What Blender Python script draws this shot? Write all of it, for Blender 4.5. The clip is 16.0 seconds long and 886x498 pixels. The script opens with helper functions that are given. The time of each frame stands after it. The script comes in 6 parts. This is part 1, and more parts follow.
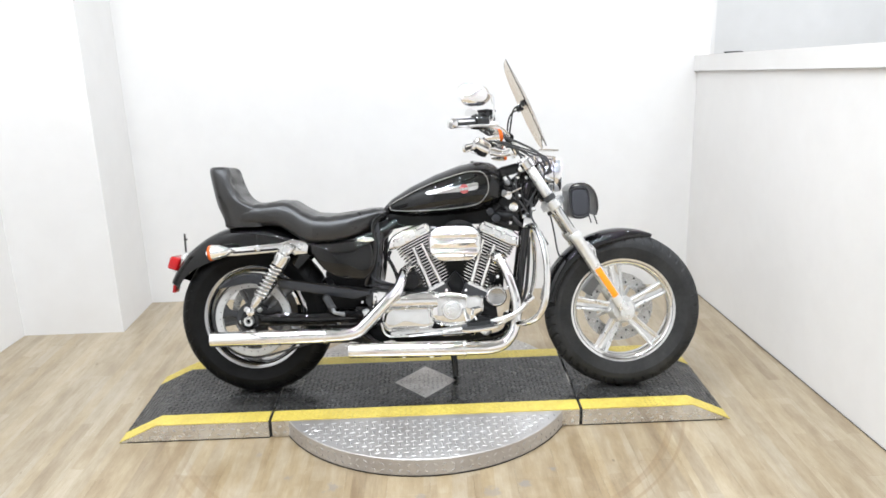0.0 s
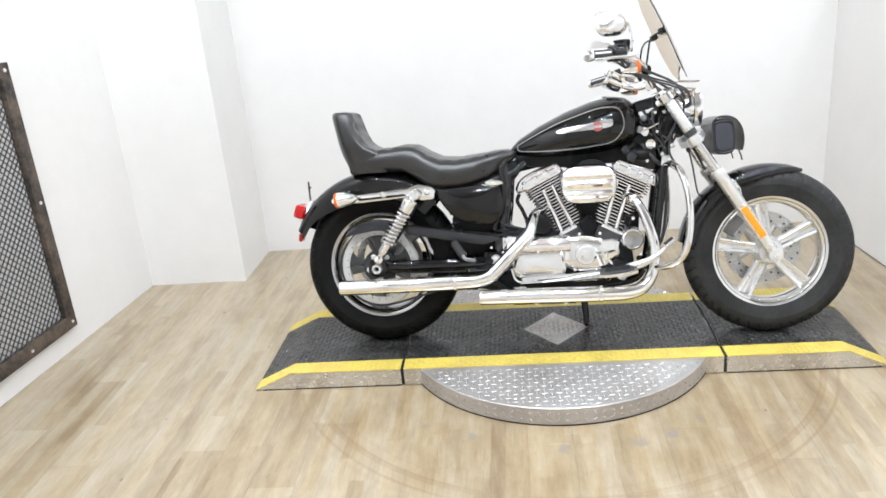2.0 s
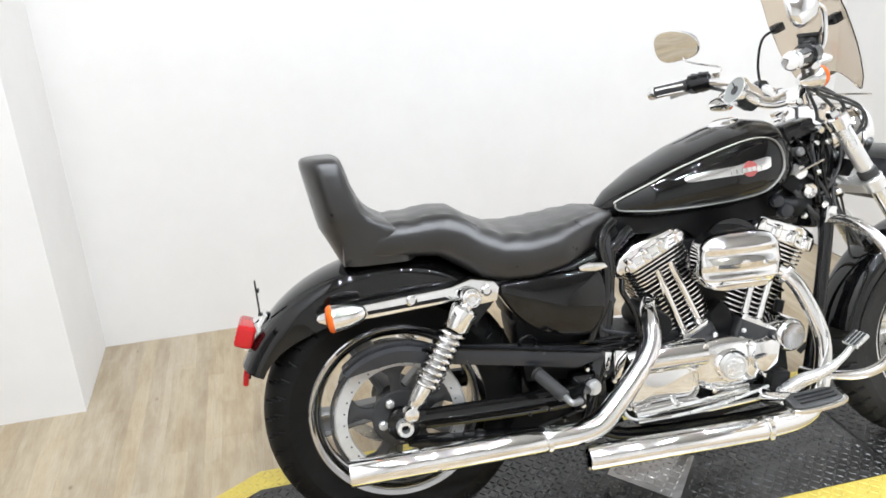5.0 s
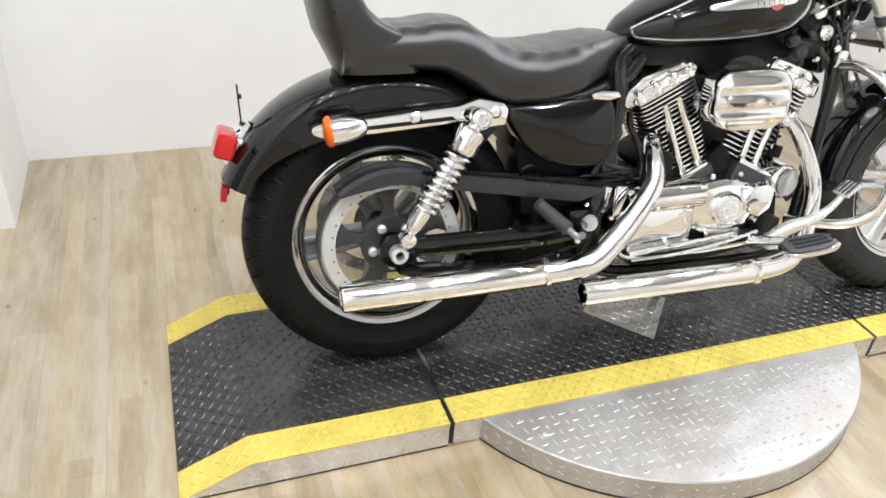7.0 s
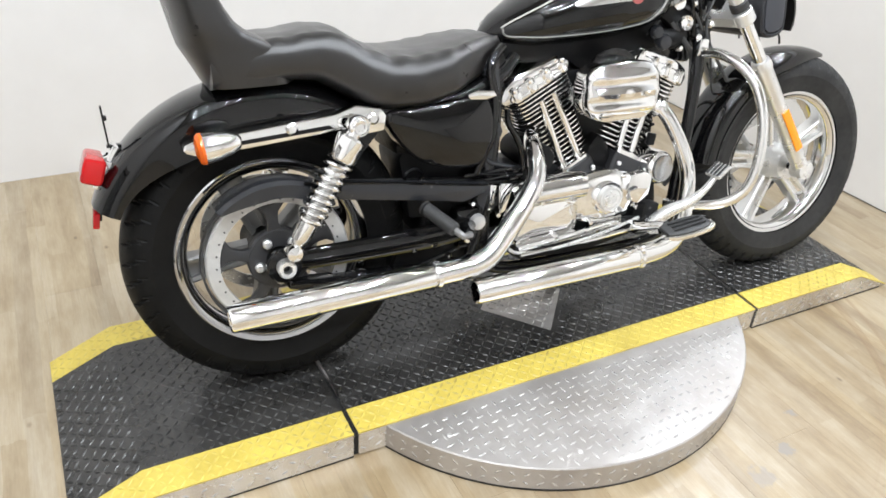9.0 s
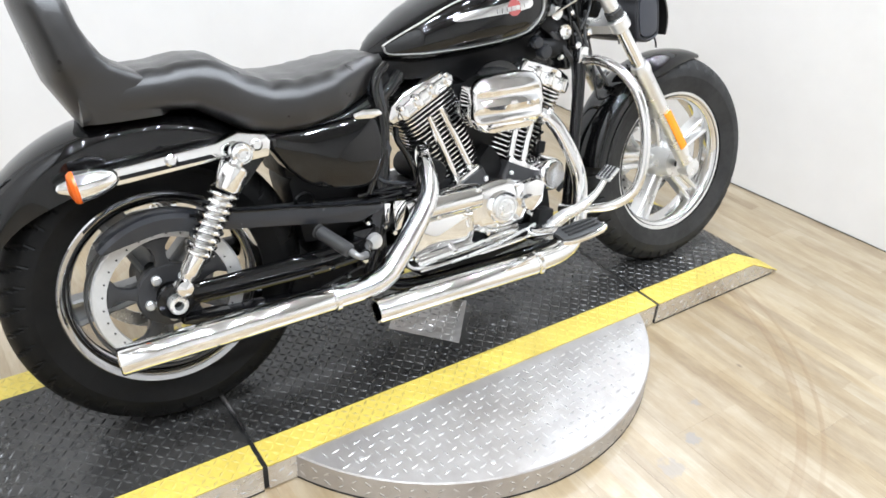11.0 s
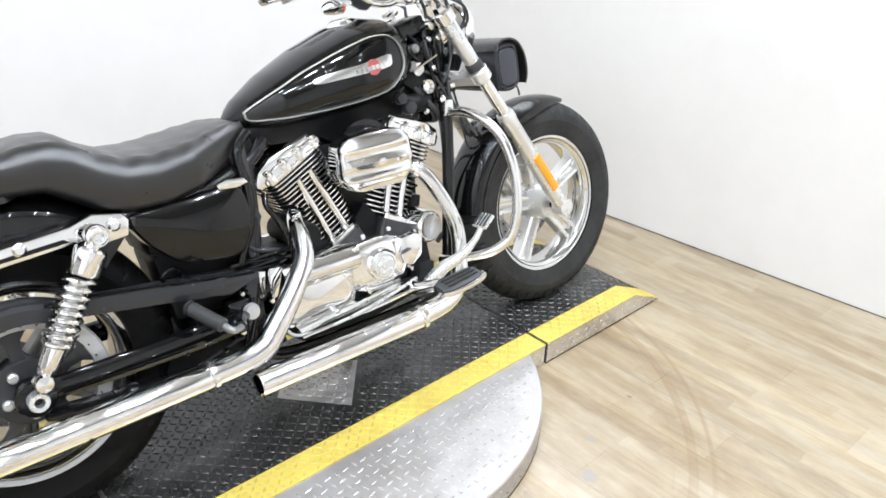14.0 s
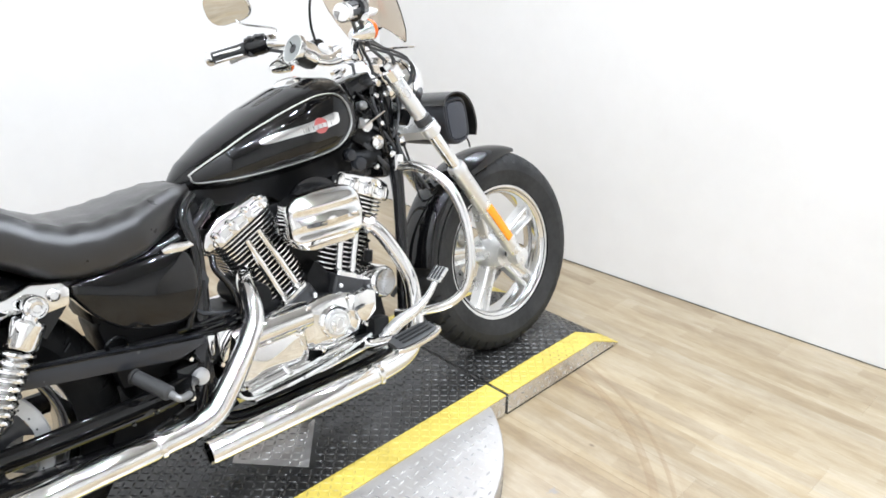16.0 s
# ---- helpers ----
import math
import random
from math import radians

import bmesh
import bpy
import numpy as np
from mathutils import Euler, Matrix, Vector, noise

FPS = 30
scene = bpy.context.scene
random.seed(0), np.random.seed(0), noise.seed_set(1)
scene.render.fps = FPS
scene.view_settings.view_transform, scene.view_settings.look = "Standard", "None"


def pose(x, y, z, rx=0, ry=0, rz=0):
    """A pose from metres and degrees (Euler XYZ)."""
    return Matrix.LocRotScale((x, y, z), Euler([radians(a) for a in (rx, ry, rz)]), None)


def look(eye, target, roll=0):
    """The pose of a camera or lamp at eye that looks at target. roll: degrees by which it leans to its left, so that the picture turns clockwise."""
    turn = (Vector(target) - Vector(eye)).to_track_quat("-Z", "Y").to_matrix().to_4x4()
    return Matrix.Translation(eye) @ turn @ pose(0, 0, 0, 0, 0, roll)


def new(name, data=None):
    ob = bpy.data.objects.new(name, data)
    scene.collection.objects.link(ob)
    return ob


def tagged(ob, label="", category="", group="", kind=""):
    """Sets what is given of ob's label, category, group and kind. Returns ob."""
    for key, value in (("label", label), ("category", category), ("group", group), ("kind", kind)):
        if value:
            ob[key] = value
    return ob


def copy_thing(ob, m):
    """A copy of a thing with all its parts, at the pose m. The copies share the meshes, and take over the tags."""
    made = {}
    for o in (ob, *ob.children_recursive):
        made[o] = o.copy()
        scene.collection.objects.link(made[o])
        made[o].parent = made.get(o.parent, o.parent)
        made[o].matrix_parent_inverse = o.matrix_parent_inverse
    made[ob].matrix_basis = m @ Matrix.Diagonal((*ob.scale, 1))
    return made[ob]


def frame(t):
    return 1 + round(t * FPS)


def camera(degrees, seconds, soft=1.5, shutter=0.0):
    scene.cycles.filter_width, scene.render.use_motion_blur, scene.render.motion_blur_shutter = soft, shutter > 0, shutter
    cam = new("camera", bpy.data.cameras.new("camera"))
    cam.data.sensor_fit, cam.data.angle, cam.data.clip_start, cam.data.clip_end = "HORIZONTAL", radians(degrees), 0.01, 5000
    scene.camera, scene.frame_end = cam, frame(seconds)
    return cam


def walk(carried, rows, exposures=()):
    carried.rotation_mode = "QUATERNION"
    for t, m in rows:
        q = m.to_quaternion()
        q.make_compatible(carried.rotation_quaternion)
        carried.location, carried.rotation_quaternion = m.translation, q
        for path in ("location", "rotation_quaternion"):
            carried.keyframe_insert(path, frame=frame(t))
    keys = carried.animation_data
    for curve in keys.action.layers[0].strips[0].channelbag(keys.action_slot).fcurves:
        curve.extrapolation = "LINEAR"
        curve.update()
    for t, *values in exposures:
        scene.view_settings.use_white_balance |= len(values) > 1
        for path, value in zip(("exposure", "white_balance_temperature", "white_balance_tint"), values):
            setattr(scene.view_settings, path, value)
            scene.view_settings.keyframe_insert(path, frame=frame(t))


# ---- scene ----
cam = camera(59.0, 16.0, soft=1.65)
PATH = [
    (0, (0.043, -3.081, 1.565), (0.074, -1.161, 1.005), -1.8),
    (0.5, (0.015, -3.076, 1.555), (0.047, -1.158, 0.99), -2.1),
    (1, (0.037, -3.065, 1.553), (-0.011, -1.168, 0.923), -2.2),
    (1.5, (0.034, -3.025, 1.542), (-0.119, -1.141, 0.889), -0.2),
    (2, (-0.141, -2.978, 1.545), (-0.33, -1.109, 0.86), -5.1),
    (2.5, (-0.287, -2.796, 1.543), (-0.452, -0.923, 0.864), -3.3),
    (3, (-0.432, -2.522, 1.53), (-0.577, -0.655, 0.828), -4.0),
    (3.5, (-0.65, -2.296, 1.53), (-0.468, -0.434, 0.821), -3.4),
    (4, (-0.761, -2.072, 1.49), (-0.495, -0.234, 0.749), -2.7),
    (4.2, (-0.786, -1.95, 1.496), (-0.513, -0.108, 0.769), -3.3),
    (6.3, (-1.135, -1.438, 1.432), (-0.494, 0.188, 0.459), 2.4),
    (6.5, (-1.132, -1.443, 1.409), (-0.505, 0.16, 0.392), 3.0),
    (7, (-1.124, -1.455, 1.373), (-0.517, 0.102, 0.274), 4.6),
    (7.5, (-1.115, -1.453, 1.387), (-0.458, 0.069, 0.268), 4.5),
    (8, (-1.104, -1.458, 1.382), (-0.392, 0.05, 0.28), 4.9),
    (8.5, (-1.09, -1.462, 1.379), (-0.326, 0.031, 0.29), 4.6),
    (11, (-1.014, -1.493, 1.381), (-0.028, -0.093, 0.349), 3.0),
    (11.5, (-1.003, -1.501, 1.384), (0.02, -0.115, 0.367), 2.6),
    (12, (-0.993, -1.504, 1.388), (0.073, -0.135, 0.393), 2.4),
    (12.5, (-0.982, -1.509, 1.388), (0.116, -0.151, 0.412), 1.9),
    (13, (-0.974, -1.503, 1.388), (0.153, -0.168, 0.414), 1.5),
    (13.5, (-0.962, -1.502, 1.39), (0.196, -0.183, 0.432), 1.5),
    (14, (-0.947, -1.51, 1.404), (0.259, -0.211, 0.479), 1.6),
    (14.5, (-0.936, -1.524, 1.408), (0.301, -0.227, 0.52), 1.0),
    (15, (-0.927, -1.538, 1.42), (0.324, -0.221, 0.583), 0.1),
    (15.5, (-0.928, -1.541, 1.431), (0.324, -0.209, 0.619), -0.3),
    (16, (-0.901, -1.524, 1.427), (0.392, -0.241, 0.601), 0.7),
]
walk(cam, [(t, look(eye, target, roll)) for t, eye, target, roll in PATH],
     exposures=[(0.0, -0.04, 6330, 10), (4.2, 0.0, 6330, 10), (6.5, -0.05, 6550, 10), (8.7, -0.05, 6500, 10), (11.0, 0.11, 6270, 10), (12.5, 0.03, 6290, 10), (14.0, 0.09, 6240, 10), (16.0, 0.10, 6230, 10)])

# ---- light ----
world = bpy.data.worlds.new("room_air")
scene.world = world
world.use_nodes = True
world.node_tree.nodes["Background"].inputs[0].default_value = (0.9, 0.95, 1.0, 1)
world.node_tree.nodes["Background"].inputs[1].default_value = 0.02
LAMP_WATTS = 15.3


# ---- materials ----
def material(name, color, rough=0.5, metal=0.0, **more):
    m = bpy.data.materials.new(name)
    m.use_nodes = True
    b = m.node_tree.nodes["Principled BSDF"]
    b.inputs["Base Color"].default_value = (*color, 1)
    b.inputs["Roughness"].default_value = rough
    b.inputs["Metallic"].default_value = metal
    for key, value in more.items():
        b.inputs[key.replace("_", " ")].default_value = value
    return m


def nodes(m):
    return m.node_tree.nodes, m.node_tree.links, m.node_tree.nodes["Principled BSDF"]


def ramp(m, source, stops):
    n, l, _ = nodes(m)
    r = n.new("ShaderNodeValToRGB")
    e = r.color_ramp.elements
    while len(e) < len(stops):
        e.new(0.5)
    for el, (p, c) in zip(e, stops):
        el.position, el.color = p, (*c, 1)
    l.new(source, r.inputs[0])
    return r


def noise_node(m, scale, detail=4.0, rough=0.55, coords=None, stretch=None):
    n, l, _ = nodes(m)
    t = n.new("ShaderNodeTexNoise")
    t.inputs["Scale"].default_value, t.inputs["Detail"].default_value, t.inputs["Roughness"].default_value = scale, detail, rough
    if coords is None:
        coords = n.new("ShaderNodeTexCoord").outputs["Object"]
    if stretch:
        mp = n.new("ShaderNodeMapping")
        mp.inputs["Scale"].default_value = stretch
        l.new(coords, mp.inputs[0])
        coords = mp.outputs[0]
    l.new(coords, t.inputs["Vector"])
    return t


def grain(m, scale=60.0, bump=0.1, spread=0.12, distance=0.002, rough_low=None, rough_high=None):
    """Fine relief, and uneven gloss where the two roughness ends are given."""
    n, l, b = nodes(m)
    t = noise_node(m, scale)
    bp = n.new("ShaderNodeBump")
    bp.inputs["Strength"].default_value, bp.inputs["Distance"].default_value = bump, distance
    l.new(t.outputs["Fac"], bp.inputs["Height"])
    l.new(bp.outputs[0], b.inputs["Normal"])
    if rough_low is not None:
        t2 = noise_node(m, scale * 0.12, 5.0)
        mr = n.new("ShaderNodeMapRange")
        mr.inputs["From Min"].default_value, mr.inputs["From Max"].default_value = 0.3, 0.7
        mr.inputs["To Min"].default_value, mr.inputs["To Max"].default_value = rough_low, rough_high
        l.new(t2.outputs["Fac"], mr.inputs["Value"])
        l.new(mr.outputs[0], b.inputs["Roughness"])
    return m


def mottled(m, dark, light, scale=6.0, low=0.35, high=0.7):
    """Base colour that wanders between two tones at two scales."""
    n, l, b = nodes(m)
    a, c = noise_node(m, scale, 6.0, 0.65), noise_node(m, scale * 9, 4.0)
    mx = n.new("ShaderNodeMath")
    mx.operation = "MULTIPLY_ADD"
    mx.inputs[1].default_value, mx.inputs[2].default_value = 0.35, -0.17
    l.new(c.outputs["Fac"], mx.inputs[0])
    ad = n.new("ShaderNodeMath")
    l.new(a.outputs["Fac"], ad.inputs[0])
    l.new(mx.outputs[0], ad.inputs[1])
    r = ramp(m, ad.outputs[0], [(low, dark), (high, light)])
    l.new(r.outputs[0], b.inputs["Base Color"])
    return m


CHROME = grain(material("chrome", (0.92, 0.92, 0.92), 0.05, 1.0), 30, 0.012, rough_low=0.03, rough_high=0.08)
RIM_CHROME = grain(material("mirror_polished_rim", (0.80, 0.80, 0.80), 0.05, 1.0), 40, 0.012, rough_low=0.035, rough_high=0.09)
# rear rim: dark reflections are put into the colour of its polished metal
RIM_DARK_REFLECT = grain(material("rim_dark_reflection", (0.52, 0.52, 0.53), 0.08, 1.0), 40, 0.012, rough_low=0.05, rough_high=0.12)
SATIN = grain(material("satin_aluminium", (0.79, 0.785, 0.77), 0.28, 0.75), 220, 0.02, rough_low=0.24, rough_high=0.36)
POLISHED = grain(material("polished_aluminium", (0.90, 0.895, 0.885), 0.12, 0.95), 90, 0.03, rough_low=0.09, rough_high=0.18)
PAINT = grain(material("gloss_black_paint", (0.003, 0.003, 0.0032), 0.04, Specular_IOR_Level=0.5), 40, 0.006, rough_low=0.02, rough_high=0.06)
FRAME_BLACK = grain(material("black_powder_coat", (0.006, 0.006, 0.0065), 0.08, Specular_IOR_Level=0.45), 180, 0.02, rough_low=0.05, rough_high=0.12)
ENGINE_BLACK = grain(material("black_wrinkle_finish", (0.006, 0.006, 0.0063), 0.4, Specular_IOR_Level=0.2), 260, 0.25, rough_low=0.38, rough_high=0.55)
RUBBER = mottled(grain(material("tyre_rubber", (0.016, 0.016, 0.016), 0.6, Specular_IOR_Level=0.25), 320, 0.18, rough_low=0.5, rough_high=0.72), (0.017, 0.017, 0.017), (0.034, 0.0335, 0.033), 9)
# rear tyre rubber, blacker than the front tyre's
REAR_RUBBER = mottled(grain(material("rear_tyre_rubber", (0.006, 0.006, 0.006), 0.5, Specular_IOR_Level=0.12), 320, 0.15, rough_low=0.38, rough_high=0.56), (0.004, 0.004, 0.004), (0.009, 0.0088, 0.0085), 9)
GRIP = grain(material("black_grip_rubber", (0.034, 0.034, 0.034), 0.5), 300, 0.2, rough_low=0.42, rough_high=0.6)
LEATHER = material("black_leather", (0.009, 0.0082, 0.0078), 0.34, Specular_IOR_Level=0.6, Coat_Weight=0.3, Coat_Roughness=0.28)
n, l, b = nodes(LEATHER)
v = n.new("ShaderNodeTexVoronoi")
v.inputs["Scale"].default_value = 420
l.new(n.new("ShaderNodeTexCoord").outputs["Object"], v.inputs["Vector"])
w = noise_node(LEATHER, 14, 5)
mix = n.new("ShaderNodeMath")
mix.operation = "MULTIPLY_ADD"
mix.inputs[1].default_value = 1.6
l.new(w.outputs["Fac"], mix.inputs[0])
l.new(v.outputs["Distance"], mix.inputs[2])
bp = n.new("ShaderNodeBump")
bp.inputs["Strength"].default_value, bp.inputs["Distance"].default_value = 0.16, 0.0016
l.new(mix.outputs[0], bp.inputs["Height"])
l.new(bp.outputs[0], b.inputs["Normal"])
r = ramp(LEATHER, w.outputs["Fac"], [(0.3, (0.27, 0.27, 0.27)), (0.7, (0.40, 0.40, 0.40))])
l.new(r.outputs[0], b.inputs["Roughness"])
BAG_LEATHER = grain(material("dark_grey_leather", (0.017, 0.0175, 0.021), 0.34), 240, 0.22, rough_low=0.28, rough_high=0.44)
ORANGE = grain(material("amber_lens", (0.9, 0.16, 0.012), 0.12, Transmission_Weight=0.25, IOR=1.49), 200, 0.05)
RED = grain(material("red_lens", (0.55, 0.012, 0.014), 0.1, Transmission_Weight=0.2, IOR=1.49), 200, 0.05)
REFLECTOR = grain(material("orange_reflector", (0.92, 0.3, 0.015), 0.2), 500, 0.3)
EMBLEM_RED = material("red_enamel", (0.36, 0.09, 0.085), 0.3)
# polished filter end: the dark reflection is mixed into its grey
FILTER_END = material("disc_dark_reflection", (0.42, 0.42, 0.42), 0.2, 1.0)
PINSTRIPE = material("silver_pinstripe", (0.62, 0.61, 0.58), 0.25, 0.6)
GAUGE = material("gauge_face", (0.30, 0.31, 0.30), 0.4)
GLASS = material("headlamp_glass", (0.96, 0.97, 0.97), 0.02, Transmission_Weight=1.0, IOR=1.3)
SMOKE = grain(material("smoked_acrylic", (0.70, 0.61, 0.50), 0.03, Transmission_Weight=1.0, IOR=1.3), 8, 0.01)
MIRROR = material("mirror_glass", (0.9, 0.9, 0.9), 0.01, 1.0)
DISC_STEEL = grain(material("brake_disc_steel", (0.55, 0.545, 0.53), 0.25, 0.8), 120, 0.05, rough_low=0.2, rough_high=0.34)

WALL_WHITE = mottled(grain(material("white_wall_paint", (0.8, 0.79, 0.78), 0.6), 140, 0.06, rough_low=0.55, rough_high=0.68), (0.735, 0.718, 0.697), (0.780, 0.765, 0.746), 0.9)
SOUTH_PALE = mottled(grain(material("pale_warm_wall_paint", (0.63, 0.61, 0.58), 0.6), 120, 0.06), (0.66, 0.65, 0.63), (0.73, 0.72, 0.705), 0.8)
WALL_GREY = mottled(grain(material("pale_grey_wall_paint", (0.6, 0.59, 0.57), 0.6), 120, 0.06), (0.64, 0.635, 0.625), (0.69, 0.685, 0.68), 0.8)
CEIL_MAT = mottled(grain(material("ceiling_tile", (0.78, 0.78, 0.78), 0.8), 90, 0.2), (0.43, 0.425, 0.415), (0.49, 0.485, 0.475), 1.1)
TREAD_SILVER = mottled(grain(material("worn_aluminium_plate", (0.6, 0.595, 0.58), 0.34, 0.55), 160, 0.12, rough_low=0.28, rough_high=0.46), (0.40, 0.372, 0.350), (0.54, 0.522, 0.508), 3.0)
SKIRT_SILVER = mottled(grain(material("polished_skirt_plate", (0.7, 0.69, 0.67), 0.24, 0.85), 160, 0.10, rough_low=0.18, rough_high=0.32), (0.62, 0.60, 0.57), (0.76, 0.75, 0.735), 4.0)
TREAD_TIP = grain(material("bright_aluminium_tread", (0.56, 0.545, 0.525), 0.25, 0.5), 160, 0.1, rough_low=0.2, rough_high=0.34)
RING_GREY = mottled(grain(material("cast_pulley_grey", (0.5, 0.5, 0.5), 0.4, 0.4), 200, 0.08), (0.50, 0.50, 0.49), (0.58, 0.575, 0.565), 14)
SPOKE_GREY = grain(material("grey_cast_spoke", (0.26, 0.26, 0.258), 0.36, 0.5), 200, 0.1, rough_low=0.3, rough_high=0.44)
GUNMETAL = grain(material("dark_cast_metal", (0.045, 0.045, 0.047), 0.42, 0.4), 240, 0.2, rough_low=0.35, rough_high=0.5)
PLASTIC = grain(material("dark_grey_plastic", (0.020, 0.021, 0.024), 0.25, Specular_IOR_Level=0.5), 260, 0.05, rough_low=0.16, rough_high=0.28)
DECK_BLACK = mottled(grain(material("worn_black_deck_paint", (0.05, 0.05, 0.05), 0.32, Specular_IOR_Level=0.6), 180, 0.12, rough_low=0.21, rough_high=0.38), (0.013, 0.0127, 0.0123), (0.042, 0.040, 0.037), 6)
DECK_TIP = mottled(grain(material("scuffed_black_tread", (0.09, 0.09, 0.09), 0.3, 0.3), 200, 0.1, rough_low=0.2, rough_high=0.34), (0.022, 0.022, 0.022), (0.085, 0.083, 0.08), 11)
YELLOW = mottled(grain(material("yellow_deck_paint", (0.78, 0.52, 0.04), 0.5), 160, 0.15, rough_low=0.32, rough_high=0.5), (0.53, 0.405, 0.075), (0.69, 0.55, 0.108), 10)
YELLOW_TIP = mottled(grain(material("worn_yellow_tread", (0.6, 0.45, 0.08), 0.45), 160, 0.15, rough_low=0.3, rough_high=0.5), (0.40, 0.31, 0.075), (0.74, 0.595, 0.125), 4)
# dark tone shared by trim, gaps and drawn shadow lines
DARK_GAP = material("dark_trim_and_shade", (0.01, 0.01, 0.01), 0.7)
PANEL_FRAME = mottled(grain(material("weathered_dark_frame", (0.06, 0.05, 0.045), 0.6, 0.3), 60, 0.4), (0.025, 0.023, 0.022), (0.16, 0.12, 0.09), 12)
MESH_STEEL = grain(material("dark_expanded_steel", (0.07, 0.07, 0.07), 0.45, 0.6), 90, 0.1)
LAMP_WHITE = material("lamp_housing", (0.8, 0.8, 0.8), 0.5)


def floor_material():
    m = material("oak_vinyl_planks", (0.5, 0.4, 0.27), 0.42, Specular_IOR_Level=0.8)
    n, l, b = nodes(m)
    geo, info = n.new("ShaderNodeNewGeometry"), n.new("ShaderNodeObjectInfo")
    pos = geo.outputs["Position"]
    shift = n.new("ShaderNodeVectorMath")
    shift.operation = "SCALE"
    com = n.new("ShaderNodeCombineXYZ")
    axes = n.new("ShaderNodeSeparateXYZ")
    l.new(pos, axes.inputs[0])
    column = n.new("ShaderNodeMath")
    column.operation = "MULTIPLY_ADD"
    column.inputs[1].default_value, column.inputs[2].default_value = 1 / 0.152, 2.42 / 0.152
    l.new(axes.outputs[0], column.inputs[0])
    whole = n.new("ShaderNodeMath")
    whole.operation = "FLOOR"
    l.new(column.outputs[0], whole.inputs[0])
    chance = n.new("ShaderNodeTexWhiteNoise")
    chance.noise_dimensions = "1D"
    l.new(whole.outputs[0], chance.inputs["W"])
    for k in range(3):
        l.new(chance.outputs["Value"], com.inputs[k])
    l.new(com.outputs[0], shift.inputs[0])
    shift.inputs["Scale"].default_value = 0.35
    moved = n.new("ShaderNodeVectorMath")
    l.new(pos, moved.inputs[0])
    l.new(shift.outputs[0], moved.inputs[1])
    fine = noise_node(m, 10.0, 8.0, 0.70, moved.outputs[0], (2.3, 0.5, 1.0))
    broad = noise_node(m, 1.9, 6.0, 0.64, pos, (2.8, 0.75, 1.0))
    hair = noise_node(m, 40.0, 3.0, 0.6, moved.outputs[0], (6.0, 0.25, 1.0))
    tone = n.new("ShaderNodeMath")
    tone.operation = "MULTIPLY_ADD"
    tone.inputs[1].default_value = 0.66
    l.new(fine.outputs["Fac"], tone.inputs[0])
    t2 = n.new("ShaderNodeMath")
    t2.operation = "MULTIPLY"
    t2.inputs[1].default_value = 0.42
    l.new(broad.outputs["Fac"], t2.inputs[0])
    l.new(t2.outputs[0], tone.inputs[2])
    t3 = n.new("ShaderNodeMath")
    t3.operation = "MULTIPLY_ADD"
    t3.inputs[1].default_value = 0.16
    l.new(info.outputs["Random"], t3.inputs[0])
    l.new(tone.outputs[0], t3.inputs[2])
    # narrow printed strips, about 5 cm wide and half a metre long, each with a tone of its own
    def math_node(op, a, b=None, c=None):
        q = n.new("ShaderNodeMath")
        q.operation = op
        for k, v in enumerate((a, b, c)):
            if v is None:
                continue
            if isinstance(v, (int, float)):
                q.inputs[k].default_value = v
            else:
                l.new(v, q.inputs[k])
        return q.outputs[0]

    wander = noise_node(m, 5.0, 3.0, 0.6, pos, (1.0, 0.6, 1.0))
    strip = math_node("FLOOR", math_node("ADD", math_node("MULTIPLY", axes.outputs[0], 1 / 0.0507), math_node("MULTIPLY", wander.outputs["Fac"], 0.5)))
    own = n.new("ShaderNodeTexWhiteNoise")
    own.noise_dimensions = "1D"
    l.new(strip, own.inputs["W"])
    length = math_node("FLOOR", math_node("ADD", math_node("MULTIPLY", axes.outputs[1], 1 / 0.52), math_node("ADD", math_node("MULTIPLY", own.outputs["Value"], 9.0), math_node("MULTIPLY", fine.outputs["Fac"], 0.10))))
    pair = n.new("ShaderNodeCombineXYZ")
    l.new(strip, pair.inputs[0])
    l.new(length, pair.inputs[1])
    piece = n.new("ShaderNodeTexWhiteNoise")
    piece.noise_dimensions = "2D"
    l.new(pair.outputs[0], piece.inputs["Vector"])
    toned = math_node("MULTIPLY_ADD", math_node("SUBTRACT", piece.outputs["Value"], 0.5), 0.17, t3.outputs[0])
    r = ramp(m, toned, [(0.40, (0.245, 0.175, 0.100)), (0.50, (0.302, 0.228, 0.135)), (0.60, (0.358, 0.280, 0.172)), (0.70, (0.408, 0.330, 0.216)), (0.82, (0.455, 0.383, 0.273))])
    # some strips are greyer than the rest
    grey = n.new("ShaderNodeMix")
    grey.data_type = "RGBA"
    grey.blend_type = "MULTIPLY"
    l.new(r.outputs[0], grey.inputs[6])
    grey.inputs[7].default_value = (0.93, 0.97, 1.08, 1)
    l.new(math_node("MULTIPLY", own.outputs["Value"], 0.9), grey.inputs[0])
    # fine darker hair lines
    cast = n.new("ShaderNodeMix")
    cast.data_type = "RGBA"
    cast.blend_type = "MULTIPLY"
    hr = ramp(m, hair.outputs["Fac"], [(0.35, (0.90, 0.89, 0.88)), (0.6, (1, 1, 1))])
    cast.inputs[0].default_value = 0.8
    l.new(grey.outputs[2], cast.inputs[6])
    l.new(hr.outputs[0], cast.inputs[7])
    # darker narrow streaks of the print
    streak = noise_node(m, 9.0, 6.0, 0.6, moved.outputs[0], (5.0, 0.45, 1.0))
    sr = ramp(m, streak.outputs["Fac"], [(0.55, (1, 1, 1)), (0.68, (0.74, 0.68, 0.60))])
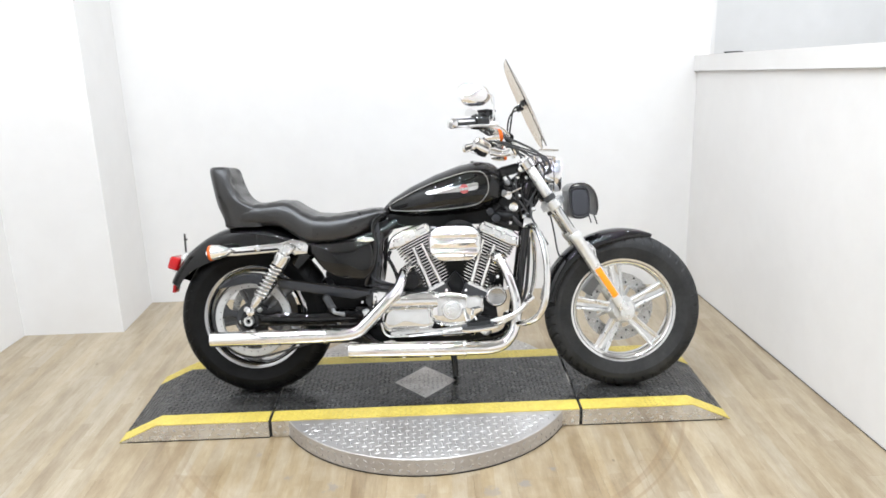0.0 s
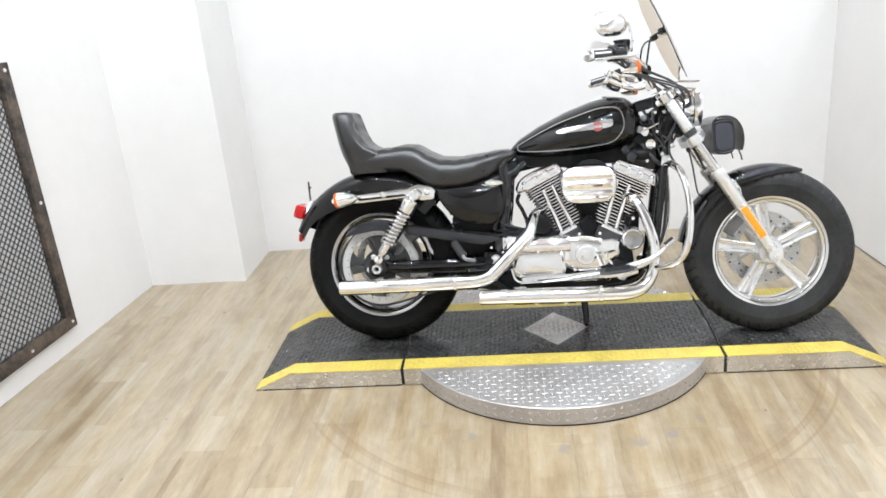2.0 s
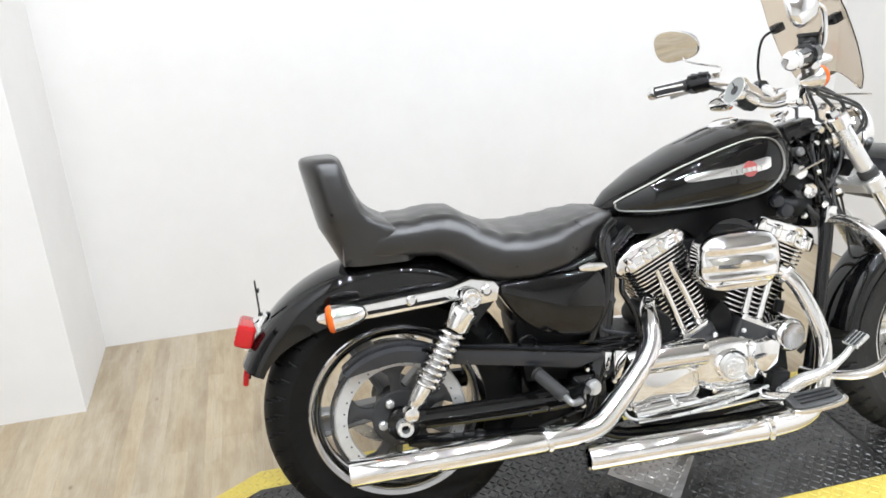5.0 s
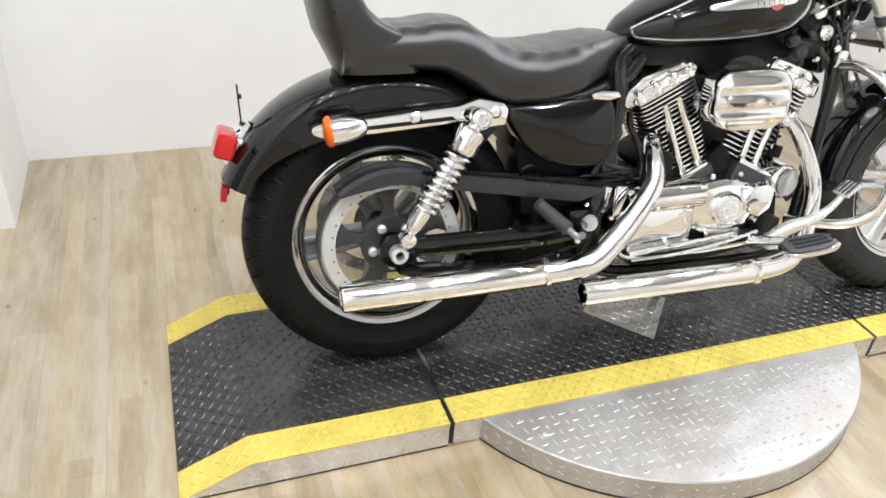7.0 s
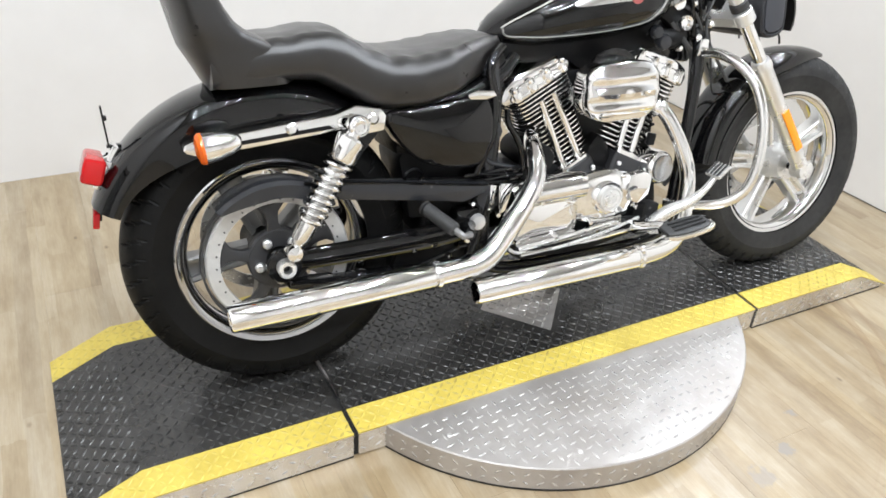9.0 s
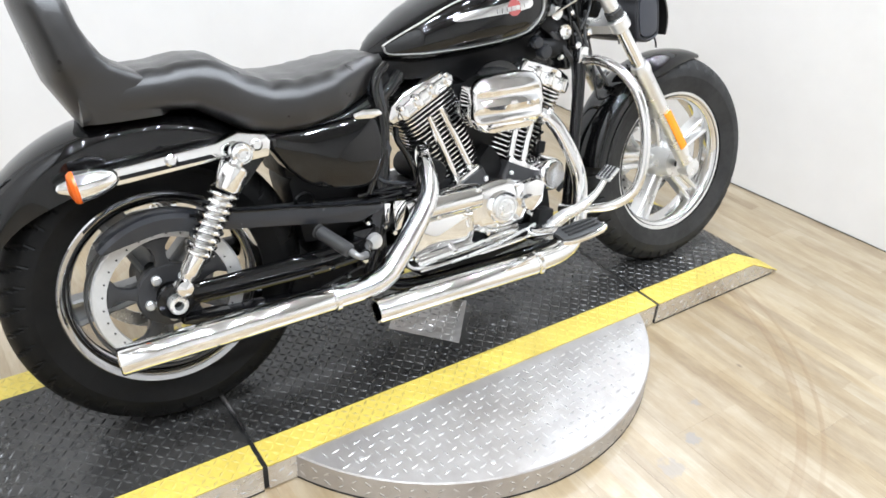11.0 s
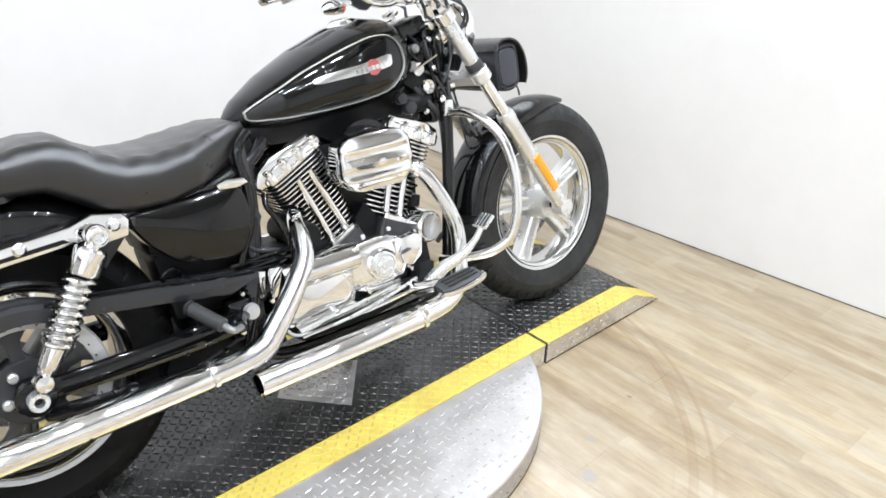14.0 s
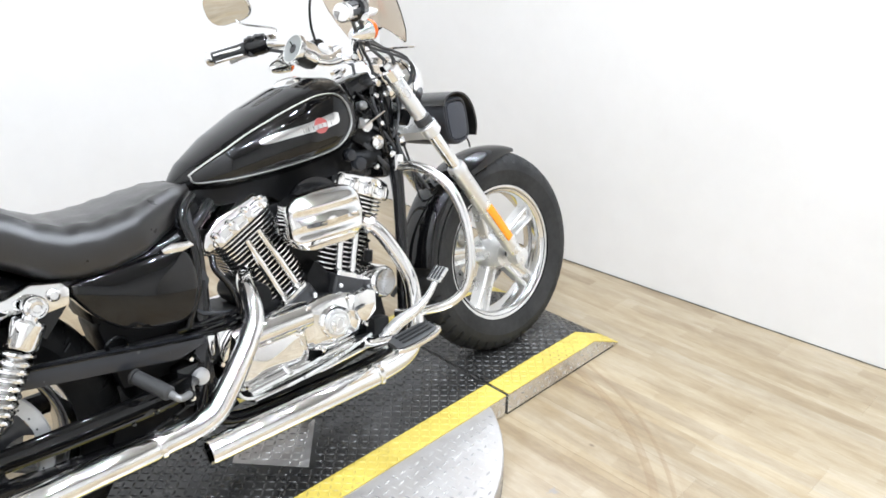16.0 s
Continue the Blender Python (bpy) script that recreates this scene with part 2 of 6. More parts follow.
    smix = n.new("ShaderNodeMix")
    smix.data_type = "RGBA"
    smix.blend_type = "MULTIPLY"
    smix.inputs[0].default_value = 0.28
    l.new(cast.outputs[2], smix.inputs[6])
    l.new(sr.outputs[0], smix.inputs[7])
    cast = smix
    # sparse dark knots
    vo = n.new("ShaderNodeTexVoronoi")
    vo.inputs["Scale"].default_value = 4.2
    mpk = n.new("ShaderNodeMapping")
    mpk.inputs["Scale"].default_value = (1.5, 0.9, 1.0)
    l.new(moved.outputs[0], mpk.inputs[0])
    l.new(mpk.outputs[0], vo.inputs["Vector"])
    kn = ramp(m, vo.outputs["Distance"], [(0.012, (0.34, 0.27, 0.2)), (0.05, (1, 1, 1))])
    knot = n.new("ShaderNodeMix")
    knot.data_type = "RGBA"
    knot.blend_type = "MULTIPLY"
    knot.inputs[0].default_value = 0.75
    l.new(cast.outputs[2], knot.inputs[6])
    l.new(kn.outputs[0], knot.inputs[7])
    cast = knot
    # thin rubber arcs that the turning ramp has left, about 1.03 m from its centre
    sep = n.new("ShaderNodeSeparateXYZ")
    l.new(pos, sep.inputs[0])
    flat = n.new("ShaderNodeCombineXYZ")
    l.new(sep.outputs[0], flat.inputs[0])
    l.new(sep.outputs[1], flat.inputs[1])
    ln = n.new("ShaderNodeVectorMath")
    ln.operation = "LENGTH"
    l.new(flat.outputs[0], ln.inputs[0])
    band = n.new("ShaderNodeMath")
    band.operation = "SUBTRACT"
    l.new(ln.outputs["Value"], band.inputs[0])
    band.inputs[1].default_value = 1.03
    ab = n.new("ShaderNodeMath")
    ab.operation = "ABSOLUTE"
    l.new(band.outputs[0], ab.inputs[0])
    near = n.new("ShaderNodeMapRange")
    near.inputs["From Min"].default_value, near.inputs["From Max"].default_value = 0.03, 0.10
    near.inputs["To Min"].default_value, near.inputs["To Max"].default_value = 1.0, 0.0
    l.new(ab.outputs[0], near.inputs["Value"])
    rings = n.new("ShaderNodeTexNoise")
    rings.noise_dimensions = "1D"
    rings.inputs["Scale"].default_value, rings.inputs["Detail"].default_value = 34.0, 3.0
    l.new(ln.outputs["Value"], rings.inputs["W"])
    rr = ramp(m, rings.outputs["Fac"], [(0.5, (0, 0, 0)), (0.64, (1, 1, 1))])
    patch = noise_node(m, 1.5, 3.0, 0.5, pos)
    pr = ramp(m, patch.outputs["Fac"], [(0.32, (0.15, 0.15, 0.15)), (0.55, (1, 1, 1))])
    w1 = n.new("ShaderNodeMath")
    w1.operation = "MULTIPLY"
    l.new(near.outputs[0], w1.inputs[0])
    l.new(rr.outputs[0], w1.inputs[1])
    w2 = n.new("ShaderNodeMath")
    w2.operation = "MULTIPLY"
    l.new(w1.outputs[0], w2.inputs[0])
    l.new(pr.outputs[0], w2.inputs[1])
    w3 = n.new("ShaderNodeMath")
    w3.operation = "MULTIPLY"
    w3.inputs[1].default_value = 0.42
    l.new(w2.outputs[0], w3.inputs[0])
    scuff = n.new("ShaderNodeMix")
    scuff.data_type = "RGBA"
    scuff.inputs[7].default_value = (0.22, 0.135, 0.065, 1)
    l.new(w3.outputs[0], scuff.inputs[0])
    l.new(cast.outputs[2], scuff.inputs[6])
    # brown worn band round the disc
    worn = n.new("ShaderNodeMapRange")
    worn.interpolation_type = "SMOOTHSTEP"
    worn.inputs["From Min"].default_value, worn.inputs["From Max"].default_value = 1.22, 0.86
    l.new(ln.outputs["Value"], worn.inputs["Value"])
    dirt = noise_node(m, 3.2, 6.0, 0.65, pos)
    dr = ramp(m, dirt.outputs["Fac"], [(0.36, (0.1, 0.1, 0.1)), (0.62, (1, 1, 1))])
    brown = n.new("ShaderNodeMix")
    brown.data_type = "RGBA"
    brown.blend_type = "MULTIPLY"
    brown.inputs[7].default_value = (0.76, 0.68, 0.54, 1)
    l.new(math_node("MULTIPLY", math_node("MULTIPLY", worn.outputs[0], dr.outputs[0]), 0.75), brown.inputs[0])
    l.new(scuff.outputs[2], brown.inputs[6])
    # grey gouges beside the disc, on one circle
    last = brown.outputs[2]
    rub = noise_node(m, 28.0, 5.0, 0.7, pos)
    for sx, sy, size, force in ((0.455, -0.596, 0.014, 0.7), (0.345, -0.680, 0.019, 0.65), (0.225, -0.728, 0.030, 0.5), (-0.030, -0.752, 0.024, 0.5), (-0.335, -0.664, 0.024, 0.55), (-0.503, -0.590, 0.017, 0.5), (-0.635, -0.419, 0.018, 0.4)):
        dist = n.new("ShaderNodeVectorMath")
        dist.operation = "DISTANCE"
        l.new(flat.outputs[0], dist.inputs[0])
        dist.inputs[1].default_value = (sx, sy, 0)
        edge = n.new("ShaderNodeMath")
        edge.operation = "MULTIPLY_ADD"
        edge.inputs[1].default_value, edge.inputs[2].default_value = 5.0 * size, -2.5 * size
        l.new(rub.outputs["Fac"], edge.inputs[0])
        total = n.new("ShaderNodeMath")
        l.new(dist.outputs["Value"], total.inputs[0])
        l.new(edge.outputs[0], total.inputs[1])
        mr = n.new("ShaderNodeMapRange")
        mr.inputs["From Min"].default_value, mr.inputs["From Max"].default_value = size * 0.6, size * 1.1
        mr.inputs["To Min"].default_value, mr.inputs["To Max"].default_value = force, 0.0
        l.new(total.outputs[0], mr.inputs["Value"])
        smudge = n.new("ShaderNodeMix")
        smudge.data_type = "RGBA"
        smudge.inputs[7].default_value = (0.20, 0.19, 0.185, 1)
        l.new(mr.outputs[0], smudge.inputs[0])
        l.new(last, smudge.inputs[6])
        last = smudge.outputs[2]
    l.new(last, b.inputs["Base Color"])
    rg = n.new("ShaderNodeMapRange")
    rg.inputs["To Min"].default_value, rg.inputs["To Max"].default_value = 0.24, 0.40
    l.new(broad.outputs["Fac"], rg.inputs["Value"])
    l.new(rg.outputs[0], b.inputs["Roughness"])
    bp = n.new("ShaderNodeBump")
    bp.inputs["Strength"].default_value, bp.inputs["Distance"].default_value = 0.12, 0.001
    l.new(hair.outputs["Fac"], bp.inputs["Height"])
    l.new(bp.outputs[0], b.inputs["Normal"])
    return m


FLOOR_MAT = floor_material()


# ---- mesh helpers ----
def smooth(bm, angle=35):
    lim = radians(angle)
    for f in bm.faces:
        f.smooth = True
    for e in bm.edges:
        e.smooth = len(e.link_faces) == 2 and e.calc_face_angle(0) < lim
    return bm


def mesh_of(name, bm, mat, angle=35):
    bmesh.ops.recalc_face_normals(bm, faces=bm.faces)
    smooth(bm, angle)
    me = bpy.data.meshes.new(name)
    bm.to_mesh(me)
    bm.free()
    me.materials.append(mat)
    return me


def part(name, bm, mat, parent, label="", angle=35, kind=""):
    ob = new(name, mesh_of(name, bm, mat, angle))
    ob.parent = parent
    return tagged(ob, label, kind=kind)


def thing(name, label, category, group="", at=None):
    ob = new(name)
    if at is not None:
        ob.matrix_world = at
    return tagged(ob, label, category, group)


def box(bm, c, size, rot=None, bevel=0.0, seg=2):
    m = Matrix.LocRotScale(Vector(c), Euler([radians(a) for a in rot]) if rot else None, Vector(size))
    made = bmesh.ops.create_cube(bm, size=1.0, matrix=m)["verts"]
    if bevel:
        es = list({e for v in made for e in v.link_edges})
        bmesh.ops.bevel(bm, geom=es, offset=bevel, segments=seg, affect="EDGES", profile=0.6)
    return bm


def boxes(*rows, bevel=0.0):
    bm = bmesh.new()
    for row in rows:
        box(bm, *row, bevel=bevel)
    return bm


def prism(outline, y0, y1, bevel=0.0, seg=2, bm=None):
    """An outline in x and z, drawn out along y."""
    own = bmesh.new()
    a = [own.verts.new((x, y0, z)) for x, z in outline]
    f = own.faces.new(a)
    made = bmesh.ops.extrude_face_region(own, geom=[f])["geom"]
    bmesh.ops.translate(own, verts=[g for g in made if isinstance(g, bmesh.types.BMVert)], vec=(0, y1 - y0, 0))
    if bevel:
        bmesh.ops.bevel(own, geom=own.edges[:], offset=bevel, segments=seg, affect="EDGES", clamp_overlap=True, profile=0.6)
    if bm is None:
        return own
    join(bm, own)
    return bm


def join(bm, other):
    me = bpy.data.meshes.new("tmp")
    other.to_mesh(me)
    other.free()
    bm.from_mesh(me)
    bpy.data.meshes.remove(me)
    return bm


def curve_points(points, steps=6):
    """Catmull-Rom through the points."""
    p = [Vector(q) for q in points]
    if len(p) < 3 or steps < 2:
        return p
    p = [2 * p[0] - p[1]] + p + [2 * p[-1] - p[-2]]
    out = []
    for i in range(1, len(p) - 2):
        a, b, c, d = p[i - 1:i + 3]
        for k in range(steps):
            t = k / steps
            out.append(0.5 * (2 * b + (c - a) * t + (2 * a - 5 * b + 4 * c - d) * t * t + (3 * b - a - 3 * c + d) * t ** 3))
    return out + [p[-2]]


def sweep(points, radius, seg=14, steps=6, closed=False, cap=True, bm=None, flat=1.0, side=None):
    """A round (or flattened) bar along a smooth line; radius may be a list, one for each given point."""
    bm = bm or bmesh.new()
    n_in = len(points)
    pts = curve_points(points, steps) if not closed else [Vector(q) for q in points]
    rad = [radius] * len(pts) if not isinstance(radius, (list, tuple)) else [float(np.interp(i / max(1, len(pts) - 1) * (n_in - 1), range(n_in), radius)) for i in range(len(pts))]
    rings, ref = [], Vector(side) if side else None
    for i, q in enumerate(pts):
        if closed:
            d = (pts[(i + 1) % len(pts)] - pts[i - 1]).normalized()
        else:
            d = (pts[min(i + 1, len(pts) - 1)] - pts[max(i - 1, 0)]).normalized()
        if ref is None:
            ref = d.orthogonal()
        u = (ref - d * ref.dot(d)).normalized()
        v = d.cross(u)
        if side is None:
            ref = u
        rings.append([bm.verts.new(q + rad[i] * (math.cos(a) * u + flat * math.sin(a) * v)) for a in (2 * math.pi * k / seg for k in range(seg))])
    for i in range(len(rings) - (0 if closed else 1)):
        r0, r1 = rings[i], rings[(i + 1) % len(rings)]
        for k in range(seg):
            bm.faces.new((r0[k], r0[(k + 1) % seg], r1[(k + 1) % seg], r1[k]))
    if cap and not closed:
        bm.faces.new(rings[0])
        bm.faces.new(rings[-1])
    return bm


def lathe(profile, centre, axis, seg=32, bm=None, cap=True, closed=False):
    """Radius and height pairs, turned round an axis."""
    bm = bm or bmesh.new()
    a = Vector(axis).normalized()
    u = a.orthogonal().normalized()
    v = a.cross(u)
    c = Vector(centre)
    rings = [[bm.verts.new(c + a * h + r * (math.cos(t) * u + math.sin(t) * v)) for t in (2 * math.pi * k / seg for k in range(seg))] for r, h in profile]
    count = len(rings)
    for i in range(count if closed else count - 1):
        r0, r1 = rings[i], rings[(i + 1) % count]
        for k in range(seg):
            bm.faces.new((r0[k], r0[(k + 1) % seg], r1[(k + 1) % seg], r1[k]))
    if cap and not closed:
        bm.faces.new(rings[0])
        bm.faces.new(rings[-1])
    return bm


def loft(rings, bm=None, cap=True, closed=False):
    bm = bm or bmesh.new()
    vs = [[bm.verts.new(p) for p in r] for r in rings]
    n = len(vs[0])
    for i in range(len(vs) - (0 if closed else 1)):
        r0, r1 = vs[i], vs[(i + 1) % len(vs)]
        for k in range(n):
            bm.faces.new((r0[k], r0[(k + 1) % n], r1[(k + 1) % n], r1[k]))
    if cap and not closed:
        bm.faces.new(vs[0])
        bm.faces.new(vs[-1])
    return bm


def cyl(a, b, r, seg=20, bm=None, edge=0.0):
    a, b = Vector(a), Vector(b)
    h = (b - a).length
    e = min(edge, r * 0.5, h * 0.4)
    prof = [(r - e, 0), (r, e), (r, h - e), (r - e, h)] if e else [(r, 0), (r, h)]
    return lathe(prof, a, b - a, seg, bm)


def spline(xs, ys, x):
    return float(np.interp(x, xs, ys))


# ---- the room ----
def slab(name, c, size, mat, label=""):
    bm = bmesh.new()
    box(bm, c, size)
    ob = new(name, mesh_of(name, bm, mat))
    return tagged(ob, label, "wall" if name.startswith("wall") else name.split("_")[0], kind="structure")


HIGH = 4.2
slab("wall_north", (-0.01, 1.425, HIGH / 2), (3.28, 0.12, HIGH), WALL_WHITE, "plain white painted wall behind the motorcycle")
slab("wall_pier", (-2.132, 1.199, HIGH / 2), (1.0, 0.59, HIGH), WALL_WHITE, "white painted pier that steps out from the wall")
W_LEFT = slab("wall_west", (0, 0, HIGH / 2), (0.12, 8.6, HIGH), WALL_WHITE, "plain white painted side wall")
W_LEFT.matrix_world = pose(-2.577, -3.285, 0, 0, 0, -4.8)
def east_bar(name, inner, thick, z0, z1, label):
    """The east side: 8 m long, its top rising gently towards the room's open end."""
    bm = bmesh.new()
    rings = []
    for s, rise in ((0.0, 0.0), (8.0, 0.52)):
        rings.append([(inner, -s, z0(rise)), (inner + thick, -s, z0(rise)), (inner + thick, -s, z1(rise)), (inner, -s, z1(rise))])
    ob = new(name, mesh_of(name, loft(rings, bm), WALL_WHITE))
    ob.matrix_world = pose(1.567, 1.364, 0, 0, 0, 3.5)
    return tagged(ob, label, "wall", kind="structure")


east_bar("wall_east", 0.0, 0.12, lambda r: 0.0, lambda r: 1.25 + r, "white painted half-height side wall")
east_bar("trim_cap", -0.02, 0.17, lambda r: 1.252 + r, lambda r: 1.338 + r, "white cap board on the half-height wall")
ob = slab("trim_gap", (-0.002, -2.2, 0.0025), (0.002, 4.4, 0.002), DARK_GAP, "thin dark joint along the wall's foot")
ob.matrix_world = pose(1.567, 1.364, 0, 0, 0, 3.5)
slab("wall_far_east", (4.2, -2.0, HIGH / 2), (0.12, 11.0, HIGH), WALL_GREY, "pale grey wall of the next bay")
slab("wall_far_north", (2.95, 3.5, HIGH / 2), (2.6, 0.12, HIGH), WALL_GREY, "pale grey wall of the next bay")
slab("wall_return", (1.66, 2.46, HIGH / 2), (0.06, 2.0, HIGH), WALL_WHITE, "white painted return wall")
slab("wall_south", (0.6, -6.6, HIGH / 2), (7.8, 0.12, HIGH), SOUTH_PALE, "pale warm painted wall at the room's other end")
slab("ceiling", (0.5, -2.0, HIGH + 0.05), (8.0, 11.4, 0.1), CEIL_MAT, "plain matt grey ceiling")

# ceiling lights: rails with two round spots each
# the last five are unseen, added to brighten the next bay's walls
FIXTURES = [(x, y) for x in (-1.8, -0.8, 0.2, 1.2) for y in (-3.5, -2.2, -0.9)] + [(2.6, -0.6), (2.6, 0.7), (3.5, 0.2), (3.5, 1.6), (2.6, 2.0)]


def ceiling_light():
    ob = thing("ceiling_light", "white ceiling rail with two small round spot lamps", "ceiling light", "ceiling lights")
    part("rail", boxes(((0, 0, -0.012), (0.5, 0.06, 0.024)), bevel=0.004), LAMP_WHITE, ob)
    for k in (-1, 1):
        part("lamp_can", lathe([(0.024, -0.022), (0.045, -0.026), (0.048, -0.05), (0.048, -0.062), (0.043, -0.064)], (SPOT_STEP * k, 0, 0), (0, 0, 1), 24), LAMP_WHITE, ob)
    return ob


SPOT_STEP = 0.17
LIGHT = ceiling_light()
for i, (x, y) in enumerate(FIXTURES):
    m = pose(x, y, HIGH)
    if i == 0:
        LIGHT.matrix_world = m
    else:
        copy_thing(LIGHT, m)
    for k in (-1, 1):
        lamp = bpy.data.lights.new("ceiling_lamp", "AREA")
        lamp.shape, lamp.size, lamp.energy, lamp.color = "DISK", 0.075, LAMP_WATTS, (0.885, 0.937, 1.0)
        new("ceiling_lamp", lamp).matrix_world = pose(x + SPOT_STEP * k, y, HIGH - 0.068)

# floor: slab, and boards that run away from the first viewpoint
FLOOR = slab("floor", (0.5, -2.0, -0.055), (8.0, 11.4, 0.1), FLOOR_MAT, "light oak vinyl plank floor with scuffs")

# ---- the turntable ramp ----
TOP, HALF, SEAM, BEND, TIP, DISC_R = 0.075, 0.296, 0.615, 1.06, 1.212, 0.617
STRIPE = 0.217


def deck_height(x):
    x = abs(x)
    return TOP if x <= BEND else TOP + (0.006 - TOP) * (x - BEND) / (TIP - BEND)


def tread(bm, x, y, z, angle, long=0.0112, wide=0.0040, high=0.0021, slope=0.0, up=None):
    """One raised lozenge of a tread plate."""
    c, s = math.cos(angle), math.sin(angle)
    pts = [(long, 0, 0), (0, wide, 0), (-long, 0, 0), (0, -wide, 0), (long * 0.45, 0, high), (-long * 0.45, 0, high)]
    vs = []
    for u, v, h in pts:
        du, dv = c * u - s * v, s * u + c * v
        if up is None:
            vs.append(bm.verts.new((x + du, y + dv, z + slope * du + h)))
        else:
            e1, e2, e3 = up
            vs.append(bm.verts.new(Vector((x, y, z)) + e1 * du + e2 * dv + e3 * h))
    for q in ((0, 1, 4), (1, 2, 5), (1, 5, 4), (2, 3, 5), (3, 0, 4), (3, 4, 5)):
        bm.faces.new([vs[k] for k in q])


def tread_field(inside, x0, x1, y0, y1, pitch=0.0192, height=deck_height, high=0.0021):
    bm = bmesh.new()
    i = 0
    x = x0 + pitch / 2
    while x < x1:
        j = 0
        y = y0 + pitch / 2
        while y < y1:
            if inside(x, y):
                sl = (height(x + 0.001) - height(x - 0.001)) / 0.002 if height else 0
                tread(bm, x, y, height(x), radians(45 if (i + j) % 2 else -45), high=high, slope=sl)
            y += pitch
            j += 1
        x += pitch
        i += 1
    return bm


def in_diamond(x, y, grow=1.0):
    return abs(x) / 0.132 + abs(y) / 0.152 < grow


def section(ramp_thing, name, x0, x1, label):
    """One length of the ramp between two x, with deck, stripes, skirts and treads of its own."""
    xs = sorted({x0, x1, *(b for b in (-BEND, BEND) if x0 < b < x1)})
    low = 0.004

    def plate(ya, yb, lift, depth):
        bm = bmesh.new()
        rings = []
        for x in xs:
            h = deck_height(x) + lift
            rings.append([(x, ya, h), (x, yb, h), (x, yb, max(low, h - depth)), (x, ya, max(low, h - depth))])
        return loft(rings, bm)

    body = part(name, plate(-HALF, HALF, -0.003, 1.0), SKIRT_SILVER, ramp_thing, label)
    part("deck_plate", plate(-STRIPE + 0.001, STRIPE - 0.001, 0, 0.0035), DECK_BLACK, body, "worn black tread plate")
    for s in (-1, 1):
        a, b = sorted((s * STRIPE, s * (HALF + 0.001)))
        part("edge_stripe", plate(a, b, 0, 0.0035), YELLOW, body, "yellow painted edge stripe")
        e = 0.005
        part("stripe_tread", tread_field(lambda x, y: a + e < y < b - e and x0 + e < x < x1 - e, x0, x1, a, b, high=0.0016), YELLOW_TIP, body, kind="stuff")
        # skirt: treads stand out of the upright face
        bm = bmesh.new()
        frame3 = (Vector((1, 0, 0)), Vector((0, 0, 1)), Vector((0, s, 0)))
        x = x0 + 0.012
        k = 0
        while x < x1 - 0.01:
            for row, z in enumerate((0.022, 0.046)):
                if z < deck_height(x) - 0.011:
                    if name != "turntable_deck" or abs(x) > math.sqrt(DISC_R ** 2 - HALF ** 2) + 0.01:
                        tread(bm, x + (0.019 if row else 0), s * HALF, z, radians(28 if (k + row) % 2 else -28), 0.010, 0.0032, 0.0014, up=frame3)
            x += 0.038
            k += 1
        part("skirt_tread", bm, TREAD_TIP, body, kind="stuff")
    field = tread_field(lambda x, y: abs(y) < STRIPE - 0.006 and x0 + 0.006 < x < x1 - 0.006 and not in_diamond(x, y, 1.12), x0, x1, -STRIPE, STRIPE)
    part("deck_tread", field, DECK_TIP, body, kind="stuff")
    return body


# dark strips added as the shadow line along the ramp's foot
def foot_shade_strip(parent, x0, x1):
    for s in (-1, 1):
        part("foot_shade_strip", boxes((((x0 + x1) / 2, s * (HALF - 0.004), 0.003), (abs(x1 - x0), 0.0090, 0.004))), DARK_GAP, parent, "dark strip for the shadow line along the ramp foot")


RAMP = thing("motorcycle_turntable", "low black and silver tread plate turntable ramp with yellow edges", "turntable")
GAP = 0.006
foot_shade_strip(section(RAMP, "rear_ramp", -TIP, -SEAM - GAP, "silver tread plate ramp with a sloping end"), -TIP + 0.03, -SEAM - GAP)
DECK = section(RAMP, "turntable_deck", -SEAM + GAP, SEAM - GAP, "level middle deck")
foot_shade_strip(section(RAMP, "front_ramp", SEAM + GAP, TIP, "silver tread plate ramp with a sloping end"), SEAM + GAP, TIP - 0.03)
for s in (-1, 1):
    part("seam_strip", boxes(((s * SEAM, 0, 0.031), (2 * GAP, 2 * HALF - 0.01, 0.055))), DARK_GAP, RAMP, "dark gap between the decks")
bm = bmesh.new()
rim = [(-0.132, 0), (0, -0.152), (0.132, 0), (0, 0.152)]
loft([[(x, y, TOP - 0.001) for x, y in rim], [(x, y, TOP + 0.0012) for x, y in rim]], bm)
diamond = part("diamond_inlay", bm, TREAD_SILVER, DECK, "bare aluminium tread plate diamond")
part("diamond_tread", tread_field(lambda x, y: in_diamond(x, y, 0.9), -0.132, 0.132, -0.152, 0.152, height=lambda x: TOP + 0.001), TREAD_TIP, diamond, kind="stuff")
disc = part("turning_disc", lathe([(0.3, 0.002), (DISC_R - 0.004, 0.002), (DISC_R - 0.002, 0.004), (DISC_R, 0.006), (DISC_R, TOP - 0.007), (DISC_R - 0.003, TOP - 0.004), (0.3, TOP - 0.004)], (0, 0, 0), (0, 0, 1), 128), TREAD_SILVER, RAMP, "round silver tread plate turning disc")

# the shadow line under the disc's edge, drawn as a dark ring
part("foot_shade_ring", lathe([(DISC_R - 0.02, 0.001), (DISC_R + 0.0008, 0.001), (DISC_R + 0.0008, 0.0045), (DISC_R - 0.02, 0.0045)], (0, 0, 0), (0, 0, 1), 128, closed=True), DARK_GAP, disc, "dark ring for the shadow line under the disc")


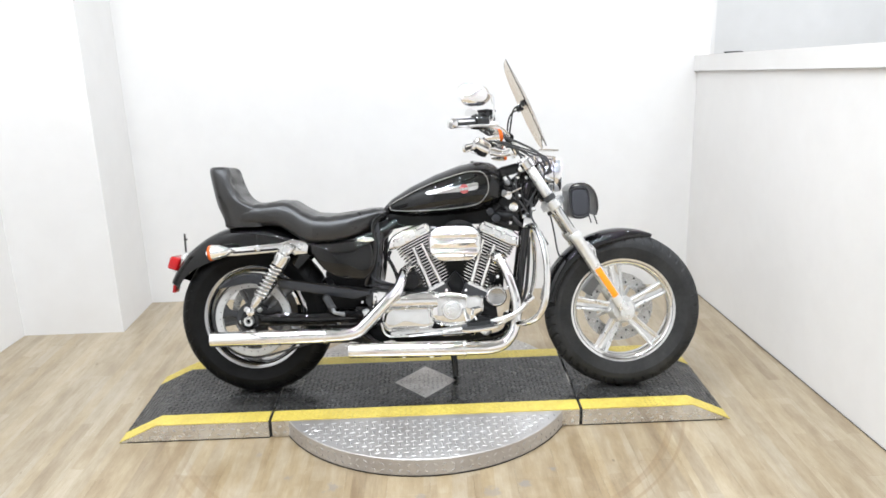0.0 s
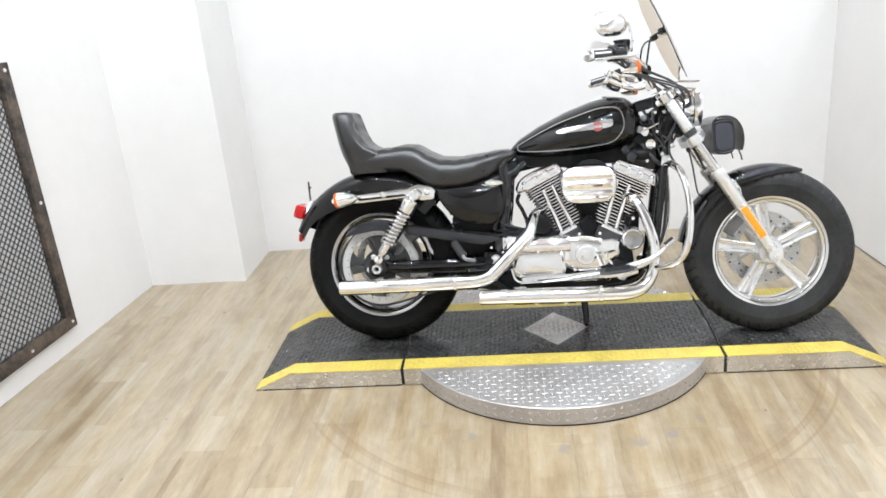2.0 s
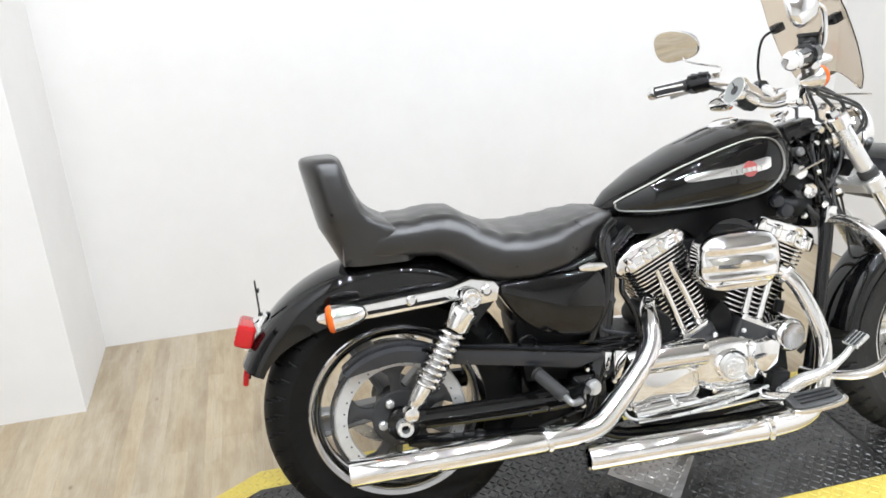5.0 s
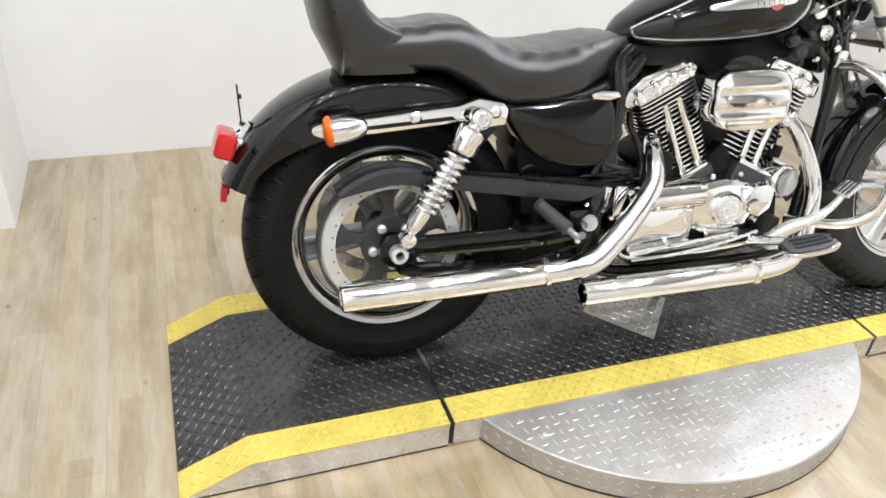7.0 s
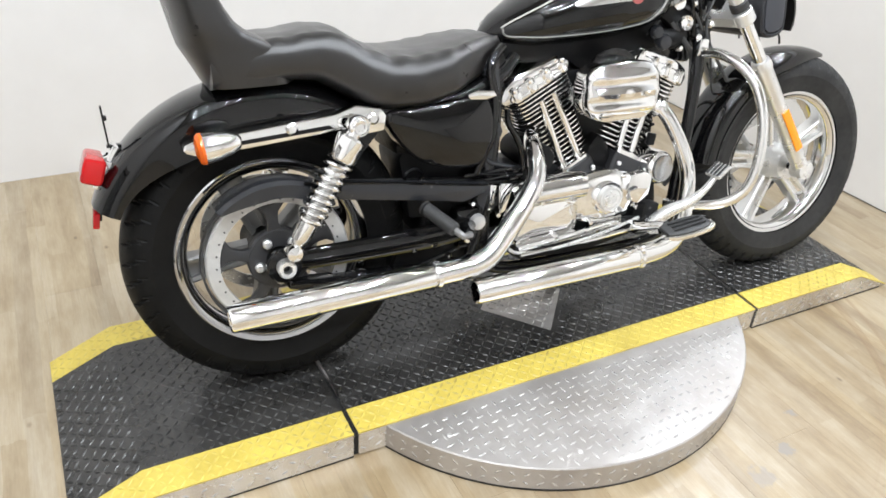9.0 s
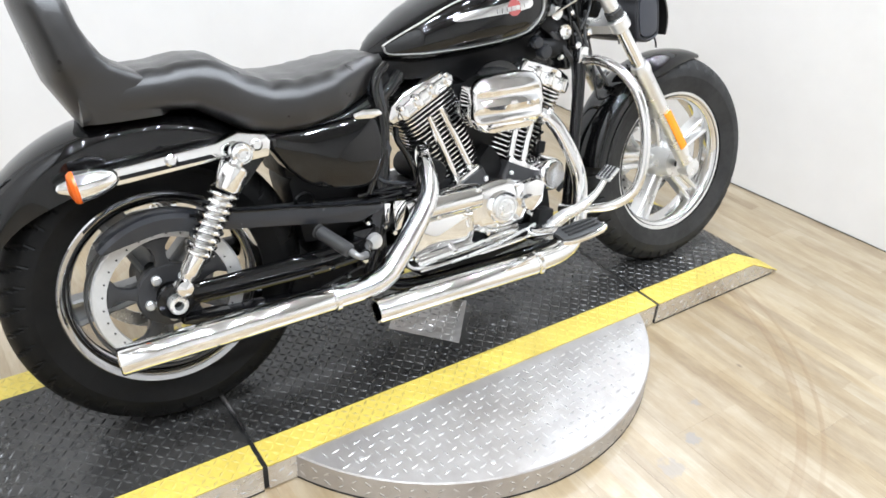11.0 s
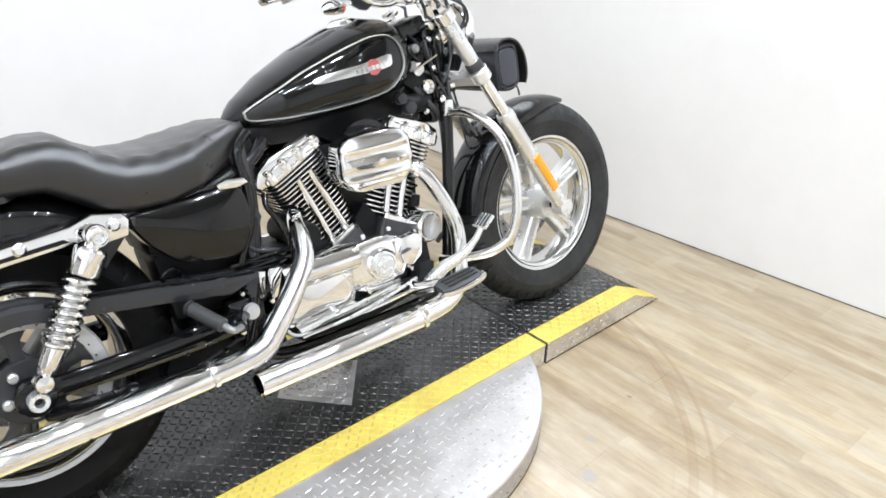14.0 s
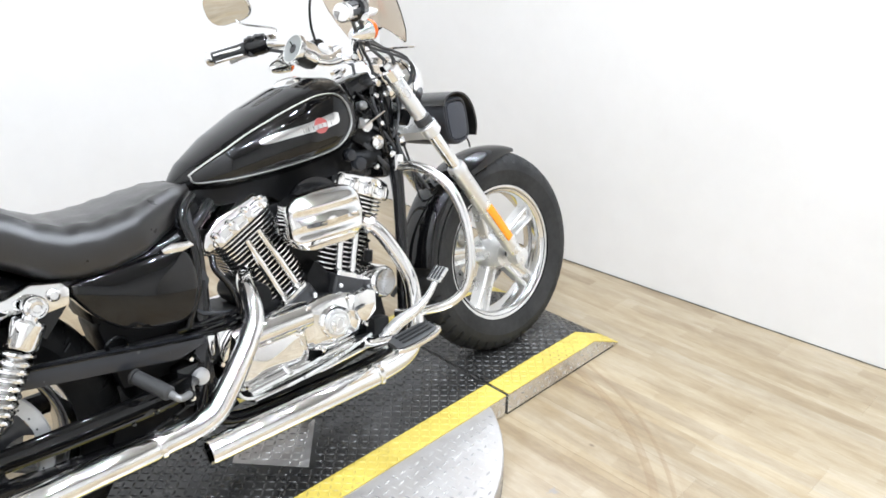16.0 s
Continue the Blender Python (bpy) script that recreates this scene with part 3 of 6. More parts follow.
def disc_tread():
    bm = bmesh.new()
    pitch = 0.026
    i, x = 0, -DISC_R
    while x < DISC_R:
        j, y = 0, -DISC_R
        while y < DISC_R:
            r = math.hypot(x, y)
            if r < DISC_R - 0.014 and abs(y) > HALF + 0.012:
                tread(bm, x, y, TOP - 0.004, radians(0 if (i + j) % 2 else 90) + radians(12), 0.0120, 0.0036, 0.0014)
            y += pitch
            j += 1
        x += pitch
        i += 1
    return bm


part("disc_tread", disc_tread(), TREAD_TIP, disc, kind="stuff")
bm = bmesh.new()
for k in range(120):
    a = 2 * math.pi * k / 120
    n3 = Vector((math.cos(a), math.sin(a), 0))
    if abs(DISC_R * n3.y) < HALF + 0.01:
        continue
    for row, z in enumerate((0.022, 0.048)):
        tread(bm, DISC_R * n3.x, DISC_R * n3.y, z, radians(40 if (k + row) % 2 else -40), 0.011, 0.0034, 0.0011, up=(Vector((-n3.y, n3.x, 0)), Vector((0, 0, 1)), n3))
part("disc_edge_tread", bm, TREAD_TIP, disc, kind="stuff")
bm = bmesh.new()
for k in range(12):
    a = 2 * math.pi * (k + 0.4) / 12
    if abs(math.sin(a) * 0.57) > HALF + 0.02:
        lathe([(0.006, 0), (0.006, 0.003), (0.004, 0.0045)], (0.57 * math.cos(a), 0.57 * math.sin(a), TOP - 0.0045), (0, 0, 1), 10, bm)
part("disc_screws", bm, SATIN, disc, kind="stuff")

# ---- the motorcycle: x ahead, y to its left, z up from the tyres' foot ----
BIKE = thing("motorcycle", "black cruiser motorcycle with chrome engine and exhausts, leaning on a ramp", "motorcycle", at=pose(0.06, -0.055, 0.0765, 0, 0, -2.8) @ pose(0, 0, 0, -12.0))
REAR, FRONT = Vector((-0.757, 0, 0.321)), Vector((0.766, 0, 0.318))


def at_wheel(c, r, deg, y=0.0):
    return Vector((c.x + r * math.cos(radians(deg)), y, c.z + r * math.sin(radians(deg))))


def tyre_mesh(c, radius, half, bead, groove_step, groove_reach, groove_depth, slant, block=6, wide=1):
    """A tyre with slanted grooves cut into tread and shoulders."""
    rows = 25
    seg = groove_step * block
    prof = []
    for i in range(rows):
        t = -1 + 2 * i / (rows - 1)
        a = t * radians(118)
        y = half * math.sin(a) / math.sin(radians(90)) if abs(a) <= radians(90) else math.copysign(half * (1 - 0.20 * ((abs(a) - radians(90)) / radians(28))), a)
        tall = radius - bead
        if abs(a) <= radians(90):
            r = bead + tall * (0.42 + 0.58 * math.cos(a) ** 0.9)
        else:
            r = bead + tall * 0.42 * (1 - (abs(a) - radians(90)) / radians(28))
        prof.append((r, y, a))
    bm = bmesh.new()
    rings = []
    for i, (r, y, a) in enumerate(prof):
        ring = []
        for k in range(seg):
            rr = r
            shift = int(round(abs(a) * slant)) + (block // 2 if a > 0 else 0)
            deg = abs(math.degrees(a))
            if groove_reach[0] < deg < groove_reach[1] and (k + shift) % block < wide:
                rr -= groove_depth
            t = 2 * math.pi * k / seg
            ring.append((c.x + rr * math.cos(t), c.y + y, c.z + rr * math.sin(t)))
        rings.append(ring)
    loft(rings, bm, cap=False)
    # inner tube of the tyre, so that it is closed
    inner = [[(c.x + (bead - 0.012) * math.cos(2 * math.pi * k / seg), c.y + yy, c.z + (bead - 0.012) * math.sin(2 * math.pi * k / seg)) for k in range(seg)] for yy in (-half * 0.74, half * 0.74)]
    loft(inner, bm, cap=False)
    return bm


def spoke(c, deg, r0, r1, w0, w1, thick, pocket):
    """One cast spoke with a hollow in its outer face."""
    bm = bmesh.new()
    u, v = Vector((math.cos(radians(deg)), 0, math.sin(radians(deg)))), Vector((-math.sin(radians(deg)), 0, math.cos(radians(deg))))
    ends = [(r0, w0), ((r0 + r1) / 2, (w0 + w1) / 2 * 0.93), (r1, w1)]
    for side in (-1, 1):
        for edge in (-1, 1):
            rings = []
            for r, w in ends:
                o = c + u * r + v * edge * w * 0.5
                i = c + u * r + v * edge * (w * 0.5 - pocket)
                y = Vector((0, side * thick * 0.5, 0))
                rings.append([o, o + y * 0.82, o + (i - o) * 0.35 + y, i + y * 0.9, i])
            loft(rings, bm)
    return bm


def spoke_hollow(c, deg, r0, r1, w0, w1, thick, pocket):
    """The thin polished web between the two ribs of a spoke, hollowed along its length."""
    bm = bmesh.new()
    u, v = Vector((math.cos(radians(deg)), 0, math.sin(radians(deg)))), Vector((-math.sin(radians(deg)), 0, math.cos(radians(deg))))
    rings = []
    for k in range(9):
        f = k / 8
        w = w0 + (w1 - w0) * f
        h = w * 0.5 - pocket * 0.6
        deep = thick * (0.10 + 0.22 * (2 * f - 1) ** 2)
        front = [c + u * (r0 + (r1 - r0) * f) + v * h * q + Vector((0, -deep * (0.55 + 0.45 * q * q), 0)) for q in (-1, -0.6, -0.2, 0.2, 0.6, 1)]
        rings.append(front + [Vector((p.x, c.y + (c.y - p.y), p.z)) for p in reversed(front)])
    return loft(rings, bm)


def rim_profile(lip, half):
    return [(lip - 0.004, -half), (lip, -half + 0.003), (lip, -half + 0.008), (lip - 0.016, -half + 0.012), (lip - 0.024, -half + 0.022), (lip - 0.028, -0.018), (lip - 0.028, 0.018), (lip - 0.024, half - 0.022), (lip - 0.016, half - 0.012), (lip, half - 0.008), (lip, half - 0.003), (lip - 0.004, half),
            (lip - 0.012, half - 0.001), (lip - 0.024, half - 0.007), (lip - 0.029, half - 0.014), (lip - 0.032, half - 0.028), (lip - 0.034, 0.0), (lip - 0.032, -half + 0.028), (lip - 0.029, -half + 0.014), (lip - 0.024, -half + 0.007), (lip - 0.012, -half + 0.001)]


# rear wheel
RW = part("rear_wheel", lathe(rim_profile(0.219, 0.062), REAR, (0, 1, 0), 96, closed=True), RIM_DARK_REFLECT, BIKE, "polished cast rear wheel rim")
part("tyre", tyre_mesh(REAR, 0.323, 0.073, 0.214, 42, (26, 72), 0.007, 9.0, 12), REAR_RUBBER, RW, "deep black rear tyre", angle=18)
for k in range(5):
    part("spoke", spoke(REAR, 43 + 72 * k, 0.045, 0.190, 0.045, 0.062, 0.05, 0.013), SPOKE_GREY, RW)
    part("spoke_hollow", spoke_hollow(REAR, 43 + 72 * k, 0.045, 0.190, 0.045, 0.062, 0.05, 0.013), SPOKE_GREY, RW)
part("hub", lathe([(0.03, -0.08), (0.052, -0.078), (0.056, -0.03), (0.05, 0.03), (0.056, 0.07), (0.03, 0.075)], REAR, (0, 1, 0), 32), ENGINE_BLACK, RW)
bm = bmesh.new()
lathe([(0.128, -0.098), (0.155, -0.098), (0.159, -0.094), (0.159, -0.084), (0.155, -0.08), (0.128, -0.08)], REAR, (0, 1, 0), 80, bm, closed=True)
pulley = part("pulley_ring", bm, RING_GREY, RW, "silver drive pulley ring")
bm = bmesh.new()
for k in range(30):
    p = at_wheel(REAR, 0.136, 12 * k)
    lathe([(0.0022, 0), (0.0022, 0.0015)], (p.x, -0.098, p.z), (0, -1, 0), 8, bm)
part("ring_rivets", bm, GUNMETAL, pulley, kind="stuff")
bm = lathe([(0.03, -0.1), (0.066, -0.1), (0.070, -0.096), (0.070, -0.078), (0.03, -0.078)], REAR, (0, 1, 0), 36, closed=True)
part("pulley_hub", bm, GUNMETAL, RW)
for k in range(5):
    d = 22 + 72 * k
    arm = [at_wheel(REAR, r, d + a) for r, a in ((0.062, -17), (0.085, -8), (0.108, -8), (0.131, -15), (0.131, 15), (0.108, 8), (0.085, 8), (0.062, 17))]
    part("pulley_arm", prism([(p.x, p.z) for p in arm], -0.098, -0.080, 0.004), GUNMETAL, RW, "dark cast pulley arm")
for k in range(5):
    p = at_wheel(REAR, 0.047, 50 + 72 * k)
    part("pulley_bolt", lathe([(0.0105, 0), (0.0105, 0.014), (0.007, 0.017), (0.002, 0.017)], (p.x, -0.095, p.z), (0, -1, 0), 12), SATIN, RW)
# solid axle; its black colour stands for shade inside the hollow end
part("rear_axle", cyl((REAR.x, -0.155, REAR.z), (REAR.x, 0.14, REAR.z), 0.011, 20, edge=0.002), ENGINE_BLACK, BIKE, "solid rear axle, black for the shade in its hollow end")
part("axle_nut", lathe([(0.010, -0.174), (0.018, -0.174), (0.020, -0.171), (0.020, -0.15), (0.010, -0.15)], REAR, (0, 1, 0), 28, closed=True), SATIN, BIKE)
part("axle_washer", lathe([(0.011, -0.152), (0.036, -0.150), (0.039, -0.146), (0.039, -0.136), (0.011, -0.134)], REAR, (0, 1, 0), 28), FRAME_BLACK, BIKE, "black axle collar")
part("axle_adjuster", boxes(((REAR.x + 0.015, -0.125, REAR.z), (0.085, 0.016, 0.046)), bevel=0.006), FRAME_BLACK, BIKE)
part("drive_belt", loft([[at_wheel(REAR, r, d, y) for r, y in ((0.163, -0.096), (0.168, -0.096), (0.168, -0.07), (0.163, -0.07))] for d in range(80, 285, 6)] +
                        [[(x, y, z + dz) for dz, y in ((0, -0.096), (-0.005, -0.096), (-0.005, -0.07), (0, -0.07))] for x, z in ((-0.2, 0.30), )] +
                        [[(x, y, z + dz) for dz, y in ((0, -0.096), (0.005, -0.096), (0.005, -0.07), (0, -0.07))] for x, z in ((-0.14, 0.35), (-0.2, 0.42))], closed=True), GRIP, BIKE, "toothed black drive belt")
# brake disc on the far side
part("rear_brake_disc", lathe([(0.112, 0.09), (0.143, 0.09), (0.143, 0.095), (0.112, 0.095)], REAR, (0, 1, 0), 56, closed=True), DISC_STEEL, BIKE)

# front wheel
FW = part("front_wheel", lathe(rim_profile(0.219, 0.047), FRONT, (0, 1, 0), 96, closed=True), RIM_CHROME, BIKE, "polished cast front wheel rim")
part("tyre", tyre_mesh(FRONT, 0.320, 0.064, 0.214, 46, (12, 62), 0.0075, 8.0, 12, 2), RUBBER, FW, "black front tyre", angle=18)
for k in range(5):
    part("spoke", spoke(FRONT, 27 + 72 * k, 0.04, 0.190, 0.042, 0.054, 0.046, 0.012), SATIN, FW)
    part("spoke_hollow", spoke_hollow(FRONT, 27 + 72 * k, 0.04, 0.190, 0.042, 0.054, 0.046, 0.012), RIM_CHROME, FW, "polished hollow of the spoke")
part("hub", lathe([(0.024, -0.07), (0.042, -0.068), (0.05, -0.04), (0.058, -0.015), (0.058, 0.015), (0.05, 0.045), (0.024, 0.07)], FRONT, (0, 1, 0), 32), SATIN, FW)
bm = lathe([(0.094, 0.066), (0.146, 0.066), (0.146, 0.071), (0.094, 0.071)], FRONT, (0, 1, 0), 64, closed=True)
FDISC = part("front_brake_disc", bm, DISC_STEEL, FW, "drilled steel brake disc")
bm = bmesh.new()
for k in range(30):
    p = at_wheel(FRONT, 0.108 + 0.014 * (k % 3), 12 * k)
    lathe([(0.004, 0), (0.004, 0.001)], (p.x, 0.0655, p.z), (0, -1, 0), 8, bm)
part("disc_holes", bm, DARK_GAP, FDISC, kind="stuff")
for k in range(5):
    a, b = at_wheel(FRONT, 0.05, 60 + 72 * k, 0.066), at_wheel(FRONT, 0.1, 60 + 72 * k, 0.066)
    part("disc_arm", cyl(a, b, 0.008, 8), SATIN, FW)
part("brake_caliper", boxes(((0.655, 0.075, 0.41), (0.045, 0.05, 0.085), (0, 38, 0)), bevel=0.010), SPOKE_GREY, BIKE, "grey brake caliper")
# black instead of metal, to draw the shaded recess within the axle end
part("front_axle", cyl((FRONT.x, -0.122, FRONT.z), (FRONT.x, 0.125, FRONT.z), 0.010, 20, edge=0.002), ENGINE_BLACK, BIKE)
part("axle_end", lathe([(0.0102, -0.130), (0.016, -0.130), (0.018, -0.127), (0.018, -0.11), (0.0102, -0.11)], FRONT, (0, 1, 0), 24, closed=True), SATIN, BIKE)

# fenders: rolled sheet, thick enough to show an edge


def fender(c, radius, half, skirt, a0, a1, thick=0.0035, step=4, taper=None, sink=0.0, rise=0.0):
    rings = []
    steps = max(2, int(abs(a1 - a0) / step))
    for i in range(steps + 1):
        f = i / steps
        d = a0 + (a1 - a0) * f
        h, s = taper(f, half, skirt) if taper else (half, skirt)
        outer = []
        for k in range(33):
            t = -1 + k / 16
            phi = min(1, abs(t) * 1.25) * math.pi / 2
            y = h * math.copysign(math.sin(phi) ** 0.85, t)
            drop = 0.046 * (h / half) ** rise * (1 - max(0, math.cos(phi)) ** 0.85) + max(0.003, s - 0.016) * max(0, abs(t) - 0.8) / 0.2
            outer.append((radius - drop - sink * max(0, (f - 0.6) / 0.4) ** 1.5, y))
        ring = [at_wheel(c, r, d, y) for r, y in outer]
        ring += [at_wheel(c, r - (thick if abs(y) < h * 0.98 else 0), d, y * (1 - thick / h)) for r, y in reversed(outer)]
        rings.append(ring)
    return loft(rings)


part("rear_fender", fender(REAR, 0.388, 0.098, 0.078, 156, 46, taper=lambda f, h, s: (h * (0.88 + 0.12 * min(1, f * 4)), s * (0.3 + 0.7 * min(1, f * 2.6) ** 2 * (3 - 2 * min(1, f * 2.6))))), PAINT, BIKE, "gloss black rear fender")
part("front_fender", fender(FRONT, 0.339, 0.072, 0.022, 172, 68, taper=lambda f, h, s: (h * (1 - 0.66 * max(0, (f - 0.66) / 0.34) ** 1.8), s * (1 - 0.9 * max(0, (f - 0.5) / 0.5))), sink=0.003, rise=1.3), PAINT, BIKE, "gloss black front fender")
for s in (-1, 1):
    part("fender_edge", sweep([at_wheel(FRONT, 0.286, d, s * 0.072) for d in range(172, 99, -8)], 0.0034, 8, 3), PAINT, BIKE, "rolled fender edge")
for s in (-1, 1):
    part("front_fender_bracket", sweep([at_wheel(FRONT, 0.315, 118, s * 0.075), at_wheel(FRONT, 0.29, 116, s * 0.086), at_wheel(FRONT, 0.26, 118, s * 0.1)], 0.007, 8, 4), CHROME, BIKE)

# seat: saddle and stepped pillion in one cover, with buttoned backrest
SX = [-0.852, -0.81, -0.77, -0.70, -0.635, -0.585, -0.54, -0.49, -0.42, -0.345, -0.27, -0.225, -0.200]
STOP = [0.798, 0.800, 0.799, 0.799, 0.809, 0.805, 0.775, 0.752, 0.747, 0.755, 0.766, 0.767, 0.757]
SBOT = [0.690, 0.694, 0.697, 0.700, 0.694, 0.662, 0.632, 0.619, 0.620, 0.634, 0.664, 0.692, 0.725]
SHALF = [0.112, 0.120, 0.124, 0.125, 0.128, 0.135, 0.150, 0.162, 0.165, 0.155, 0.12, 0.095, 0.075]


def tuft(x, y, pitch=0.062):
    """How far the buttoned cover is drawn in near its buttons."""
    i = round(x / pitch)
    best = 9
    for di in (-1, 0, 1):
        for dj in range(-2, 3):
            bx = (i + di) * pitch
            by = dj * 0.075 + (0.0375 if (i + di) % 2 else 0)
            best = min(best, math.hypot(x - bx, y - by))
    return 0.0014 * math.exp(-(best / 0.02) ** 2)


def seat_ring(x, n=44):
    top, bot, h = (spline(SX, q, x) for q in (STOP, SBOT, SHALF))
    hz = (top - bot) / 2
    ring = []
    for k in range(n):
        a = 2 * math.pi * k / n
        ca, sa = math.cos(a), math.sin(a)
        e = 0.74
        y = h * math.copysign(abs(ca) ** e, ca)
        z = bot + hz + hz * math.copysign(abs(sa) ** (0.74 if sa > 0 else 0.4), sa)
        if sa > 0:
            z -= 0.004 * (1 - abs(y) / h)
            if abs(y) < h * 0.8:
                z -= tuft(x, y)
            z += (0.004 + 0.0022 * math.sin(x * 2 * math.pi / 0.052)) * math.exp(-((abs(y) / h - 0.80) / 0.07) ** 2)
        ring.append((x, y, z))
    return ring


rings = [seat_ring(-0.852 + 0.652 * i / 84) for i in range(85)]
for f in (0.55, ):
    mid = sum((Vector(p) for p in rings[0]), Vector()) / len(rings[0])
    rings.insert(0, [mid + (Vector(p) - mid) * f + Vector((-0.008, 0, 0)) for p in rings[0]])
mid = sum((Vector(p) for p in rings[-1]), Vector()) / len(rings[-1])
rings.append([mid + (Vector(p) - mid) * 0.6 + Vector((0.012, 0, 0)) for p in rings[-1]])
SEAT = part("seat", loft(rings), LEATHER, BIKE, "black leather two-level seat", angle=70)


def backrest():
    zs = [0.70, 0.74, 0.775, 0.79, 0.805, 0.825, 0.85, 0.88, 0.91, 0.928, 0.940, 0.945]
    xr = [-0.858, -0.866, -0.873, -0.876, -0.880, -0.884, -0.889, -0.895, -0.901, -0.904, -0.903, -0.898]
    xf = [-0.68, -0.69, -0.705, -0.735, -0.768, -0.790, -0.805, -0.817, -0.826, -0.831, -0.837, -0.848]
    hw = [0.119, 0.123, 0.124, 0.125, 0.126, 0.1265, 0.125, 0.123, 0.119, 0.114, 0.106, 0.095]
    rings = []
    for z in np.linspace(0.70, 0.945, 40):
        r, f, h = spline(zs, xr, z), spline(zs, xf, z), spline(zs, hw, z)
        ring = []
        for k in range(40):
            a = 2 * math.pi * k / 40
            ca, sa = math.cos(a), math.sin(a)
            y = h * math.copysign(abs(sa) ** 0.5, sa)
            x = (r + f) / 2 + (f - r) / 2 * math.copysign(abs(ca) ** 0.5, ca)
            if ca > 0 and abs(y) < h * 0.85:
                x -= tuft(z, y, 0.055) * 8.0
            if ca < 0:
                x -= 0.026 * (1 - (y / h) ** 2) * min(1, max(0, (z - 0.70) / 0.08))
            ring.append((x, y, z))
        rings.append(ring)
    return loft(rings)


part("backrest", backrest(), LEATHER, BIKE, "tall buttoned black leather backrest", angle=70)

# fender struts, rear lamps
STRUT = [(-0.925, 0.605), (-0.908, 0.611), (-0.84, 0.616), (-0.62, 0.634), (-0.575, 0.648), (-0.52, 0.636), (-0.508, 0.62), (-0.515, 0.588), (-0.565, 0.584), (-0.60, 0.600), (-0.80, 0.585), (-0.905, 0.581), (-0.924, 0.588), (-0.930, 0.597)]
for s in (-1, 1):
    strut = part("fender_strut", prism(STRUT, *sorted((s * 0.11, s * 0.145)), 0.006), CHROME, BIKE, "chrome fender strut")
    part("strut_slot", prism([(-0.815, 0.594), (-0.815, 0.602), (-0.635, 0.613), (-0.625, 0.605)], *sorted((s * 0.143, s * 0.1462))), ENGINE_BLACK, strut)
    for x, z in ((-0.714, 0.615), (-0.54, 0.617)):
        part("strut_bolt", lathe([(0.013, 0), (0.013, 0.006), (0.008, 0.010)], (x, s * 0.144, z), (0, s, 0), 20), CHROME, strut)
    sig = part("rear_turn_signal", lathe([(0.008, 0.074), (0.016, 0.068), (0.023, 0.050), (0.0285, 0.025), (0.0305, 0.0), (0.02, -0.002)], (-0.893, s * 0.167, 0.601), (1, 0, 0.1), 28), CHROME, BIKE, "chrome bullet turn signal")
    part("amber_lens", lathe([(0.0315, 0.0), (0.0315, -0.006), (0.027, -0.012), (0.013, -0.016), (0.002, -0.017)], (-0.893, s * 0.167, 0.601), (1, 0, 0.1), 28), ORANGE, sig, "amber lens")
    part("signal_stem", sweep([(-0.84, s * 0.167, 0.603), (-0.84, s * 0.14, 0.602)], 0.010, 12), CHROME, sig)
    # shocks
    T, B = Vector((-0.583, s * 0.177, 0.612)), Vector((-0.742, s * 0.177, 0.362))
    d = (B - T).normalized()
    shock = part("rear_shock", cyl(T + d * 0.09, T + d * 0.25, 0.0165, 20, edge=0.002), SATIN, BIKE, "rear shock absorber with chrome spring")
    part("shock_cover", lathe([(0.014, 0.012), (0.015, 0.024), (0.028, 0.026), (0.031, 0.030), (0.0315, 0.074), (0.029, 0.079), (0.018, 0.080)], T, d, 28), CHROME, shock)
    part("shock_eye", lathe([(0.0, 0.0), (0.021, 0.0), (0.023, 0.004), (0.023, 0.024), (0.021, 0.027), (0.0165, 0.026), (0.0165, 0.033), (0.014, 0.035), (0.009, 0.0345), (0.007, 0.032), (0.0, 0.032)], T - Vector((0, s * 0.015, 0)), (0, s, 0), 24), CHROME, shock)
    u = d.orthogonal().normalized()
    v = d.cross(u)
    coil = [T + d * (0.076 + 0.144 * k / 108) + 0.0275 * (math.cos(2 * math.pi * k / 12) * u + math.sin(2 * math.pi * k / 12) * v) for k in range(109)]
    part("spring", sweep(coil, 0.0052, 8, 1), CHROME, shock, "chrome coil spring")
    part("shock_body", lathe([(0.024, 0.214), (0.028, 0.217), (0.028, 0.222), (0.0215, 0.226), (0.0205, 0.264), (0.017, 0.270), (0.012, 0.288)], T, d, 24), CHROME, shock)
    part("lower_eye", lathe([(0.0, 0.0), (0.013, 0.0), (0.019, 0.005), (0.0195, 0.02), (0.016, 0.03), (0.0, 0.035)], B - Vector((0, s * 0.012, 0)), (0, s, 0), 20), CHROME, shock)
    # swing arm
    part("swing_arm", sweep([(-0.28, s * 0.10, 0.318), (-0.4, s * 0.118, 0.317), (-0.6, s * 0.122, 0.318), (-0.77, s * 0.122, 0.321)], [0.030, 0.029, 0.027, 0.024], 12, 5, flat=0.55, side=(0, 0, 1)), PAINT, BIKE, "gloss black swing arm")

tail = part("tail_light", lathe([(0.02, 0.03), (0.036, 0.012), (0.042, 0.0), (0.038, -0.002)], (-1.062, 0.0, 0.542), (1, 0, 0.35), 28), CHROME, BIKE, "tail light in a chrome housing")
bm = bmesh.new()
box(bm, (-1.096, 0.0, 0.551), (0.044, 0.105, 0.054), (0, 20, 0), 0.012, 3)
part("red_lens", bm, RED, tail, "red lens")
part("lamp_base", boxes(((-1.071, 0, 0.552), (0.014, 0.062, 0.098), (0, 33, 0)), bevel=0.005), CHROME, tail, "chrome lamp base along the fender")
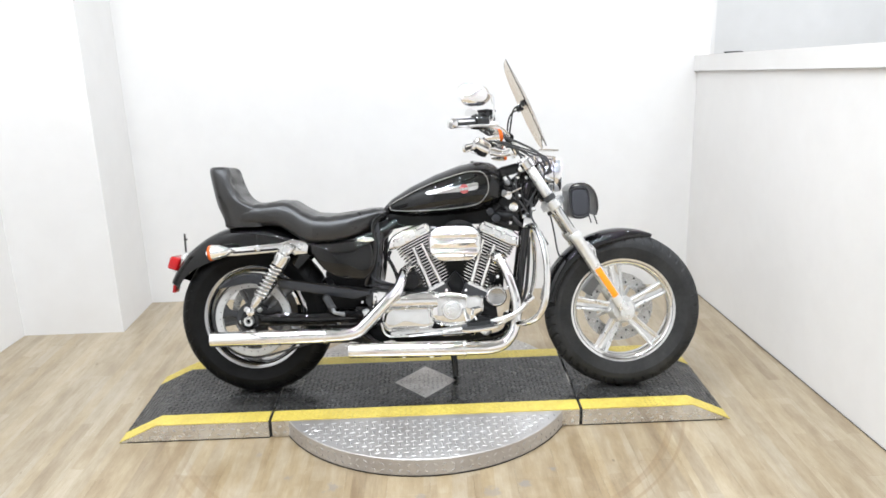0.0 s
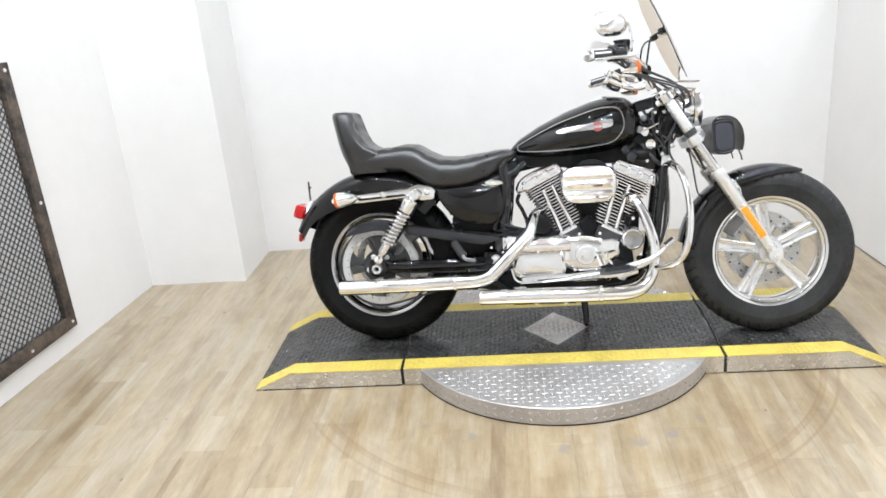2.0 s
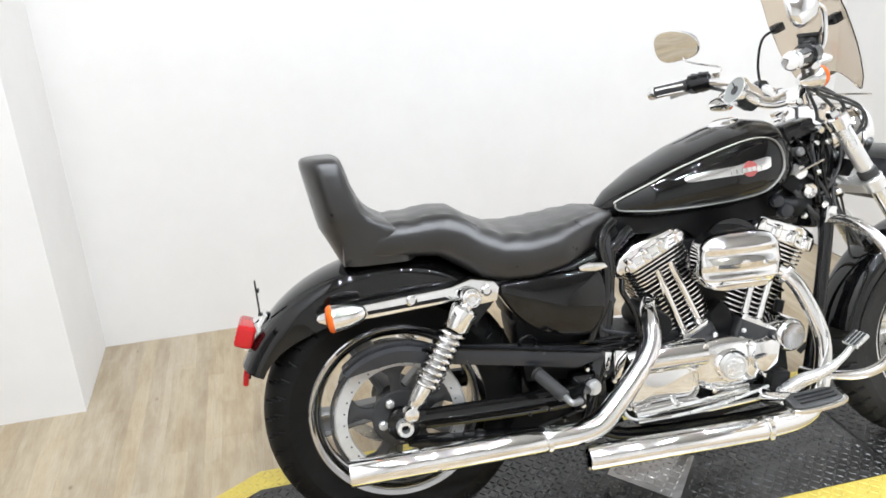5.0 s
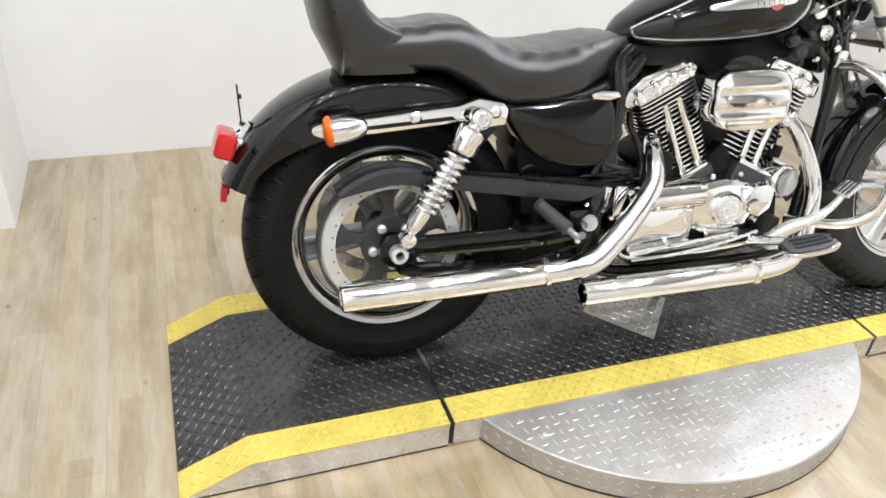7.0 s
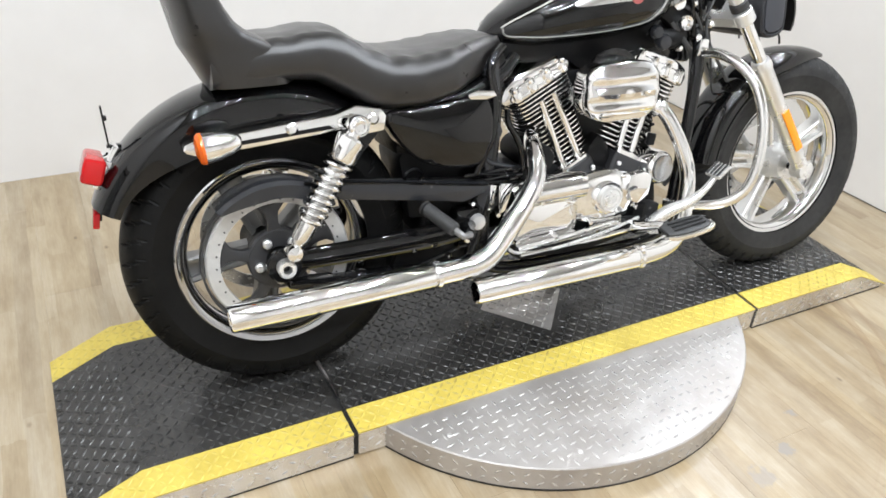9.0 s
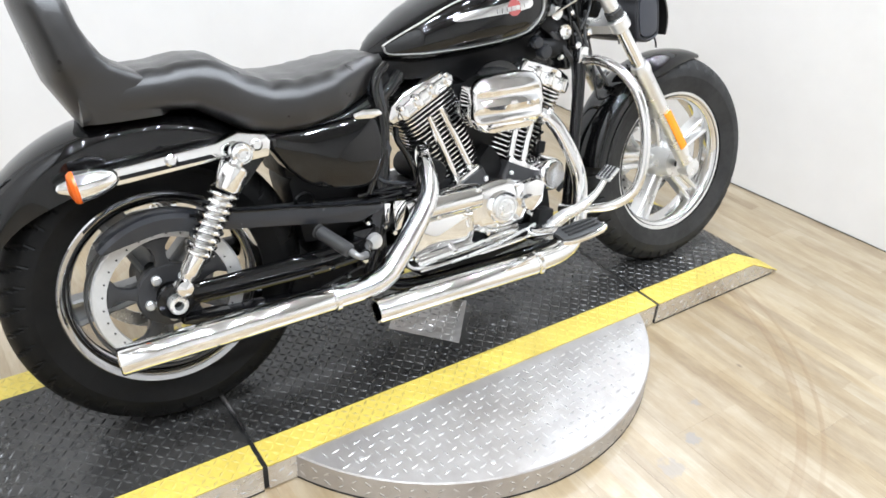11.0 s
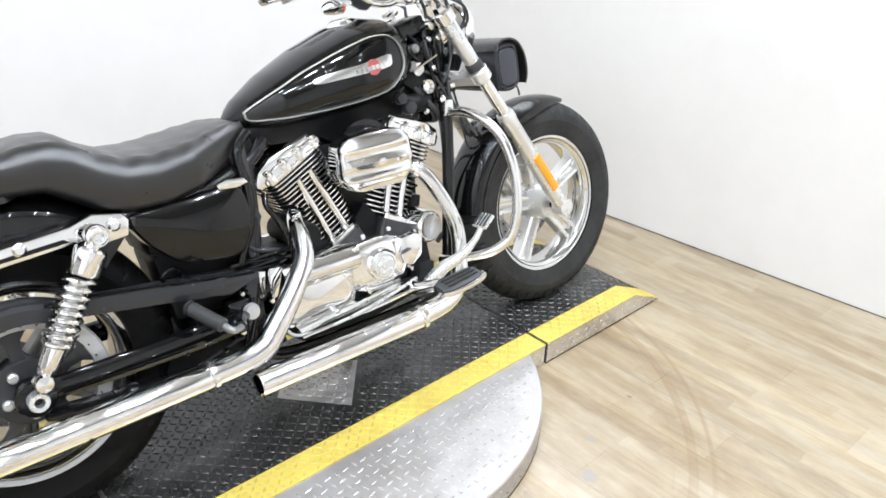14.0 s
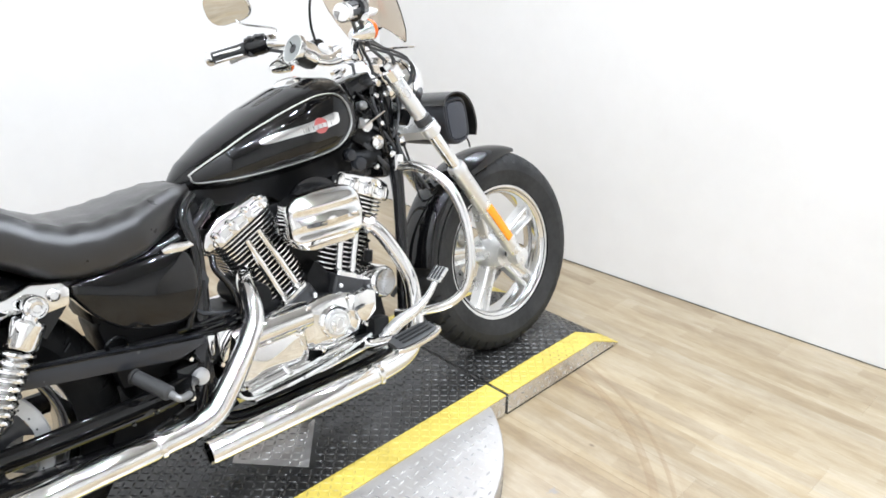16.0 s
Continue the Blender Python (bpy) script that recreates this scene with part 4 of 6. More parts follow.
part("plate_bracket", boxes(((-1.060, 0, 0.630), (0.004, 0.016, 0.085), (0, -2, 0)), ((-1.050, 0, 0.590), (0.026, 0.018, 0.006)), ((-1.058, 0, 0.648), (0.009, 0.02, 0.009)), bevel=0.0015), FRAME_BLACK, BIKE, "thin upright plate bracket")
part("tail_reflector", boxes(((-1.108, 0.0, 0.442), (0.014, 0.05, 0.034), (0, 10, 0)), bevel=0.004), RED, BIKE, "small red reflector")
part("reflector_bracket", boxes(((-1.098, 0.0, 0.456), (0.008, 0.03, 0.034), (0, 10, 0)), bevel=0.002), FRAME_BLACK, BIKE)

# belt guard over the pulley
bm = prism([(-0.64, 0.490), (-0.61, 0.486), (-0.482, 0.467), (-0.268, 0.433), (-0.262, 0.418), (-0.332, 0.400), (-0.489, 0.428), (-0.635, 0.452)], -0.150, -0.118, 0.004)
guard = part("belt_guard", bm, PLASTIC, BIKE, "glossy dark belt guard")
part("guard_edge", sweep([(-0.70, -0.147, 0.497), (-0.615, -0.150, 0.487), (-0.482, -0.150, 0.467), (-0.345, -0.150, 0.444), (-0.272, -0.148, 0.432)], 0.0032, 8, 5), PAINT, guard)
part("guard_arc", loft([[at_wheel(REAR, r, d, y) for r, y in ((0.152 + 0.03 * max(0, (d - 100) / 35) ** 2, -0.148), (0.180, -0.149), (0.188, -0.140), (0.190, -0.12), (0.190, -0.085), (0.185, -0.085), (0.184, -0.12), (0.150 + 0.03 * max(0, (d - 100) / 35) ** 2, -0.14))] for d in range(52, 136, 4)]), PLASTIC, guard)
part("lower_guard", prism([(-0.74, 0.272), (-0.5, 0.25), (-0.36, 0.235), (-0.36, 0.215), (-0.5, 0.222), (-0.68, 0.235), (-0.75, 0.255)], -0.125, -0.085, 0.006), FRAME_BLACK, BIKE, "black lower belt guard")

# frame tubes
for s in (-1, 1):
    part("frame_tube", sweep([(0.375, s * 0.03, 0.80), (0.372, s * 0.085, 0.70), (0.352, s * 0.1, 0.55), (0.332, s * 0.1, 0.40), (0.305, s * 0.1, 0.25), (0.25, s * 0.1, 0.195), (0.1, s * 0.105, 0.185), (-0.2, s * 0.11, 0.195), (-0.30, s * 0.11, 0.25)], 0.0165, 14, 5), FRAME_BLACK, BIKE, "black frame tube")
    part("seat_rail", sweep([(-0.16, s * 0.07, 0.705), (-0.22, s * 0.1, 0.668), (-0.35, s * 0.115, 0.632), (-0.52, s * 0.115, 0.622)], 0.0155, 14, 5), FRAME_BLACK, BIKE, "black seat rail")
    part("seat_post", sweep([(-0.22, s * 0.1, 0.665), (-0.235, s * 0.105, 0.5), (-0.26, s * 0.11, 0.38), (-0.30, s * 0.11, 0.25)], 0.015, 12, 5), FRAME_BLACK, BIKE)
part("backbone", sweep([(0.33, 0, 0.84), (0.2, 0, 0.78), (0.0, 0, 0.73), (-0.2, 0, 0.69)], 0.024, 14, 4), FRAME_BLACK, BIKE)
part("steering_head", cyl((0.362, 0, 0.925), (0.435, 0, 0.80), 0.032, 24, edge=0.004), FRAME_BLACK, BIKE, "black steering head")
part("swing_arm_pivot", boxes(((-0.29, 0, 0.318), (0.09, 0.23, 0.10)), bevel=0.015), FRAME_BLACK, BIKE)
part("swing_arm_cap", lathe([(0.0, 0.0), (0.019, 0.0), (0.021, 0.004), (0.017, 0.014), (0.0, 0.016)], (-0.285, -0.118, 0.335), (0, -1, 0), 24), SATIN, BIKE, "silver pivot cap")
part("inner_fender", sweep([(-0.42, 0, 0.6), (-0.39, 0, 0.45), (-0.40, 0, 0.3)], 0.07, 16, 4, flat=0.25, side=(0, 1, 0)), ENGINE_BLACK, BIKE)

# side cover: domed gloss panel
COVER = [(-0.508, 0.602), (-0.500, 0.626), (-0.417, 0.632), (-0.290, 0.637), (-0.254, 0.622), (-0.244, 0.565), (-0.257, 0.512), (-0.286, 0.476), (-0.358, 0.480), (-0.421, 0.500), (-0.470, 0.542)]


def domed(outline, y0, y1, rings=8, bulge=0.018):
    c = Vector((sum(p[0] for p in outline) / len(outline), 0, sum(p[1] for p in outline) / len(outline)))
    pts = curve_points([(x, 0, z) for x, z in outline] + [(outline[0][0], 0, outline[0][1])], 4)[:-1]
    out = [[Vector((p.x, y0, p.z)) for p in pts], [Vector((p.x, y1 + 0.014 * (1 if y0 > y1 else -1), p.z)) for p in pts]]
    s = -1 if y1 < y0 else 1
    for f, back in ((0.994, 0.008), (0.978, 0.003)):
        out.append([c + (p - c) * f + Vector((0, y1 - s * back, 0)) for p in pts])
    for k in range(rings):
        f = 1 - 0.05 - 0.90 * (k / (rings - 1)) ** 1.4
        out.append([c + (p - c) * f + Vector((0, y1 + s * bulge * (1 - f * f), 0)) for p in pts])
    return loft(out)


for s in (-1, 1):
    cover = part("side_cover", domed(COVER, s * 0.085, s * 0.138), PAINT, BIKE, "gloss black side cover", angle=50)
part("oil_tank", boxes(((-0.35, 0, 0.57), (0.24, 0.17, 0.12)), bevel=0.02), ENGINE_BLACK, BIKE)
part("cover_clip", prism([(-0.315, 0.644), (-0.29, 0.652), (-0.25, 0.648), (-0.24, 0.634), (-0.27, 0.628), (-0.31, 0.632)], -0.142, -0.118, 0.005), CHROME, BIKE, "chrome fitting above the side cover")
part("mid_housing", prism([(-0.262, 0.690), (-0.245, 0.715), (-0.224, 0.712), (-0.220, 0.64), (-0.227, 0.585), (-0.213, 0.545), (-0.229, 0.51), (-0.224, 0.475), (-0.20, 0.452), (-0.19, 0.428), (-0.255, 0.425), (-0.262, 0.47), (-0.255, 0.52), (-0.248, 0.58), (-0.248, 0.64)], -0.118, -0.06, 0.006), PLASTIC, BIKE, "dark grey plastic cover behind the engine")
part("seat_down_tube", sweep([(-0.205, -0.098, 0.735), (-0.236, -0.116, 0.716), (-0.250, -0.125, 0.685), (-0.241, -0.128, 0.63), (-0.243, -0.129, 0.58), (-0.252, -0.129, 0.534), (-0.270, -0.126, 0.496), (-0.285, -0.120, 0.455)], 0.0105, 14, 6), PAINT, BIKE, "glossy black frame tube behind the engine")
part("vent_hose", sweep([(-0.185, -0.085, 0.585), (-0.192, -0.103, 0.560), (-0.174, -0.108, 0.525), (-0.158, -0.108, 0.483), (-0.155, -0.104, 0.442), (-0.165, -0.09, 0.41)], 0.0075, 12, 6), PAINT, BIKE, "glossy black vent hose beside the exhaust")
part("lower_hose", sweep([(-0.262, -0.118, 0.490), (-0.246, -0.122, 0.474), (-0.212, -0.120, 0.463), (-0.178, -0.114, 0.452), (-0.16, -0.10, 0.445)], 0.0055, 10, 6), PLASTIC, BIKE, "dark grey hose")
for k in range(2):
    part("wire_loom", sweep([(-0.285, -0.115, 0.452 - 0.018 * k), (-0.25, -0.122, 0.447 - 0.018 * k), (-0.21, -0.121, 0.443 - 0.017 * k), (-0.17, -0.106, 0.440 - 0.016 * k)], 0.0048, 8, 5), FRAME_BLACK, BIKE, "black wire loom")
part("sprocket_bracket", prism([(-0.254, 0.424), (-0.210, 0.416), (-0.214, 0.408), (-0.236, 0.398), (-0.244, 0.376), (-0.256, 0.374)], -0.132, -0.122, 0.002), CHROME, BIKE, "small chrome bracket by the belt sprocket")
part("starter_motor", lathe([(0.01, -0.115), (0.03, -0.113), (0.034, -0.105), (0.034, 0.05), (0.01, 0.05)], (-0.10, 0.0, 0.462), (0, 1, 0), 24), ENGINE_BLACK, BIKE, "black starter motor")
part("frame_gusset", prism([(0.235, 0.68), (0.29, 0.85), (0.36, 0.90), (0.42, 0.86), (0.40, 0.74), (0.375, 0.645), (0.30, 0.66)], -0.05, 0.05, 0.012), FRAME_BLACK, BIKE, "black steering neck gusset")
part("lower_frame_plate", prism([(-0.50, 0.235), (-0.47, 0.30), (-0.25, 0.33), (-0.19, 0.215), (-0.30, 0.205)], -0.09, 0.09, 0.01), ENGINE_BLACK, BIKE, "black lower frame plate")
part("battery_box", prism([(-0.44, 0.35), (-0.46, 0.50), (-0.40, 0.60), (-0.24, 0.60), (-0.225, 0.45), (-0.23, 0.34)], -0.075, 0.075, 0.015), ENGINE_BLACK, BIKE, "black battery box")
part("seat_base", prism([(-0.52, 0.60), (-0.50, 0.65), (-0.30, 0.68), (-0.19, 0.72), (-0.185, 0.66), (-0.24, 0.605)], -0.088, 0.088, 0.012), ENGINE_BLACK, BIKE, "black seat base")
part("tank_tunnel", prism([(-0.20, 0.735), (0.30, 0.80), (0.315, 0.72), (0.25, 0.69), (0.13, 0.685), (0.06, 0.64), (0.0, 0.68), (-0.12, 0.685), (-0.19, 0.70)], -0.055, 0.055, 0.012), ENGINE_BLACK, BIKE, "black frame cover under the tank")
part("rear_case_panel", prism([(-0.25, 0.42), (-0.13, 0.44), (-0.12, 0.36), (-0.25, 0.33)], -0.09, 0.09, 0.01), ENGINE_BLACK, BIKE)
for z in (0.455, 0.438):
    part("hose", sweep([(-0.30, -0.09, z - 0.012), (-0.26, -0.115, z - 0.004), (-0.21, -0.122, z), (-0.16, -0.11, z - 0.006)], 0.0062, 10, 5), FRAME_BLACK, BIKE, "black rubber hose")
part("hose_clip", sweep([(-0.44, -0.1, 0.44), (-0.42, -0.115, 0.455), (-0.40, -0.115, 0.445)], 0.006, 8, 4), FRAME_BLACK, BIKE)

# tank
TX = [-0.222, -0.205, -0.18, -0.10, 0.0, 0.10, 0.17, 0.23, 0.265, 0.287, 0.296]
TT = [0.752, 0.772, 0.797, 0.846, 0.893, 0.929, 0.945, 0.938, 0.915, 0.878, 0.845]
TB = [0.742, 0.733, 0.726, 0.719, 0.720, 0.725, 0.733, 0.748, 0.765, 0.79, 0.815]
TH = [0.012, 0.034, 0.06, 0.106, 0.134, 0.147, 0.146, 0.132, 0.108, 0.074, 0.034]
TP = 2.35


def tank_at(x):
    return tuple(spline(TX, q, x) for q in (TT, TB, TH))


def tank_y(x, z, lift=0.0):
    t, b, h = tank_at(x)
    zc, hz = b + (t - b) * 0.43, None
    hz = (t - zc) if z > zc else (zc - b)
    q = min(0.999, abs((z - zc) / hz))
    return -(h * (1 - q ** TP) ** (1 / TP) + lift)


def tank_rings():
    rings = []
    for x in np.linspace(TX[0], TX[-1], 60):
        t, b, h = tank_at(x)
        zc = b + (t - b) * 0.43
        ring = []
        for k in range(48):
            a = 2 * math.pi * k / 48
            ca, sa = math.cos(a), math.sin(a)
            hz = t - zc if sa > 0 else zc - b
            ring.append((x, h * math.copysign(abs(ca) ** (2 / TP), ca), zc + hz * math.copysign(abs(sa) ** (2 / TP), sa)))
        rings.append(ring)
    return rings


TANK = part("fuel_tank", loft(tank_rings()), PAINT, BIKE, "gloss black fuel tank with silver pinstripe", angle=60)
LINE = [(-0.164, 0.7505), (-0.179, 0.7545), (-0.1825, 0.765), (-0.170, 0.781), (-0.037, 0.846), (0.102, 0.892), (0.170, 0.901), (0.205, 0.888), (0.219, 0.852), (0.214, 0.812), (0.176, 0.772), (0.10, 0.758), (0.014, 0.751), (-0.09, 0.748)]
loop = curve_points([(x, 0, z) for x, z in LINE] + [(LINE[0][0], 0, LINE[0][1])], 8)[:-1]
for s in (-1, 1):
    part("pinstripe", sweep([(p.x, -s * tank_y(p.x, p.z, 0.0004), p.z) for p in loop], 0.0058, 8, closed=True, flat=0.35, side=(0, 1, 0)), PINSTRIPE, TANK, "silver pinstripe")


def on_tank(outline, lift=0.0015, thick=0.002, nx=24):
    """A thin badge that follows the tank's side; the outline gives low and high z along x."""
    bm = bmesh.new()
    xs = np.linspace(outline[0][0], outline[-1][0], nx)
    rings = []
    for x in xs:
        lo, hi = spline([o[0] for o in outline], [o[1] for o in outline], x), spline([o[0] for o in outline], [o[2] for o in outline], x)
        zs = [lo + (hi - lo) * k / 4 for k in range(5)]
        rings.append([(x, tank_y(x, z, lift + thick), z) for z in zs] + [(x, tank_y(x, z, 0.0), z) for z in reversed(zs)])
    return loft(rings, bm)


badge = part("tank_badge", on_tank([(-0.032, 0.815, 0.822), (-0.02, 0.812, 0.828), (0.03, 0.816, 0.836), (0.085, 0.820, 0.842), (0.13, 0.822, 0.850), (0.168, 0.828, 0.857), (0.178, 0.834, 0.854)]), POLISHED, TANK, "silver bar badge with a red disc")
bm = bmesh.new()
rings = [[(0.122 + r * math.cos(a), 0, 0.832 + r * math.sin(a)) for a in (2 * math.pi * k / 28 for k in range(28))] for r in (0.0185, 0.0155, 0.009, 0.002)]
loft([[(x, tank_y(x, z, 0.0005), z) for x, _, z in rings[0]]] + [[(x, tank_y(x, z, 0.005), z) for x, _, z in q] for q in rings], bm)
part("red_disc", bm, EMBLEM_RED, badge, "red enamel disc")
bm = bmesh.new()
for k in range(7):
    x = 0.080 + 0.0125 * k
    z = 0.8275 + 0.0012 * k
    h = 0.0052
    loft([[(x - 0.0055, tank_y(x, z - h, 0.0055), z - h), (x + 0.0055, tank_y(x, z - h, 0.0055), z - h), (x + 0.0055, tank_y(x, z + h, 0.0055), z + h), (x - 0.0055, tank_y(x, z + h, 0.0055), z + h)],
          [(x - 0.0055, tank_y(x, z - h, 0.007), z - h), (x + 0.0055, tank_y(x, z - h, 0.007), z - h), (x + 0.0055, tank_y(x, z + h, 0.007), z + h), (x - 0.0055, tank_y(x, z + h, 0.007), z + h)]], bm)
part("badge_bars", bm, POLISHED, badge, kind="stuff")
part("filler_cap", lathe([(0.042, -0.012), (0.042, 0.001), (0.037, 0.004), (0.033, 0.009), (0.026, 0.012), (0.010, 0.0125)], (0.142, 0.0, 0.934), (-0.12, 0, 1), 36), CHROME, TANK, "chrome filler cap")

# engine
CRANK = Vector((0.080, 0.010, 0.285))
CASE = part("crankcase", prism([(-0.215, 0.25), (-0.20, 0.385), (-0.13, 0.395), (0.17, 0.395), (0.24, 0.385), (0.25, 0.30), (0.21, 0.225), (0.05, 0.20), (-0.16, 0.205)], -0.115, 0.12, 0.015), ENGINE_BLACK, BIKE, "black crankcase")
part("case_top", prism([(-0.20, 0.37), (-0.13, 0.43), (-0.02, 0.435), (0.08, 0.47), (0.17, 0.435), (0.23, 0.37)], -0.072, 0.11, 0.012), ENGINE_BLACK, CASE)


def plate_along(axis, side, c, w, d, h, round_=0.02, n=6):
    """A rounded plate square to the cylinder: w along side, d along y, h along the axis."""
    ring = []
    for cx, cy, a0 in ((1, 1, 0), (-1, 1, 90), (-1, -1, 180), (1, -1, 270)):
        for k in range(n):
            a = radians(a0 + 90 * k / (n - 1))
            ring.append((cx * (w / 2 - round_) + round_ * math.cos(a), cy * (d / 2 - round_) + round_ * math.sin(a)))
    y = Vector((0, 1, 0))
    return [[c + side * u + y * v + axis * k for u, v in ring] for k in (-h / 2, h / 2)]


for nm, lean in (("rear_cylinder", -26.0), ("front_cylinder", 26.0)):
    ax = Vector((math.sin(radians(lean)), 0, math.cos(radians(lean))))
    sd = Vector((math.cos(radians(lean)), 0, -math.sin(radians(lean))))
    core = part(nm, loft(plate_along(ax, sd, CRANK + ax * 0.255, 0.112, 0.125, 0.20, 0.03)), ENGINE_BLACK, BIKE, "black finned cylinder with bright fin edges")
    for k in range(17):
        q = 0.178 + 0.0126 * k if k < 13 else 0.3335 + 0.0108 * (k - 12)
        w, d = (0.138 + 0.0018 * k, 0.152) if k < 13 else (0.170, 0.176)
        bm = loft(plate_along(ax, sd, Vector((0, 0, 0)), w, d, 0.0030 if k < 13 else 0.0034, 0.03))
        ob = part("fin", bm, POLISHED, core)
        ob.location = CRANK + ax * q + Vector((0, -0.004, 0))
        bm = loft(plate_along(ax, sd, Vector((0, 0, 0)), w - 0.005, d - 0.005, 0.0042, 0.03))
        ob = part("fin_face", bm, ENGINE_BLACK, core)
        ob.location = CRANK + ax * q + Vector((0, -0.004, 0))
    # head and rocker cover
    part("head", loft(plate_along(ax, sd, CRANK + ax * 0.362 + Vector((0, -0.004, 0)), 0.140, 0.15, 0.045, 0.03)), ENGINE_BLACK, core)
    bm = bmesh.new()
    f = 1 if lean > 0 else -1
    end = 0.0 if f > 0 else 0.014
    prof = [(-0.084, 0.388), (-0.086, 0.400), (-0.078, 0.413), (0.045, 0.418), (0.074, 0.413), (0.088, 0.398), (0.085, 0.388)]
    outline = [((CRANK + ax * h + sd * (f * u)).x, (CRANK + ax * h + sd * (f * u)).z) for u, h in prof]
    prism(outline, -0.080, 0.095, 0.007, 3, bm)
    rock = part("rocker_cover", bm, CHROME, BIKE, "chrome rocker cover")
    top = boxes(bevel=0)
    prism([((CRANK + ax * h + sd * (f * u)).x, (CRANK + ax * h + sd * (f * u)).z) for u, h in [(-0.055, 0.412), (-0.045, 0.432), (0.03, 0.440), (0.056, 0.420)]], -0.05, 0.075, 0.008, 2, top)
    part("rocker_top", top, CHROME, rock)
    for u, w in ((-0.072, 0.020), (-0.024, 0.022), (0.024, 0.022), (0.070, 0.020)):
        p = CRANK + ax * 0.400 + sd * (f * u)
        bm = bmesh.new()
        box(bm, (p.x, -0.083, p.z), (w, 0.014, 0.026), (0, lean, 0), 0.004)
        lug = part("bolt_lug", bm, CHROME, rock)
        p = p + ax * 0.011
        part("cover_bolt", lathe([(0.0085, 0), (0.0085, 0.008), (0.006, 0.011), (0.003, 0.011)], (p.x, -0.083, p.z), ax, 10), CHROME, lug)
    p = CRANK + ax * 0.389 + Vector((0, -0.088, 0))
    bm = bmesh.new()
    box(bm, p, (0.150, 0.010, 0.012), (0, lean, 0), 0.003)
    part("cover_lip", bm, CHROME, rock)
    bm = bmesh.new()
    prism([((CRANK + ax * h + sd * (f * u)).x, (CRANK + ax * h + sd * (f * u)).z) for u, h in [(-0.07, 0.395), (-0.076, 0.428), (0.05, 0.440), (0.086, 0.432), (0.098 + end, 0.412), (0.098 + end, 0.388), (0.085, 0.384)]], -0.074, 0.080, 0.012, 3, bm)
    part("rocker_dome", bm, CHROME, rock)
    part("rocker_gasket", loft(plate_along(ax, sd, CRANK + ax * 0.386, 0.172, 0.184, 0.004, 0.02)), ENGINE_BLACK, rock)
    # push rod tubes
    for u, u2 in (((-0.0315, -0.016), (0.018, 0.023)) if f < 0 else ((-0.012, -0.047), (0.032, 0.004))):
        a = CRANK + ax * 0.160 + sd * u + Vector((0, -0.088, 0))
        b = CRANK + ax * 0.356 + sd * u2 + Vector((0, -0.086, 0))
        tube = part("push_rod_tube", cyl(a, b, 0.0098, 16), CHROME, core, "chrome push rod tube")
        part("tube_collar", lathe([(0.0105, 0), (0.014, 0.003), (0.014, 0.02), (0.0105, 0.024)], a, b - a, 16), CHROME, tube)
    q = CRANK + ax * 0.142 + sd * (-0.007 if f < 0 else 0.010)
    lift = part("lifter_block", loft(plate_along(ax, sd, q + Vector((0, -0.092, 0)), 0.094, 0.052, 0.05, 0.01)), GUNMETAL, BIKE, "dark cast lifter block")
    part("lifter_cap", loft(plate_along(ax, sd, q + ax * 0.029 + Vector((0, -0.092, 0)), 0.082, 0.042, 0.012, 0.008)), CHROME, lift)
    for u in (-0.034, 0.034):
        p = q + sd * u
        part("lifter_bolt", lathe([(0.0055, 0), (0.0055, 0.006), (0.003, 0.008)], (p.x, -0.114, p.z), (0, -1, 0), 8), SATIN, lift)
part("valley_block", prism([(0.03, 0.40), (0.05, 0.47), (0.078, 0.50), (0.106, 0.47), (0.126, 0.40)], -0.085, 0.08, 0.008), ENGINE_BLACK, BIKE)
part("intake_shroud", prism([(-0.03, 0.45), (-0.06, 0.60), (-0.03, 0.66), (0.16, 0.66), (0.19, 0.60), (0.15, 0.45)], -0.05, 0.05, 0.01), ENGINE_BLACK, BIKE, "black shroud between the cylinders")
part("front_shroud", prism([(0.20, 0.42), (0.215, 0.55), (0.245, 0.70), (0.300, 0.70), (0.284, 0.55), (0.275, 0.40)], -0.04, 0.05, 0.01), ENGINE_BLACK, BIKE, "black shroud behind the front frame tubes")
for k in range(7):
    part("shroud_fin", boxes(((0.246 + 0.005 * k, -0.046, 0.46 + 0.03 * k), (0.046, 0.02, 0.006), (0, -12, 0)), bevel=0.001), FRAME_BLACK, BIKE)
for x, z in ((0.272, 0.64), (0.252, 0.47), (0.258, 0.43)):
    part("shroud_bolt", lathe([(0.009, 0), (0.009, 0.010), (0.006, 0.013), (0.003, 0.013)], (x, -0.05, z), (0, -1, 0), 10), CHROME, BIKE)
part("manifold", sweep([(0.0, -0.04, 0.60), (0.08, -0.03, 0.59), (0.16, -0.04, 0.60)], 0.024, 14, 4), SATIN, BIKE)

